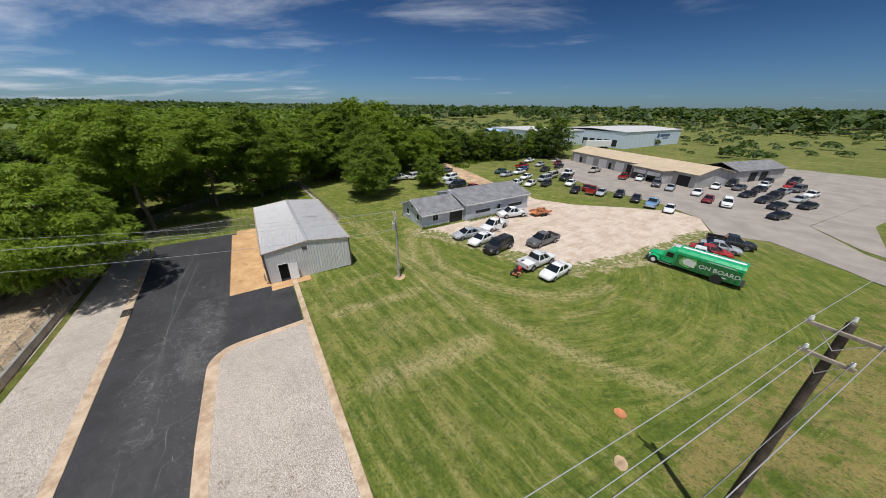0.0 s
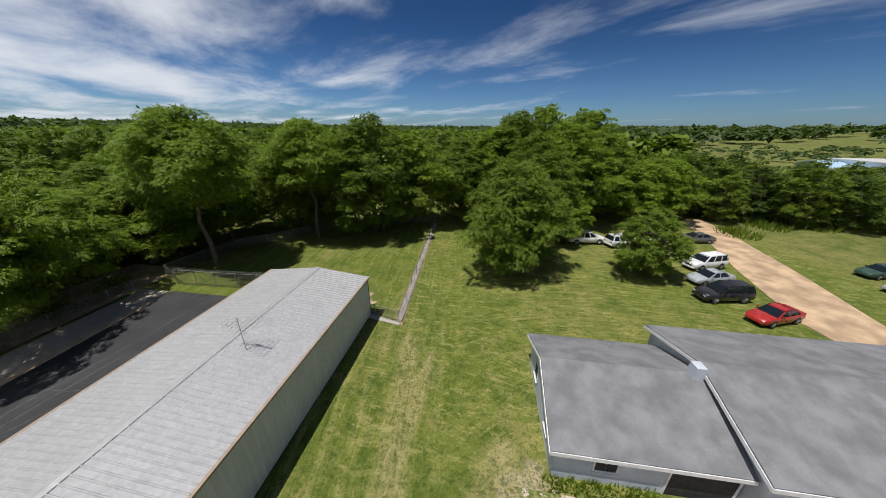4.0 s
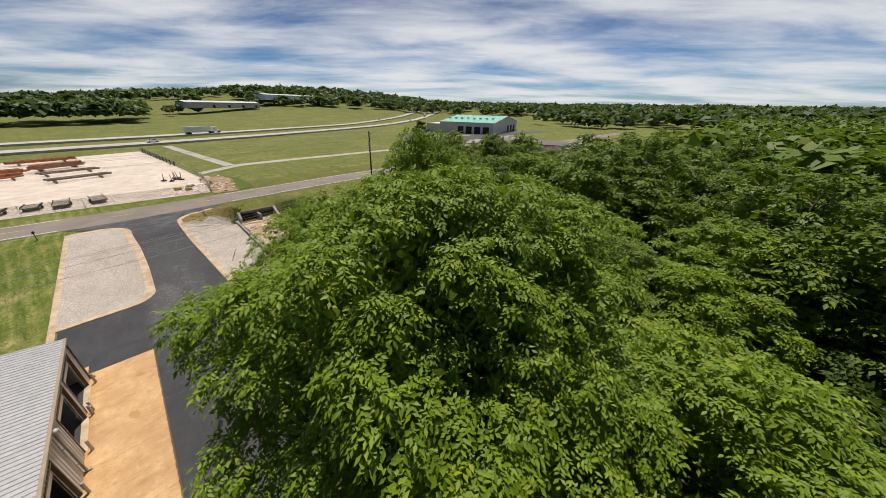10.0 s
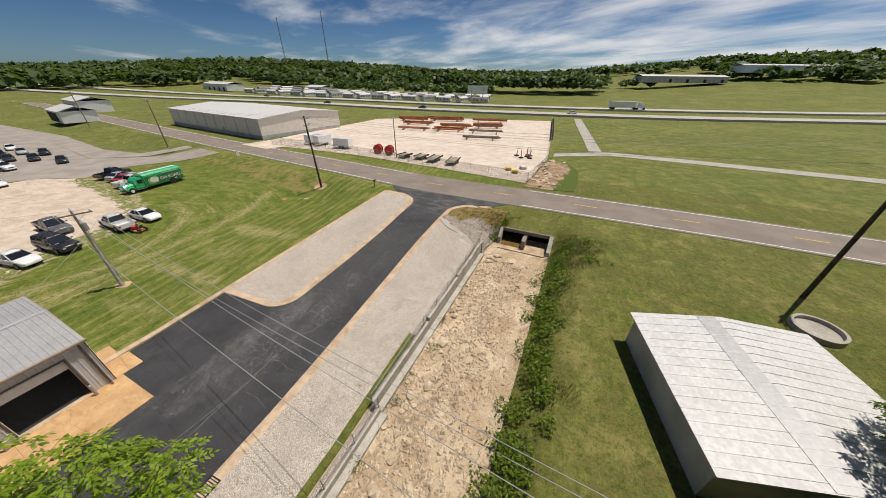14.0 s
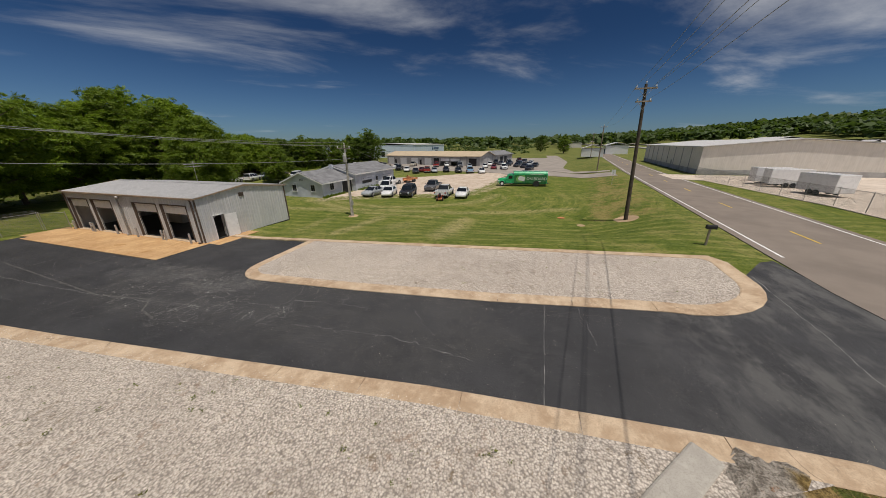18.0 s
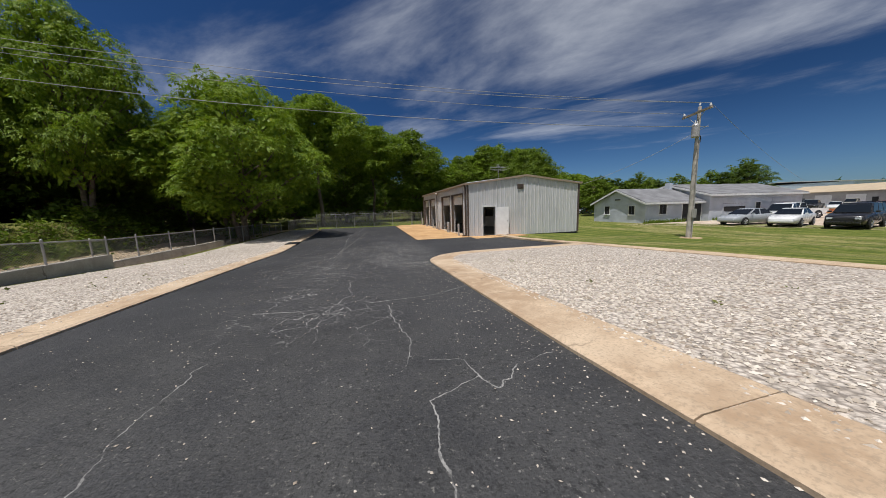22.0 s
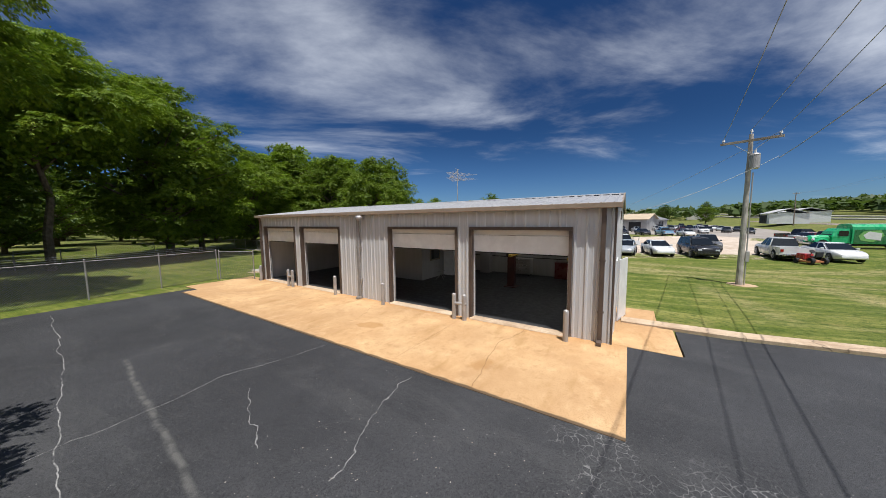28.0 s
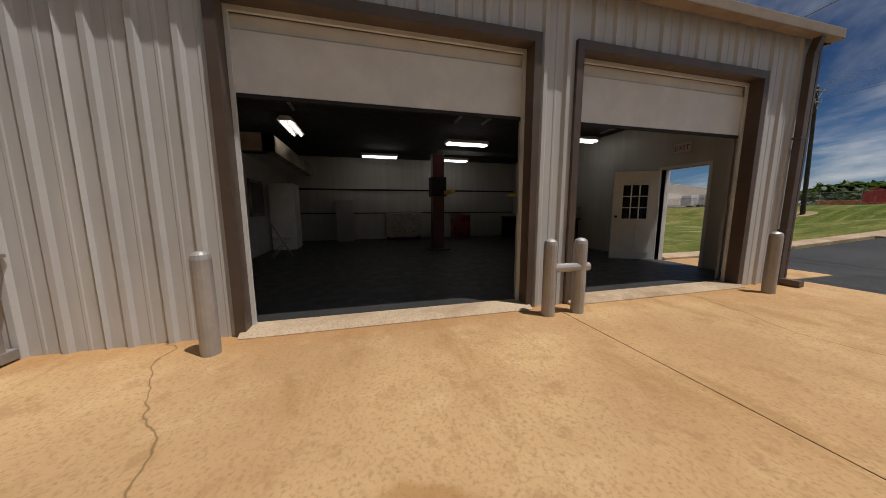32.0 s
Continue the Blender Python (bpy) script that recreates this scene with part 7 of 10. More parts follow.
# slab and scraps behind the garage
back = thing("old_slab", "broken concrete slab with stained boards behind the garage", "slab", kind="structure")
part("slab", B(((-1.7, 54.1, -0.2), (3.3, 58.6, 0.03)), bevel=0.01), M["walk"], back)
for k, (x, y, w, h, rz, m) in enumerate(((0.2, 54.95, 0.75, 1.5, -8, "rustboard"), (1.0, 55.15, 0.75, 1.7, -10, "oldwood"), (1.8, 55.1, 0.8, 1.6, -6, "rustboard"), (2.65, 55.2, 0.8, 1.7, -9, "oldwood"), (1.35, 57.3, 3.1, 1.75, -12, "shingle"), (-0.55, 55.95, 1.15, 1.2, 38, "pinkish"), (3.9, 54.6, 1.2, 1.4, 10, "walk"))):
    part("board", B(((-w / 2, -h / 2, 0), (w / 2, h / 2, 0.025))), M[m], back, at=pose(x, y, 0.035 + 0.004 * k, 0, 0, rz))
drape("bare_ground", [(-2.4, 54.2), (5.6, 54.3), (6.0, 57.0), (4.2, 59.6), (0.6, 60.0), (-2.2, 59.2)], M["scuffed"], 0.012, 0.8, "bare dirt round the old slab", "bare patch")
bin_ = thing("trash_can", "dark plastic trash can by the back corner", "trash can", at=(-1.9, 55.7, 0.05))
part("can", loft(bmesh.new(), [[(r * math.cos(k * math.pi / 8), r * math.sin(k * math.pi / 8), z) for k in range(16)] for r, z in ((0.22, 0), (0.28, 0.75), (0.3, 0.78))]), M["black"], bin_)
part("lid", loft(bmesh.new(), [[(r * math.cos(k * math.pi / 8), r * math.sin(k * math.pi / 8), z) for k in range(16)] for r, z in ((0.31, 0.785), (0.31, 0.81), (0.1, 0.86))]), M["black"], bin_)

# drains, manholes
for x, y, r in ((15.4, 6.7, 0.38),):
    solid("manhole_cover", T(((x, y, land(x, y)), (x, y, land(x, y) + 0.05), r), seg=24), M["rust"], "round iron manhole cover in the lawn", "manhole", kind="")
dr = thing("storm_drain", "dark iron drain grate in the kerb", "drain", at=(-14.95, 37.1, 0.07), rz=3)
part("grate_frame", B(((-0.36, -0.62, 0.0), (0.36, -0.56, 0.05)), ((-0.36, 0.56, 0.0), (0.36, 0.62, 0.05)), ((-0.36, -0.56, 0), (-0.3, 0.56, 0.05)), ((0.3, -0.56, 0), (0.36, 0.56, 0.05))), M["dark"], dr)
for k in range(9):
    part("grate_bar", B(((-0.3, -0.5 + k * 0.12, 0.01), (0.3, -0.46 + k * 0.12, 0.045))), M["dark"], dr)
# near-black plate under the bars stands for the unlit pit
part("dark_pit_plate", B(((-0.3, -0.56, 0.001), (0.3, 0.56, 0.008))), M["dark"], dr)

# ---- poles and wires ----
WIRES = []


def catenary(p, q, sag, n=14):
    p, q = Vector(p), Vector(q)
    return [p.lerp(q, k / n) - Vector((0, 0, 4 * sag * (k / n) * (1 - k / n))) for k in range(n + 1)]


def wire(name, p, q, sag, r=0.012, label="overhead power line between wooden poles", mat="cable"):
    cu = bpy.data.curves.new(name, "CURVE")
    cu.dimensions, cu.bevel_depth, cu.bevel_resolution = "3D", r, 1
    pts = catenary(p, q, sag)
    sp = cu.splines.new("POLY")
    sp.points.add(len(pts) - 1)
    for a, b in zip(sp.points, pts):
        a.co = (*b, 1)
    cu.materials.append(M[mat])
    return tagged(new(name, cu), label, "cable", "overhead wires")


def util_pole(x, y, top, arms, lean=(0, 0), r=0.16, label="weathered wooden utility pole", z=None, wood="wood"):
    z0 = land(x, y) if z is None else z
    p = thing("utility_pole", label, "utility pole", "utility poles", at=(x, y, z0))
    h = top - z0
    bm = bmesh.new()
    rings = []
    for k in range(7):
        u = k / 6
        rings.append([(lean[0] * u + r * (1 - 0.4 * u) * math.cos(j * math.pi / 6), lean[1] * u + r * (1 - 0.4 * u) * math.sin(j * math.pi / 6), -0.5 + (h + 0.5) * u) for j in range(12)])
    part("shaft", loft(bm, rings), M[wood], p, smooth=False)
    ends = []
    for az, dz, half in arms:
        c, s = math.cos(radians(az)), math.sin(radians(az))
        cx, cy, cz = lean[0], lean[1], h - dz
        arm = part("crossarm", B(((-half, -0.05, -0.06), (half, 0.05, 0.06)), bevel=0.01), M["oldwood"], p, at=pose(cx, cy, cz, 0, 0, az) @ pose(0, 0.16, 0))
        part("brace", T(((-half * 0.6, 0.02, -0.05), (0, 0.02, -0.65), 0.015), ((half * 0.6, 0.02, -0.05), (0, 0.02, -0.65), 0.015), seg=6), M["post"], arm)
        for e in (-half + 0.12, half - 0.12):
            part("insulator", T(((e, 0, 0.06), (e, 0, 0.14), 0.03), ((e, 0, 0.12), (e, 0, 0.24), 0.065, 0.045), seg=10), M["white_trim"], arm)
            ends.append(Vector((x + cx + c * e - s * 0.16, y + cy + s * e + c * 0.16, z0 + cz + 0.24)))
    part("pin_insulator", T(((lean[0], lean[1], h), (lean[0], lean[1], h + 0.12), 0.02), ((lean[0], lean[1], h + 0.1), (lean[0], lean[1], h + 0.24), 0.06, 0.04), seg=10), M["white_trim"], p)
    ends.append(Vector((x + lean[0], y + lean[1], z0 + h + 0.24)))
    return p, ends


P1, e1 = util_pole(10.05, 30.3, 7.75, [(72, 0.35, 1.15)], (0.05, 0.0), 0.15, "weathered grey wooden pole with a transformer", wood="grey_pole")
tr = part("transformer", loft(bmesh.new(), [[(-0.3 + r * math.cos(k * math.pi / 8), -0.12 + r * math.sin(k * math.pi / 8), z) for k in range(16)] for r, z in ((0.15, 6.15), (0.2, 6.2), (0.2, 6.85), (0.21, 6.86), (0.17, 6.93), (0.05, 6.96))]), M["post"], P1, "grey can transformer")
part("bushing", T(((-0.38, -0.12, 6.93), (-0.38, -0.12, 7.15), 0.035, 0.02), ((-0.22, -0.12, 6.93), (-0.22, -0.12, 7.12), 0.035, 0.02)), M["white_trim"], tr)
part("bracket", B(((-0.14, -0.16, 6.3), (0.0, -0.08, 6.38)), ((-0.14, -0.16, 6.65), (0.0, -0.08, 6.73))), M["post"], tr)
part("cable_coil", T(*[((0.2 + 0.16 * math.cos(a * 0.8), 0.02, 6.1 + 0.25 * math.sin(a * 0.8)), (0.2 + 0.16 * math.cos(a * 0.8 + 0.8), 0.02, 6.1 + 0.25 * math.sin(a * 0.8 + 0.8)), 0.025) for a in range(8)]), M["black"], P1)
part("meter_box", B(((-0.08, -0.3, 1.3), (0.12, -0.14, 1.85)), bevel=0.01), M["post"], P1)
part("conduit", T(((0.0, -0.2, 0), (0.0, -0.17, 6.0), 0.03)), M["post"], P1)
P2, e2 = util_pole(12.5, 1.1, 12.3, [(92, 0.35, 0.85), (92, 1.35, 0.6)], (0.15, 0.5), 0.19, "tall dark wooden utility pole by the road", wood="dark_pole")
P3, e3 = util_pole(-48.2, 7.4, 14.6, [(85, 0.4, 0.85), (85, 1.4, 0.6)], (0.9, 2.0), 0.19, "tall leaning utility pole with a transformer by the road", z=1.9, wood="dark_pole")
part("transformer", T(((0.85, 1.75, 9.6), (0.85, 1.75, 10.5), 0.24), seg=14), M["post"], P3, "grey can transformer")
P4, e4 = util_pole(75.0, -6.0, 12.0, [(90, 0.35, 0.85)], (0, 0), 0.18, "tall wooden utility pole by the road")
P5, e5 = util_pole(140.0, -13.0, 12.0, [(90, 0.35, 0.85)], (0.5, 0), 0.18, "tall wooden utility pole by the road")
P6, e6 = util_pole(-31.3, 35.2, 11.0, [(75, 0.3, 1.1), (75, 0.75, 1.1)], (0, 0.2), 0.16, "wooden pole with double crossarms over the creek", z=1.9)
P7, e7 = util_pole(-92, 14, 13.0, [(90, 0.35, 0.85)], (0, 0), 0.18, "wooden utility pole by the road", z=1.8)
P8, e8 = util_pole(-52.0, 39.0, 10.5, [(75, 0.3, 1.1)], (0, 0), 0.16, "wooden pole among the trees", z=1.9)
for a, b in ((e2, e3), (e2, e4), (e4, e5), (e3, e7)):
    for k in range(min(len(a), len(b))):
        if k in (2,) and len(b) < 5:
            continue
        wire("power_line", a[min(k, len(a) - 1)], b[min(k, len(b) - 1)], 0.9, 0.011)
for k in range(3):
    wire("power_line", e1[k], e6[k], 0.7, 0.011)
wire("power_line", e1[0] - Vector((0, 0, 1.3)), e6[2] - Vector((0, 0, 1.2)), 0.8, 0.014)
for k in range(3):
    wire("power_line", e6[k], e8[k], 0.5, 0.011)
wire("power_line", e1[0], (44.0, 41.0, 3.6), 0.5, 0.01)
wire("power_line", e1[0] - Vector((0, 0, 1.2)), (6.1, 36.2, 3.5), 0.3, 0.012)

for x, y, h in ((2.2, -0.75, 1.05),):
    mb = thing("mailbox", "dark rural mailbox on a wooden post", "mailbox", at=(x, y, land(x, y)))
    part("post", B(((-0.05, -0.05, -0.3), (0.05, 0.05, h)), bevel=0.006), M["oldwood"], mb)
    part("box", prism(bmesh.new(), [(-0.1, h), (0.1, h), (0.1, h + 0.16)] + [(0.1 * math.cos(a), h + 0.16 + 0.1 * math.sin(a)) for a in (0.5, 1.0, 1.57, 2.1, 2.6)] + [(-0.1, h + 0.16)], "y", -0.3, 0.22), M["black"], mb)
sg = thing("road_sign", "white speed limit sign seen edge-on and from behind", "sign", at=(40.0, -2.9, land(40, -2.9)))
part("post", T(((0, 0, -0.3), (0, 0, 2.5), 0.03)), M["post"], sg)
part("plate", B(((-0.02, -0.32, 1.7), (0.0, 0.32, 2.5))), M["white_trim"], sg)
part("numeral_bar", B(((0.001, -0.2, 1.85), (0.006, -0.03, 2.1)), ((0.001, 0.03, 1.85), (0.006, 0.2, 2.1)), ((0.001, -0.22, 2.2), (0.006, 0.22, 2.26)), ((0.001, -0.2, 2.32), (0.006, 0.2, 2.38))), M["black"], sg)

ant = thing("tv_antenna", "old aluminium television antenna on the garage roof", "antenna", at=(3.0, 43.9, 4.05))
part("mast", T(((0, 0, -0.2), (0, 0, 2.3), 0.02)), M["post"], ant)
for ang, zz in ((10, 2.0), (10, 1.75)):
    boom = part("boom", T(((-0.9, 0, zz), (0.9, 0, zz), 0.015)), M["post"], ant)
    for k in range(7):
        w = 0.25 + 0.1 * k
        part("element", T(((-0.8 + k * 0.27, -w, zz + 0.02), (-0.8 + k * 0.27, w, zz + 0.02), 0.008), seg=5), M["post"], boom)
for k in range(4):
    part("element", T(((-0.2, 0, 2.08 + k * 0.07), (0.2, 0, 2.08 + k * 0.07), 0.008), seg=5), M["post"], ant)

# ---- buildings ----
def gable_house(bm_roof, x0, x1, y0, y1, eave, ridge, along, ov=0.35, th=0.12):
    """Two roof slopes over a rectangle; along: the axis of the ridge."""
    if along == "x":
        m = (y0 + y1) / 2
        k = (ridge - eave) / (m - y0)
        pts = [(y0 - ov, eave - ov * k), (m, ridge), (y1 + ov, eave - ov * k), (y1 + ov, eave - ov * k + th), (m, ridge + th), (y0 - ov, eave - ov * k + th)]
        prism(bm_roof, pts, "x", x0 - ov, x1 + ov)
    else:
        m = (x0 + x1) / 2
        k = (ridge - eave) / (m - x0)
        pts = [(x0 - ov, eave - ov * k), (m, ridge), (x1 + ov, eave - ov * k), (x1 + ov, eave - ov * k + th), (m, ridge + th), (x0 - ov, eave - ov * k + th)]
        prism(bm_roof, pts, "y", y0 - ov, y1 + ov)
    return bm_roof


def add_window(parent, x, y, z, w, h, rz, bars=1, glass="dark", depth=0.05, trim="white_trim"):
    """A window on a wall: frame, sill, panes. Faces -y at rz = 0; x, y is the middle of its foot."""
    wn_ = part("window", B(((-w / 2 - 0.07, -depth, -0.07), (-w / 2, 0.02, h + 0.07)), ((w / 2, -depth, -0.07), (w / 2 + 0.07, 0.02, h + 0.07)), ((-w / 2, -depth, h), (w / 2, 0.02, h + 0.07)), ((-w / 2, -depth, -0.07), (w / 2, 0.02, 0))), M[trim], parent, at=pose(x, y, z, 0, 0, rz))
    n_ = bars + 1
    for k in range(n_):
        a, b = -w / 2 + w * k / n_ + 0.015, -w / 2 + w * (k + 1) / n_ - 0.015
        part("pane", B(((a, -0.02, 0.01), (b, -0.008, h - 0.01))), M["glass"] if glass == "glass" else M["dark"], wn_)
    part("sill", B(((-w / 2 - 0.1, -depth - 0.06, -0.1), (w / 2 + 0.1, 0.0, -0.07))), M[trim], wn_)
    return wn_


HZ = -0.27
house = thing("block_house", "pale blue-grey painted block house with shingle roofs", "house", at=(0, 0, HZ))
W0, W1, WS, WN = 20.0, 28.2, 42.4, 50.2
part("wall", prism(bmesh.new(), [(W0, 0), (W1, 0), (W1, 2.35), (W0, 2.35)], "y", WS, WS + 0.2), M["house"], house)
part("wall", B(((W0, WS + 0.2, 0), (W0 + 0.2, WN - 0.2, 2.35)), ((W0, WN - 0.2, 0), (W1, WN, 2.35))), M["house"], house)
part("gable_wall", prism(bmesh.new(), [(WS, 2.35), (WN, 2.35), ((WS + WN) / 2, 3.85)], "x", W0, W0 + 0.2), M["house"], house)
rf = part("roof", gable_house(bmesh.new(), W0, W1 - 0.35, WS, WN, 2.4, 3.95, "x"), M["shingle"], house, "grey shingle roof")
part("fascia", B(((W0 - 0.38, WS - 0.4, 2.12), (W1 - 0.0, WS - 0.36, 2.34))), M["white_trim"], rf)
part("fascia", prism(bmesh.new(), [(WS - 0.35, 2.1), ((WS + WN) / 2, 3.8), (WN + 0.35, 2.1), (WN + 0.35, 2.3), ((WS + WN) / 2, 4.0), (WS - 0.35, 2.3)], "x", W0 - 0.4, W0 - 0.36), M["white_trim"], rf)
# near-black plate on the wall for the unlit doorway
part("garage_opening", B(((25.2, WS - 0.04, 0.05), (28.0, WS - 0.01, 2.05))), M["dark"], house, "dark open doorway")
part("door_trim", B(((25.1, WS - 0.06, 0.0), (25.2, WS, 2.15)), ((28.0, WS - 0.06, 0), (28.1, WS, 2.15)), ((25.2, WS - 0.06, 2.05), (28.0, WS, 2.15))), M["white_trim"], house)
add_window(house, 22.4, WS, 1.0, 1.0, 1.05, 0, 1)
for y in (44.2, 47.9):
    add_window(house, W0, y, 1.0, 0.8, 1.0, -90, 1)
part("attic_vent", B(((W0 - 0.03, 45.9, 2.7), (W0, 46.7, 2.85))), M["dark"], house)
H0, H1, HS, HN = 28.3, 43.7, 41.7, 51.5
part("wall", B(((H0, HS, 0), (H1, HS + 0.2, 3.05)), ((H0, HS + 0.2, 0), (H0 + 0.2, HN - 0.2, 3.05)), ((H1 - 0.2, HS + 0.2, 0), (H1, HN - 0.2, 3.05)), ((H0, HN - 0.2, 0), (H1, HN, 3.05))), M["house"], house)
for x in (H0, H1 - 0.2):
    part("gable_wall", prism(bmesh.new(), [(HS, 3.05), (HN, 3.05), ((HS + HN) / 2, 4.35)], "x", x, x + 0.2), M["house"], house)
rf = part("roof", gable_house(bmesh.new(), H0, H1, HS, HN, 3.1, 4.45, "x"), M["shingle"], house, "grey shingle roof")
part("fascia", B(((H0 - 0.38, HS - 0.4, 2.85), (H1 + 0.38, HS - 0.36, 3.08))), M["white_trim"], rf)
part("fascia", prism(bmesh.new(), [(HS - 0.35, 2.85), ((HS + HN) / 2, 4.3), (HN + 0.35, 2.85), (HN + 0.35, 3.05), ((HS + HN) / 2, 4.5), (HS - 0.35, 3.05)], "x", H0 - 0.4, H0 - 0.36), M["white_trim"], rf)
for x0, x1 in ((30.3, 34.0), (38.3, 42.2)):
    gd = part("overhead_door", B(((x0, HS - 0.05, 0.05), (x1, HS - 0.01, 2.45))), M["house"], house, "blue-grey overhead door")
    part("panel_line", B(*[((x0, HS - 0.06, 0.5 + 0.48 * k), (x1, HS - 0.05, 0.52 + 0.48 * k)) for k in range(4)]), M["dark"], gd)
    part("dark_window", B(((x0 + 0.15, HS - 0.065, 1.05), (x1 - 0.15, HS - 0.05, 1.6))), M["dark"], gd)
add_window(house, 36.0, HS, 1.1, 0.8, 0.9, 0, 1)
part("chimney", B(((27.4, 45.9, 3.0), (27.9, 46.5, 4.7)), bevel=0.02), M["house"], house)
tuft_field("house_weeds", "weeds against the house wall", [(20 + k * 0.9, 42.0, 0.5) for k in range(6)] + [(29 + k, 41.2, 0.5) for k in range(9)], 60, 0.05, M["leaf2"], 0.4)

# the body shop: a long tan-roofed row
shop = thing("body_shop", "long grey repair shop with a tan metal roof", "workshop", at=(94.0, 31.0, HZ), rz=-13.8)
L_, D_, E_, R_ = 46.0, 13.0, 3.6, 5.2
part("wall", B(((0, 0, 0), (0.2, L_, E_)), ((0.2, 0, 0), (D_, 0.2, E_)), ((D_ - 0.2, 0.2, 0), (D_, L_, E_)), ((0.2, L_ - 0.2, 0), (D_ - 0.2, L_, E_))), M["grey_wall"], shop)
for y in (0.0, L_ - 0.2):
    part("gable_wall", prism(bmesh.new(), [(0, E_), (D_, E_), (D_ / 2, R_)], "y", y, y + 0.2), M["grey_wall"], shop)
part("roof", gable_house(bmesh.new(), 0, D_, 0, L_, E_ + 0.05, R_ + 0.05, "y", 0.6), M["tan_roof"], shop, "tan ribbed metal roof")
part("bay", B(((-4.5, 6.0, 0), (-4.3, 6.3, E_)), ((-4.5, 10.3, 0), (-4.3, 10.7, E_)), ((-4.5, 15.2, 0), (-4.3, 15.5, E_)), ((-4.5, 6.0, 2.9), (-4.3, 15.5, E_)), ((-4.3, 6.0, 0), (0, 6.2, E_)), ((-4.3, 15.3, 0), (0, 15.5, E_))), M["grey_wall"], shop, "projecting bay with two open doors")
part("bay_roof", B(((-5.0, 5.6, E_), (0.1, 15.9, E_ + 0.12))), M["tan_roof"], shop)
for y in (6.4, 10.8):
    part("overhead_door", B(((-4.52, y, 1.9), (-4.47, y + 3.9, 2.9))), M["door_white"], shop, "half-raised white door")
    # near-black floor plate paints the shade inside the bay
    part("open_bay", B(((-4.2, y, 0.02), (-0.1, y + 3.9, 0.05))), M["dark"], shop)
# entries flagged dark are near-black plates for unlit openings
for y, w, dark in ((1.5, 3.2, 1), (17.5, 3.4, 1), (22.0, 3.4, 0), (27.0, 1.0, 1), (29.0, 3.4, 0), (35.0, 3.4, 0), (40.5, 1.0, 1), (42.0, 3.0, 0)):
    part("overhead_door" if not dark else "open_doorway", B(((-0.04, y, 0.05), (-0.01, y + w, 2.8 if w > 2 else 2.1))), M["dark"] if dark else M["door_white"], shop)
annex = thing("grey_annex", "grey gabled metal annex behind the repair shop", "workshop", at=(112, 28, HZ), rz=-13.8)
part("wall", B(((0, 0, 0), (0.2, 9, 3.4)), ((0.2, 0, 0), (22, 0.2, 3.4)), ((21.8, 0.2, 0), (22, 9, 3.4)), ((0.2, 8.8, 0), (21.8, 9, 3.4))), M["grey_wall"], annex)
part("roof", gable_house(bmesh.new(), 0, 22, 0, 9, 3.45, 5.0, "x", 0.5), M["shingle"], annex, "grey metal roof")
# doorways are near-black plates, their inner shade in the colour
for x in (6, 11):
    part("open_doorway", B(((x, -0.04, 0.03), (x + 3.2, -0.01, 2.7))), M["dark"], annex)

# the pale blue plant behind
plant_b = thing("blue_warehouse", "large pale blue metal warehouse with loading docks", "warehouse", at=(161.8, 86.3, -0.5), rz=0)
part("wall", B(((0, 0, 0), (62, 0.3, 8.2)), ((0, 0.3, 0), (0.3, 40, 8.2)), ((61.7, 0.3, 0), (62, 40, 8.2)), ((0.3, 39.7, 0), (61.7, 40, 8.2))), M["blue_wall"], plant_b)
part("roof", gable_house(bmesh.new(), 0, 62, 0, 40, 8.2, 9.2, "x", 0.3, 0.25), M["wh_roof"], plant_b, "pale metal roof")
part("rear_wing", B(((-34, 24, 0), (-0.02, 64, 7.6))), M["blue_wall"], plant_b)
part("rear_roof", B(((-34.3, 23.7, 7.6), (-0.02, 64.3, 8.0))), M["wh_roof"], plant_b)
for k in range(5):
    part("dock_door", B(((-0.06, 4 + k * 4.2, 1.0), (-0.01, 7 + k * 4.2, 4.2))), M["dark"], plant_b)
part("logo_shape", B(((33, -0.08, 4.6), (35.5, -0.02, 6.8)), ((36.5, -0.08, 5.0), (48, -0.02, 6.4)), ((40, -0.08, 3.9), (47, -0.02, 4.4))), M["car_blue"], plant_b, "plain dark sign shapes")
part("wall_rib", B(*[((2 + k * 4.0, -0.05, 0), (2.1 + k * 4.0, -0.003, 8.2)) for k in range(15)]), M["blue_roof"], plant_b)
trl = thing("semi_trailer", "white semi trailer parked at the loading docks", "trailer", at=(144, 96, -0.3), rz=-20)
part("box_body", B(((0, 0, 1.1), (15, 2.5, 4.0)), bevel=0.05), M["white_paint"], trl)
for x in (11.5, 12.8):
    part("wheel", T(((x, -0.02, 0.5), (x, 2.5, 0.5), 0.5), seg=14), M["black"], trl)
back2 = thing("far_shed", "long pale metal building behind the trees", "warehouse", at=(120, 140, -1.0), rz=-19)
part("wall", B(((0, 0, 0), (40, 20, 6.0))), M["wh_wall"], back2)
part("roof", gable_house(bmesh.new(), 0, 40, 0, 20, 6.0, 7.6, "x", 0.4, 0.3), M["blue_roof"], back2)

# beige warehouse beyond the road
wh = thing("beige_warehouse", "long low beige metal warehouse with a pale roof", "warehouse", at=(58.5, -22.6, 1.0), rz=-5.5)
WL, WD = 56.0, 30.0
part("wall", B(((0, -0.3, 0), (WL, 0, 5.6)), ((0, -WD, 0), (0.3, -0.3, 5.6)), ((WL - 0.3, -WD, 0), (WL, -0.3, 5.6)), ((0.3, -WD, 0), (WL - 0.3, -WD + 0.3, 5.6))), M["wh_wall"], wh)
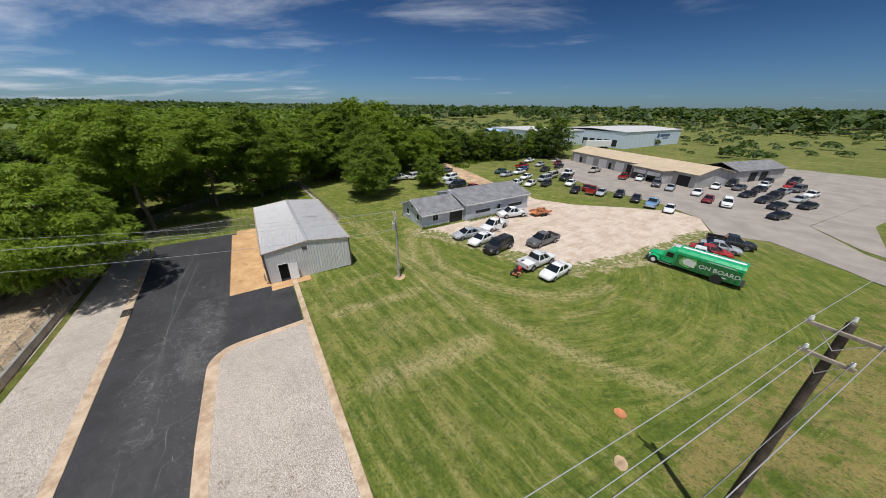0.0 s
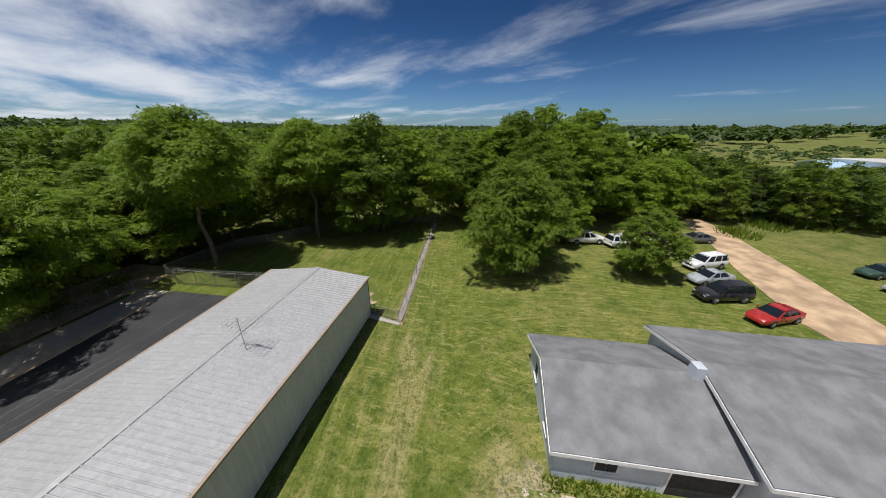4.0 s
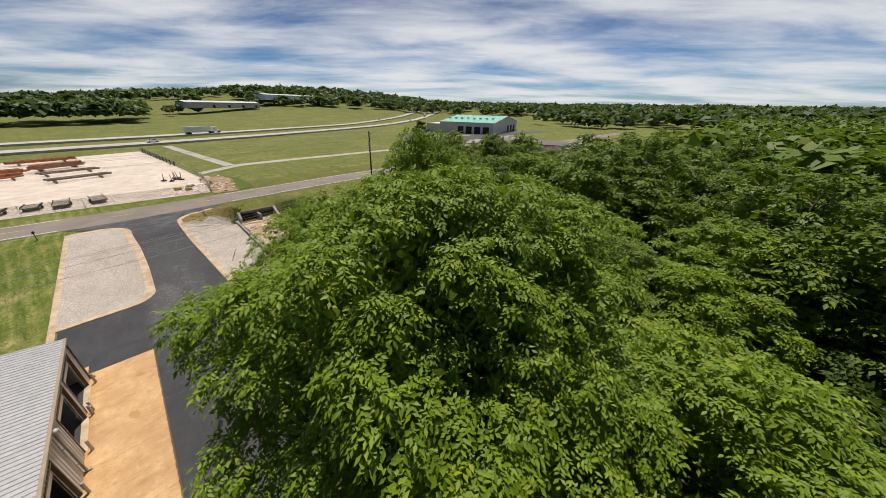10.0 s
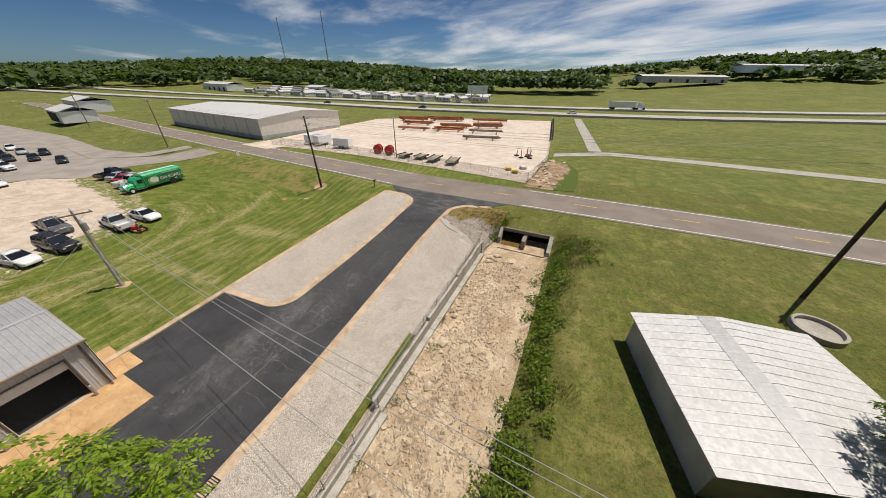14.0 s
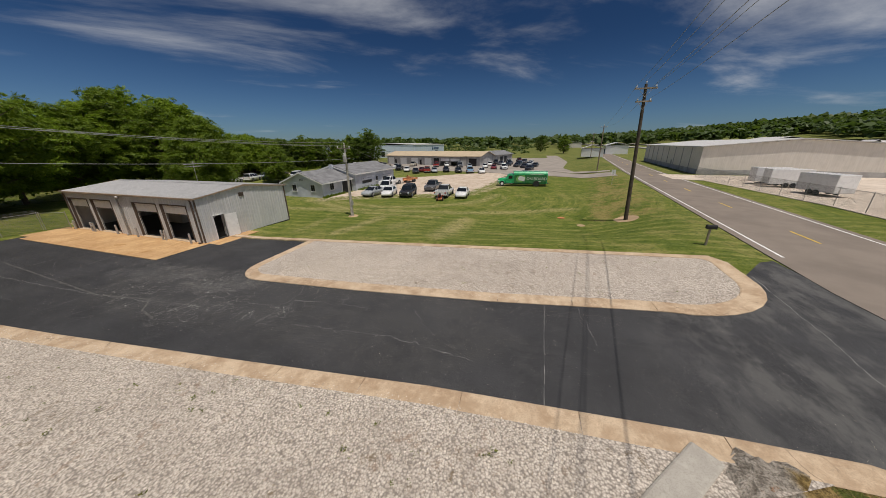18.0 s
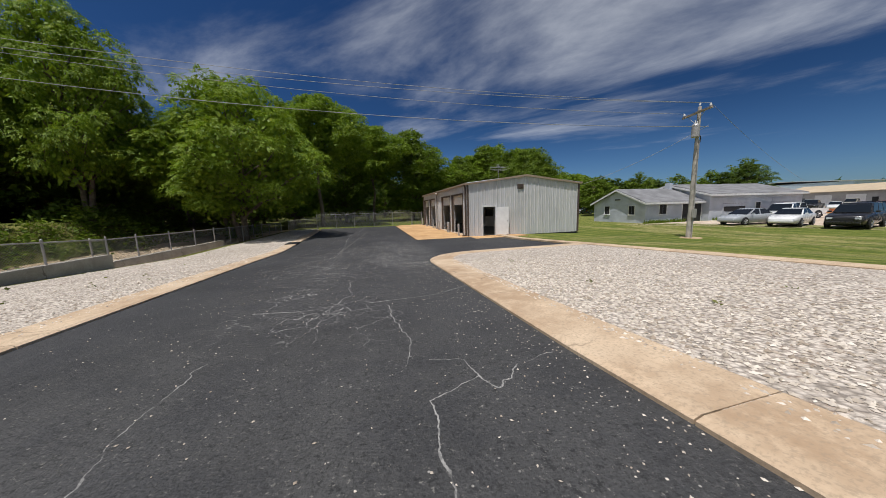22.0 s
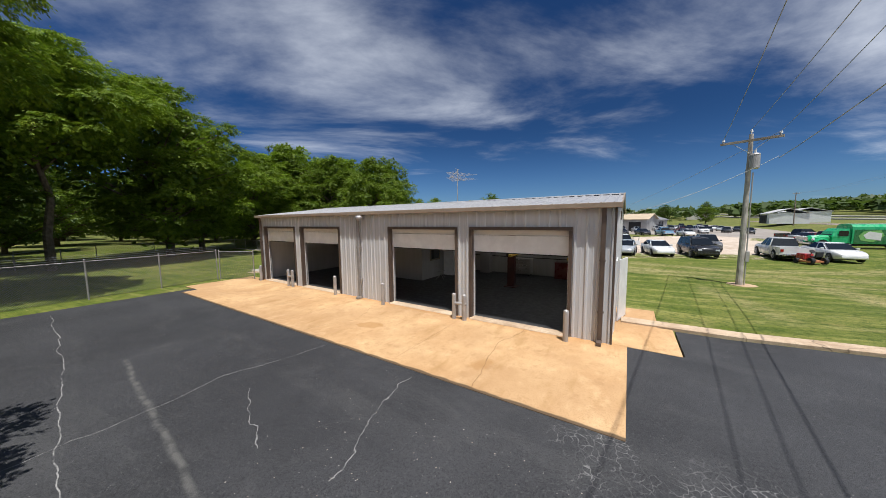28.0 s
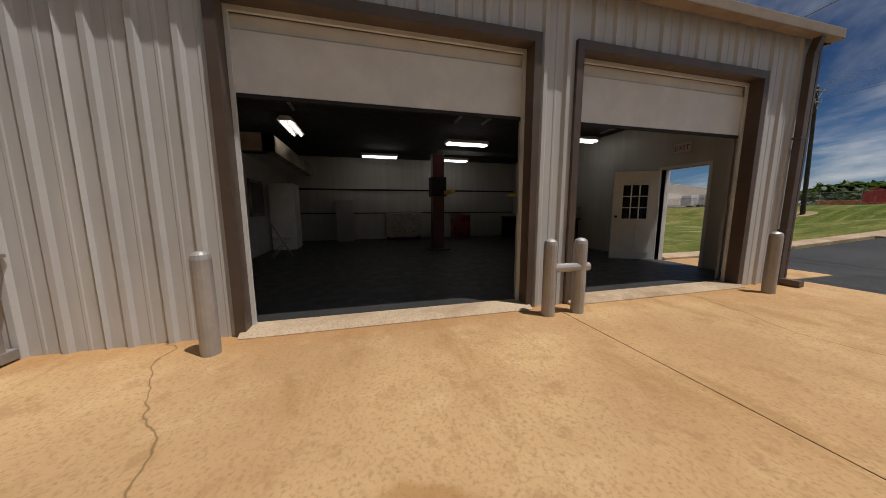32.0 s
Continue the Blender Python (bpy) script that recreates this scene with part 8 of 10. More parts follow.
for x in (0.0, WL - 0.3):
    part("gable_wall", prism(bmesh.new(), [(-WD, 5.6), (0, 5.6), (-WD / 2, 6.9)], "x", x, x + 0.3), M["wh_wall"], wh)
part("roof", gable_house(bmesh.new(), 0, WL, -WD, 0, 5.65, 6.95, "x", 0.4, 0.15), M["wh_roof"], wh, "pale ribbed metal roof")
part("base_band", B(((-0.04, 0.0, 0), (WL, 0.04, 1.1)), ((-0.04, -WD, 0), (0.0, 0.0, 1.1))), M["grey_wall"], wh, "grey wainscot band")
for k in range(1, 9):
    part("downspout", B(((k * 6.2, 0.0, 0.1), (k * 6.2 + 0.12, 0.1, 5.5))), M["grey_wall"], wh)
part("wall_door", B(((20, 0.04, 0.1), (21, 0.08, 2.2))), M["grey_wall"], wh)

# small white-roofed shed west of the creek
sh = thing("lean_shed", "low dark metal shed with a white ribbed roof", "shed", at=(-34.0, 19.4, 1.95), rz=14)
part("wall", B(((-9.6, 0, 0), (0, 0.1, 2.3)), ((-9.6, 0.1, 0), (-9.5, 9.0, 2.3)), ((-0.1, 0.1, 0), (0, 9.0, 2.3)), ((-9.5, 8.9, 0), (-0.1, 9.0, 2.3))), M["grey_wall"], sh)
shroof = part("roof", gable_house(bmesh.new(), -9.6, 0, 0, 9.0, 2.35, 2.85, "y", 0.3, 0.06), M["wh_roof"], sh, "white ribbed metal roof")
for k in range(15):
    part("roof_rib", T(((-9.88, 0.1 + k * 0.63, 2.38), (-4.8, 0.1 + k * 0.63, 2.93), 0.022), ((-4.8, 0.1 + k * 0.63, 2.93), (0.28, 0.1 + k * 0.63, 2.38), 0.022), seg=5), M["wh_roof"], shroof)
part("skylight_strip", prism(bmesh.new(), [(-4.5, 2.89), (-3.5, 2.785), (-3.5, 2.80), (-4.5, 2.905)], "y", -0.25, 9.25), M["steel_roof"], shroof, "grey translucent skylight strip")
pool = thing("stock_tank", "round concrete tank in the grass", "tank", at=(-46.8, 12.5, 1.95))
part("rim", loft(bmesh.new(), [[(r * math.cos(k * math.pi / 12), r * math.sin(k * math.pi / 12), z) for k in range(24)] for r, z in ((1.5, 0), (1.5, 0.5), (1.3, 0.5), (1.3, 0.2))]), M["walk"], pool)

# ---- the steel yard beyond the road ----
YZ = 1.2
drape("steel_yard", [(44, -18.0), (20, -18.3), (-2, -16.2), (-20.5, -13.6), (-22.0, -30), (-19, -62), (-14, -104), (30, -96), (58, -80), (56, -22)], M["paleyard"], 0.06, 6.0, "pale crushed-stone storage yard", "yard")
drape("yard_entrance", [(57, -15), (46, -14.0), (44, -18.5), (56, -22.5)], M["paleyard"], 0.08, 4.0, "pale gravel yard entrance", "drive")


def chain_run(path, h, label, sp):
    return chain_fence("yard_fence", [(x, y, z) for x, y, z in path], h, label, sp, mat="post", group="yard fences")


chain_run([(50, -19.0, 1.2), (20, -18.6, 1.4), (-2, -16.6, 1.6), (-20.8, -14.0, 1.8)], 1.9, "tall chain-link yard fence beside the road", 3.6)
chain_run([(-20.8, -14.0, 1.8), (-22, -30, 1.6), (-19, -62, 1.5), (-14, -104, 1.5)], 1.9, "tall chain-link yard fence with dark screening", 4.5)
yr = random.Random(3)
for k in range(11):
    sk = tagged(new("screen_panel", mesh_of("screen_panel", B(((-0.06, -2.0, 0), (0.06, 2.0, 1.8))), M["dark"])), "dark fabric screen on the yard fence", "screen", "fence screens")
    y = -58 - k * 4.2
    sk.matrix_world = pose(-19.6 + (-(y + 62)) * 0.11 + 0.6, y, 1.45, 0, 0, -6)
for k, (x, y, n_, ln) in enumerate(((0, -49.7, 3, 11), (14.7, -60, 4, 10), (2.2, -61.5, 3, 11), (4.8, -73, 6, 9.5), (15.6, -69, 4, 11), (27, -57.8, 3, 11), (27, -85, 6, 14), (40, -80, 6, 12), (32, -70, 5, 11), (9, -89, 5, 13))):
    st = thing("beam_stack", "stack of rust-red steel beams on timbers", "steel stack", "steel stacks", at=(x, y, road_z(x) + 0.1), rz=14 if k != 3 else 24)
    levels = (1, 2, 1, 3, 2, 1, 3, 3, 2, 2)[k]
    for j in (-0.35, 0.35):
        part("timber", B(((ln * j - 0.15, -1.6, 0), (ln * j + 0.15, 1.6, 0.55))), M["oldwood"], st)
    for r in range(n_):
        for lv in range(levels):
            if yr.random() < 0.85:
                w = yr.uniform(0.16, 0.26)
                y0 = -1.4 + r * 2.8 / n_
                off = yr.uniform(-0.8, 0.8)
                z0 = 0.55 + lv * 0.42
                part("beam", B(((-ln / 2 + off, y0, z0), (ln / 2 + off, y0 + w, z0 + 0.03)), ((-ln / 2 + off, y0, z0 + 0.36), (ln / 2 + off, y0 + w, z0 + 0.4)), ((-ln / 2 + off, y0 + w / 2 - 0.02, z0 + 0.03), (ln / 2 + off, y0 + w / 2 + 0.02, z0 + 0.36))), M["rust"] if k and yr.random() < 0.85 else M["oldwood"], st)
for x, y in ((40.0, -24.5), (36.5, -24.3), (28.5, -23.2)):
    cg = thing("cargo_trailer", "white enclosed cargo trailer parked in the yard", "trailer", "cargo trailers", at=(x, y, road_z(x) + 0.1), rz=84 if x > 30 else 10)
    part("box_body", B(((-2.2, -1.05, 0.45), (2.2, 1.05, 2.5)), bevel=0.06), M["white_paint"], cg)
    for s in (-1.08, 1.08):
        for xx in (-0.4, 0.4):
            part("wheel", T(((xx, s - 0.1, 0.33), (xx, s + 0.1, 0.33), 0.33), seg=14), M["black"], cg)
    part("tongue", B(((2.2, -0.06, 0.45), (3.3, 0.06, 0.55))), M["black"], cg)
for x in (13.2, 16.4):
    rl = thing("pipe_reel", "red steel reel trailer with coiled pipe", "reel", "red reels", at=(x, -21.8, road_z(x) + 0.1), rz=12)
    part("drum", T(((0, -0.5, 1.1), (0, 0.5, 1.1), 0.85), seg=20), M["red"], rl)
    for s in (-0.55, 0.55):
        part("flange", T(((0, s - 0.03, 1.1), (0, s + 0.03, 1.1), 1.05), seg=24), M["red"], rl)
    part("cradle", B(((-1.1, -0.6, 0.25), (1.4, -0.5, 0.35)), ((-1.1, 0.5, 0.25), (1.4, 0.6, 0.35)), ((-0.06, -0.66, 0.3), (0.06, -0.6, 1.1)), ((-0.06, 0.6, 0.3), (0.06, 0.66, 1.1))), M["rust"], rl)
for k, (x, y, w) in enumerate(((8.5, -21.2, 3.0), (4.5, -21.6, 3.2), (1.0, -21.3, 5.0), (-3.6, -21.0, 5.0))):
    fb = thing("flatbed_trailer", "low grey flatbed equipment trailer", "trailer", "flatbed trailers", at=(x, y, road_z(x) + 0.1), rz=80 + 6 * k)
    part("deck", B(((-w / 2, -1.0, 0.55), (w / 2, 1.0, 0.65))), M["oldwood"], fb)
    part("side_rail", B(((-w / 2, -1.05, 0.5), (w / 2, -1.0, 0.85)), ((-w / 2, 1.0, 0.5), (w / 2, 1.05, 0.85))), M["dark"], fb)
    for s in (-1.1, 1.1):
        part("wheel", T(((0, s - 0.1, 0.32), (0, s + 0.1, 0.32), 0.32), seg=12), M["black"], fb)
    part("tongue", B(((w / 2, -0.05, 0.5), (w / 2 + 1.2, 0.05, 0.6))), M["dark"], fb)
for k in range(6):
    x, y = -16.5 + yr.uniform(-2, 2), -33 + yr.uniform(-2.5, 2.5)
    sp = thing("scrap_pile", "upright rusty drill parts and scrap iron", "scrap", "scrap in the yard", at=(x, y, road_z(x) + 0.1), rz=yr.uniform(0, 180))
    part("rod", T(((0, 0, 0), (0.3, 0, 1.9), 0.12, 0.05)), M["rust"], sp)
    part("foot", B(((-0.4, -0.4, 0), (0.5, 0.4, 0.25)), bevel=0.05), M["dark"], sp)
for k, (x, y) in enumerate(((-17.5, -19.0), (-15.8, -20.5), (-18.3, -22.5))):
    pl = thing("pallet_stack", "yellow-wrapped pallet of goods by the fence", "pallet", "pallets in the yard", at=(x, y, road_z(x) + 0.1), rz=20 * k)
    part("pallet", B(((-0.6, -0.5, 0), (0.6, 0.5, 0.14))), M["oldwood"], pl)
    part("load", B(((-0.55, -0.45, 0.14), (0.55, 0.45, 0.55)), bevel=0.03), M["yellow"] if k < 2 else M["white_trim"], pl)
yp = thing("light_pole", "slim wooden yard light pole", "light pole", at=(10.0, -19.8, 1.5))
part("shaft", T(((0, 0, 0), (0.2, 0, 8.6), 0.12, 0.08)), M["wood"], yp)
part("lamp_head", B(((-0.1, -0.5, 8.5), (0.5, 0.5, 8.7))), M["post"], yp)

# side lanes, lots and pads
drape("side_lane", [(-22.5, -40), (-34, -47), (-90, -45), (-130, -40), (-150, -36), (-150, -32), (-128, -36), (-89, -41), (-34, -43), (-22.5, -36.5)], M["walk"], 0.06, 8.0, "pale concrete lane across the grass", "road")
drape("side_lane", [(-33, -46), (-27, -100), (-25, -118), (-22, -118), (-24, -98), (-30, -46)], M["walk"], 0.07, 8.0, "pale concrete lane across the grass", "road")
drape("dark_lot", [(-106, -22), (-112, -45), (-140, -100), (-180, -118), (-186, -108), (-152, -88), (-134, -60), (-190, -70), (-260, -62), (-260, -50), (-180, -52), (-128, -45), (-114, -22)], M["asphalt"], 0.09, 12.0, "dark asphalt lot and drive", "parking lot")
drape("gravel_turnout", [(-125, 12), (-160, 0), (-190, 2), (-180, 26), (-150, 30), (-128, 26)], M["paleyard"], 0.09, 8.0, "pale gravel turnout", "yard")
GRAVEL = [(18.2, 41.6), (21, 37.6), (23.6, 31.5), (25.5, 25.5), (28.3, 20.3), (39, 17.6), (50, 16.9), (60, 16.2), (67.6, 20.4), (68, 24.5), (62, 31), (54, 38), (50, 45), (52, 53), (50, 54), (45, 46), (44.2, 41.8), (30, 41.5)]
drape("gravel_lot", GRAVEL, M["yard"], 0.05, 2.0, "dusty tan gravel lot with tyre tracks", "gravel lot")
drape("dirt_lane", [(46.4, 48.6), (44.9, 59), (47.5, 70), (51.3, 82), (53, 92), (58, 94), (56.5, 83), (54.3, 70), (51.8, 59), (52.4, 53), (51, 47)], M["dirt"], 0.05, 3.0, "orange dirt lane behind the house", "dirt lane")
drape("shop_pavement", [(53, -6.5), (63, -7.5), (70, 1.5), (80, 8.4), (126, 3), (165, 5.5), (160, 28), (140, 33), (112, 36), (96, 33), (107, 78), (98, 80), (78, 60), (72, 45), (71, 28), (67, 20), (60, 15.8), (64, 10), (60, 2)], M["pavement"], 0.06, 4.0, "worn grey parking lot before the repair shop", "parking lot")
drape("side_road", [(165, 5.5), (126, 3), (80, 8.3), (72, 2), (66, -7.6), (70, -8), (76, 0), (90, 2), (126, -2), (200, -1), (200, 6)], M["pavement"], 0.055, 6.0, "pale concrete side drive", "drive")
for k, (x, y, s) in enumerate(((58, 85, 3), (66, 90, 3), (74, 92, 4), (84, 94, 4), (95, 96, 4))):
    tuft_field("junk_weeds", "tall weeds at the back of the lot", [(x, y, s)], 300, 0.08, M["leaf2"], 1.0)

# ---- vehicles ----
CAR = {}


def ring_section(x, hw, zb, zt, tuck=0.9, crown=0.02):
    """A closed section across a car body at x."""
    zm = zb + (zt - zb) * 0.55
    return [(x, -hw * 0.9, zb), (x, -hw * 0.985, zb + (zt - zb) * 0.25), (x, -hw, zm), (x, -hw * 0.97, zt - (zt - zb) * 0.12), (x, -hw * tuck, zt), (x, 0, zt + crown),
            (x, hw * tuck, zt), (x, hw * 0.97, zt - (zt - zb) * 0.12), (x, hw, zm), (x, hw * 0.985, zb + (zt - zb) * 0.25), (x, hw * 0.9, zb)]


# type: length, half width, body stations (x, half width, bottom, top), cabin (base x0 x1, roof x0 x1, belt, roof z), wheel x, wheel radius
SHAPES = dict(
    sedan=dict(st=((-2.36, 0.72, 0.42, 0.86), (-2.25, 0.84, 0.28, 0.98), (-1.6, 0.9, 0.22, 1.0), (0.0, 0.91, 0.2, 0.95), (1.1, 0.9, 0.2, 0.93), (1.9, 0.86, 0.24, 0.82), (2.3, 0.74, 0.3, 0.68), (2.4, 0.6, 0.38, 0.58)),
               cab=(-1.75, 1.15, -0.95, 0.25, 0.93, 1.43), wx=(-1.4, 1.42), wr=0.32),
    suv=dict(st=((-2.5, 0.86, 0.45, 0.95), (-2.42, 0.95, 0.34, 1.12), (-1.5, 0.98, 0.28, 1.12), (0.5, 0.98, 0.28, 1.1), (1.2, 0.97, 0.28, 1.08), (2.1, 0.93, 0.3, 1.0), (2.45, 0.84, 0.36, 0.86), (2.52, 0.7, 0.42, 0.7)),
             cab=(-2.42, 1.25, -2.2, 0.45, 1.1, 1.78), wx=(-1.45, 1.5), wr=0.38),
    pickup=dict(st=((-0.75, 0.97, 0.32, 1.08), (0.6, 0.98, 0.3, 1.08), (1.3, 0.97, 0.3, 1.07), (2.3, 0.94, 0.32, 1.0), (2.72, 0.86, 0.38, 0.88), (2.8, 0.72, 0.44, 0.72)),
                cab=(-0.8, 1.45, -0.6, 0.6, 1.08, 1.78), wx=(-1.75, 1.75), wr=0.39, bed=(-2.85, -0.78)),
    van=dict(st=((-2.5, 0.9, 0.4, 1.0), (-2.45, 0.97, 0.32, 1.1), (0.5, 0.98, 0.3, 1.1), (1.6, 0.96, 0.3, 1.02), (2.3, 0.88, 0.34, 0.9), (2.45, 0.74, 0.4, 0.7)),
             cab=(-2.47, 1.85, -2.35, 1.0, 1.05, 1.85), wx=(-1.5, 1.55), wr=0.34),
)


def smooth_stations(st, n=4):
    """More sections between the given ones, on a smooth curve through them."""
    st = [Vector(q) for q in st] if len(st[0]) == 4 else st
    out = []
    for k in range(len(st) - 1):
        p0, p1, p2, p3 = st[max(0, k - 1)], st[k], st[k + 1], st[min(len(st) - 1, k + 2)]
        for j in range(n):
            u = j / n
            out.append(0.5 * (2 * p1 + (p2 - p0) * u + (2 * p0 - 5 * p1 + 4 * p2 - p3) * u * u + (3 * p1 - p0 - 3 * p2 + p3) * u ** 3))
    out.append(st[-1])
    return out


def soften(me, deg=38):
    me.polygons.foreach_set("use_smooth", np.ones(len(me.polygons), dtype=bool))
    me.set_sharp_from_angle(angle=radians(deg))
    return me


def quad_panel(pts, lift):
    """A thin pane laid lift outside four corners."""
    bm = bmesh.new()
    p = [Vector(q) for q in pts]
    nrm = (p[1] - p[0]).cross(p[3] - p[0]).normalized()
    c = sum(p, Vector()) / 4
    out = [c + (q - c) * 0.95 + nrm * lift for q in p]
    bm.faces.new([bm.verts.new(q) for q in out])
    r = bmesh.ops.extrude_face_region(bm, geom=bm.faces[:])
    for v in r["geom"]:
        if isinstance(v, bmesh.types.BMVert):
            v.co -= nrm * lift * 1.6
    bmesh.ops.recalc_face_normals(bm, faces=bm.faces[:])
    return bm


def car_meshes(kind):
    if kind in CAR:
        return CAR[kind]
    s = SHAPES[kind]
    out = {}
    bm = loft(bmesh.new(), [ring_section(*q) for q in smooth_stations(s["st"])])
    if "bed" in s:
        a, b = s["bed"]
        box(bm, (a, -0.97, 0.5), (a + 0.06, 0.97, 1.08))
        box(bm, (a + 0.06, -0.97, 0.45), (b, -0.9, 1.1))
        box(bm, (a + 0.06, 0.9, 0.45), (b, 0.97, 1.1))
        box(bm, (a + 0.06, -0.9, 0.55), (b, 0.9, 0.62))
    out["body"] = soften(mesh_of("body", bm, M["car_white"]), 50)
    b0, b1, r0, r1, zb, zr = s["cab"]
    hw = s["st"][2][1]
    base = [(b0, -hw * 0.92, zb - 0.02), (b1, -hw * 0.9, zb - 0.02), (b1, hw * 0.9, zb - 0.02), (b0, hw * 0.92, zb - 0.02)]
    top = [(r0, -hw * 0.74, zr), (r1, -hw * 0.72, zr), (r1, hw * 0.72, zr), (r0, hw * 0.74, zr)]
    bm = bmesh.new()
    vb, vt = [bm.verts.new(p) for p in base], [bm.verts.new(p) for p in top]
    bm.faces.new(vt)
    for k in range(4):
        bm.faces.new((vb[k], vb[(k + 1) % 4], vt[(k + 1) % 4], vt[k]))
    bmesh.ops.bevel(bm, geom=[e for e in bm.edges if len(e.link_faces) == 2], offset=0.11, segments=4, affect="EDGES")
    bmesh.ops.recalc_face_normals(bm, faces=bm.faces[:])
    for v in bm.verts:
        if v.co.z > zr - 0.12:
            v.co.z += 0.05 * (1 - (v.co.y / hw) ** 2) * max(0.0, 1 - ((v.co.x - (r0 + r1) / 2) / (0.62 * (r1 - r0))) ** 2)
    out["cabin"] = soften(mesh_of("cabin", bm, M["car_white"]), 50)
    P = [Vector(p) for p in base] + [Vector(p) for p in top]
    up = Vector((0, 0, 0.03))

    def lerp4(a, b, c, d, x0, x1):
        return [a.lerp(b, x0) + up, a.lerp(b, x1) + up, d.lerp(c, x1) - up * 0.6, d.lerp(c, x0) - up * 0.6]

    out["windshield"] = mesh_of("windshield", quad_panel([P[1] + up, P[2] + up, P[6] - up * 0.5, P[5] - up * 0.5], 0.012), M["glass"])
    out["rear_window"] = mesh_of("rear_window", quad_panel([P[3] + up, P[0] + up, P[4] - up * 0.5, P[7] - up * 0.5], 0.012), M["glass"])
    cuts = ((0.08, 0.49), (0.53, 0.9)) if kind != "suv" else ((0.05, 0.3), (0.33, 0.62), (0.65, 0.93))
    if kind == "van":
        cuts = ((0.05, 0.33), (0.36, 0.66), (0.69, 0.93))
    for j, (u0, u1) in enumerate(cuts):
        out["side_window%da" % j] = mesh_of("side_window", quad_panel(lerp4(P[0], P[1], P[5], P[4], u0, u1), 0.012), M["glass"])
        out["side_window%db" % j] = mesh_of("side_window", quad_panel(lerp4(P[3], P[2], P[6], P[7], u0, u1)[::-1], 0.012), M["glass"])
    wr = s["wr"]
    bm = bmesh.new()
    loft(bm, [[(r * math.cos(k * math.pi / 9), y, r * math.sin(k * math.pi / 9)) for k in range(18)] for y, r in ((-0.11, wr * 0.72), (-0.11, wr * 0.93), (-0.08, wr), (0.08, wr), (0.11, wr * 0.93), (0.11, wr * 0.72))])
    out["tyre"] = mesh_of("tyre", bm, M["black"])
    bm = bmesh.new()
    tube(bm, (0, -0.115, 0), (0, 0.115, 0), wr * 0.2, seg=10)
    for k in range(5):
        a = 2 * math.pi * k / 5
        tube(bm, (0, -0.112, 0), (wr * 0.62 * math.cos(a), -0.112, wr * 0.62 * math.sin(a)), 0.035, seg=5)
        tube(bm, (0, 0.112, 0), (wr * 0.62 * math.cos(a), 0.112, wr * 0.62 * math.sin(a)), 0.035, seg=5)
    loft(bm, [[(r * math.cos(k * math.pi / 8), y, r * math.sin(k * math.pi / 8)) for k in range(16)] for y, r in ((-0.116, wr * 0.7), (-0.116, wr * 0.6), (0.116, wr * 0.6), (0.116, wr * 0.7))], caps=False)
    out["rim"] = mesh_of("rim", bm, M["rim"])
    # black disc on the uncut body paints the shaded hollow round a wheel
    bm = bmesh.new()
    tube(bm, (0, -0.02, 0), (0, 0.0, 0), wr * 1.16, seg=18)
    out["dark_arch_disc"] = mesh_of("dark_arch_disc", bm, M["black"])
    xf = s["st"][-2][0]
    hf = s["st"][-2][1]
    zf = s["st"][-2][3]
    xb = (s["bed"][0] if "bed" in s else s["st"][0][0])
    zt = 0.95 if "bed" in s else s["st"][0][3] + 0.05
    out["headlight"] = mesh_of("headlight", B(((xf - 0.1, -0.14, zf - 0.2), (xf + 0.07, 0.14, zf - 0.06)), bevel=0.02), M["lamp_clear"])
    out["taillight"] = mesh_of("taillight", B(((xb - 0.03, -0.09, zt - 0.2), (xb + 0.14, 0.09, zt + 0.02)), bevel=0.015), M["lamp_red"])
    out["grille"] = mesh_of("grille", B(((xf - 0.1, -hf * 0.5, zf - 0.3), (xf + 0.075, hf * 0.5, zf - 0.1)), bevel=0.015), M["black"])
    out["bumper"] = mesh_of("bumper", B(((xf, -hf * 0.92, 0.34), (xf + 0.13, hf * 0.92, 0.52)), bevel=0.04), M["car_white"])
    out["rear_bumper"] = mesh_of("rear_bumper", B(((xb - 0.08, -0.8, 0.4), (xb + 0.1, 0.8, 0.58)), bevel=0.04), M["chrome"] if "bed" in s else M["car_white"])
    out["mirror"] = mesh_of("mirror", B(((-0.06, -0.1, -0.06), (0.06, 0.1, 0.07)), bevel=0.03), M["car_white"])
    out["underbody"] = mesh_of("underbody", B(((xb + 0.3, -0.78, 0.2), (xf - 0.3, 0.78, 0.4))), M["black"])
    CAR[kind] = out
    return out


KINDWORD = dict(sedan="sedan", suv="sport utility vehicle", pickup="pickup truck", van="passenger van")


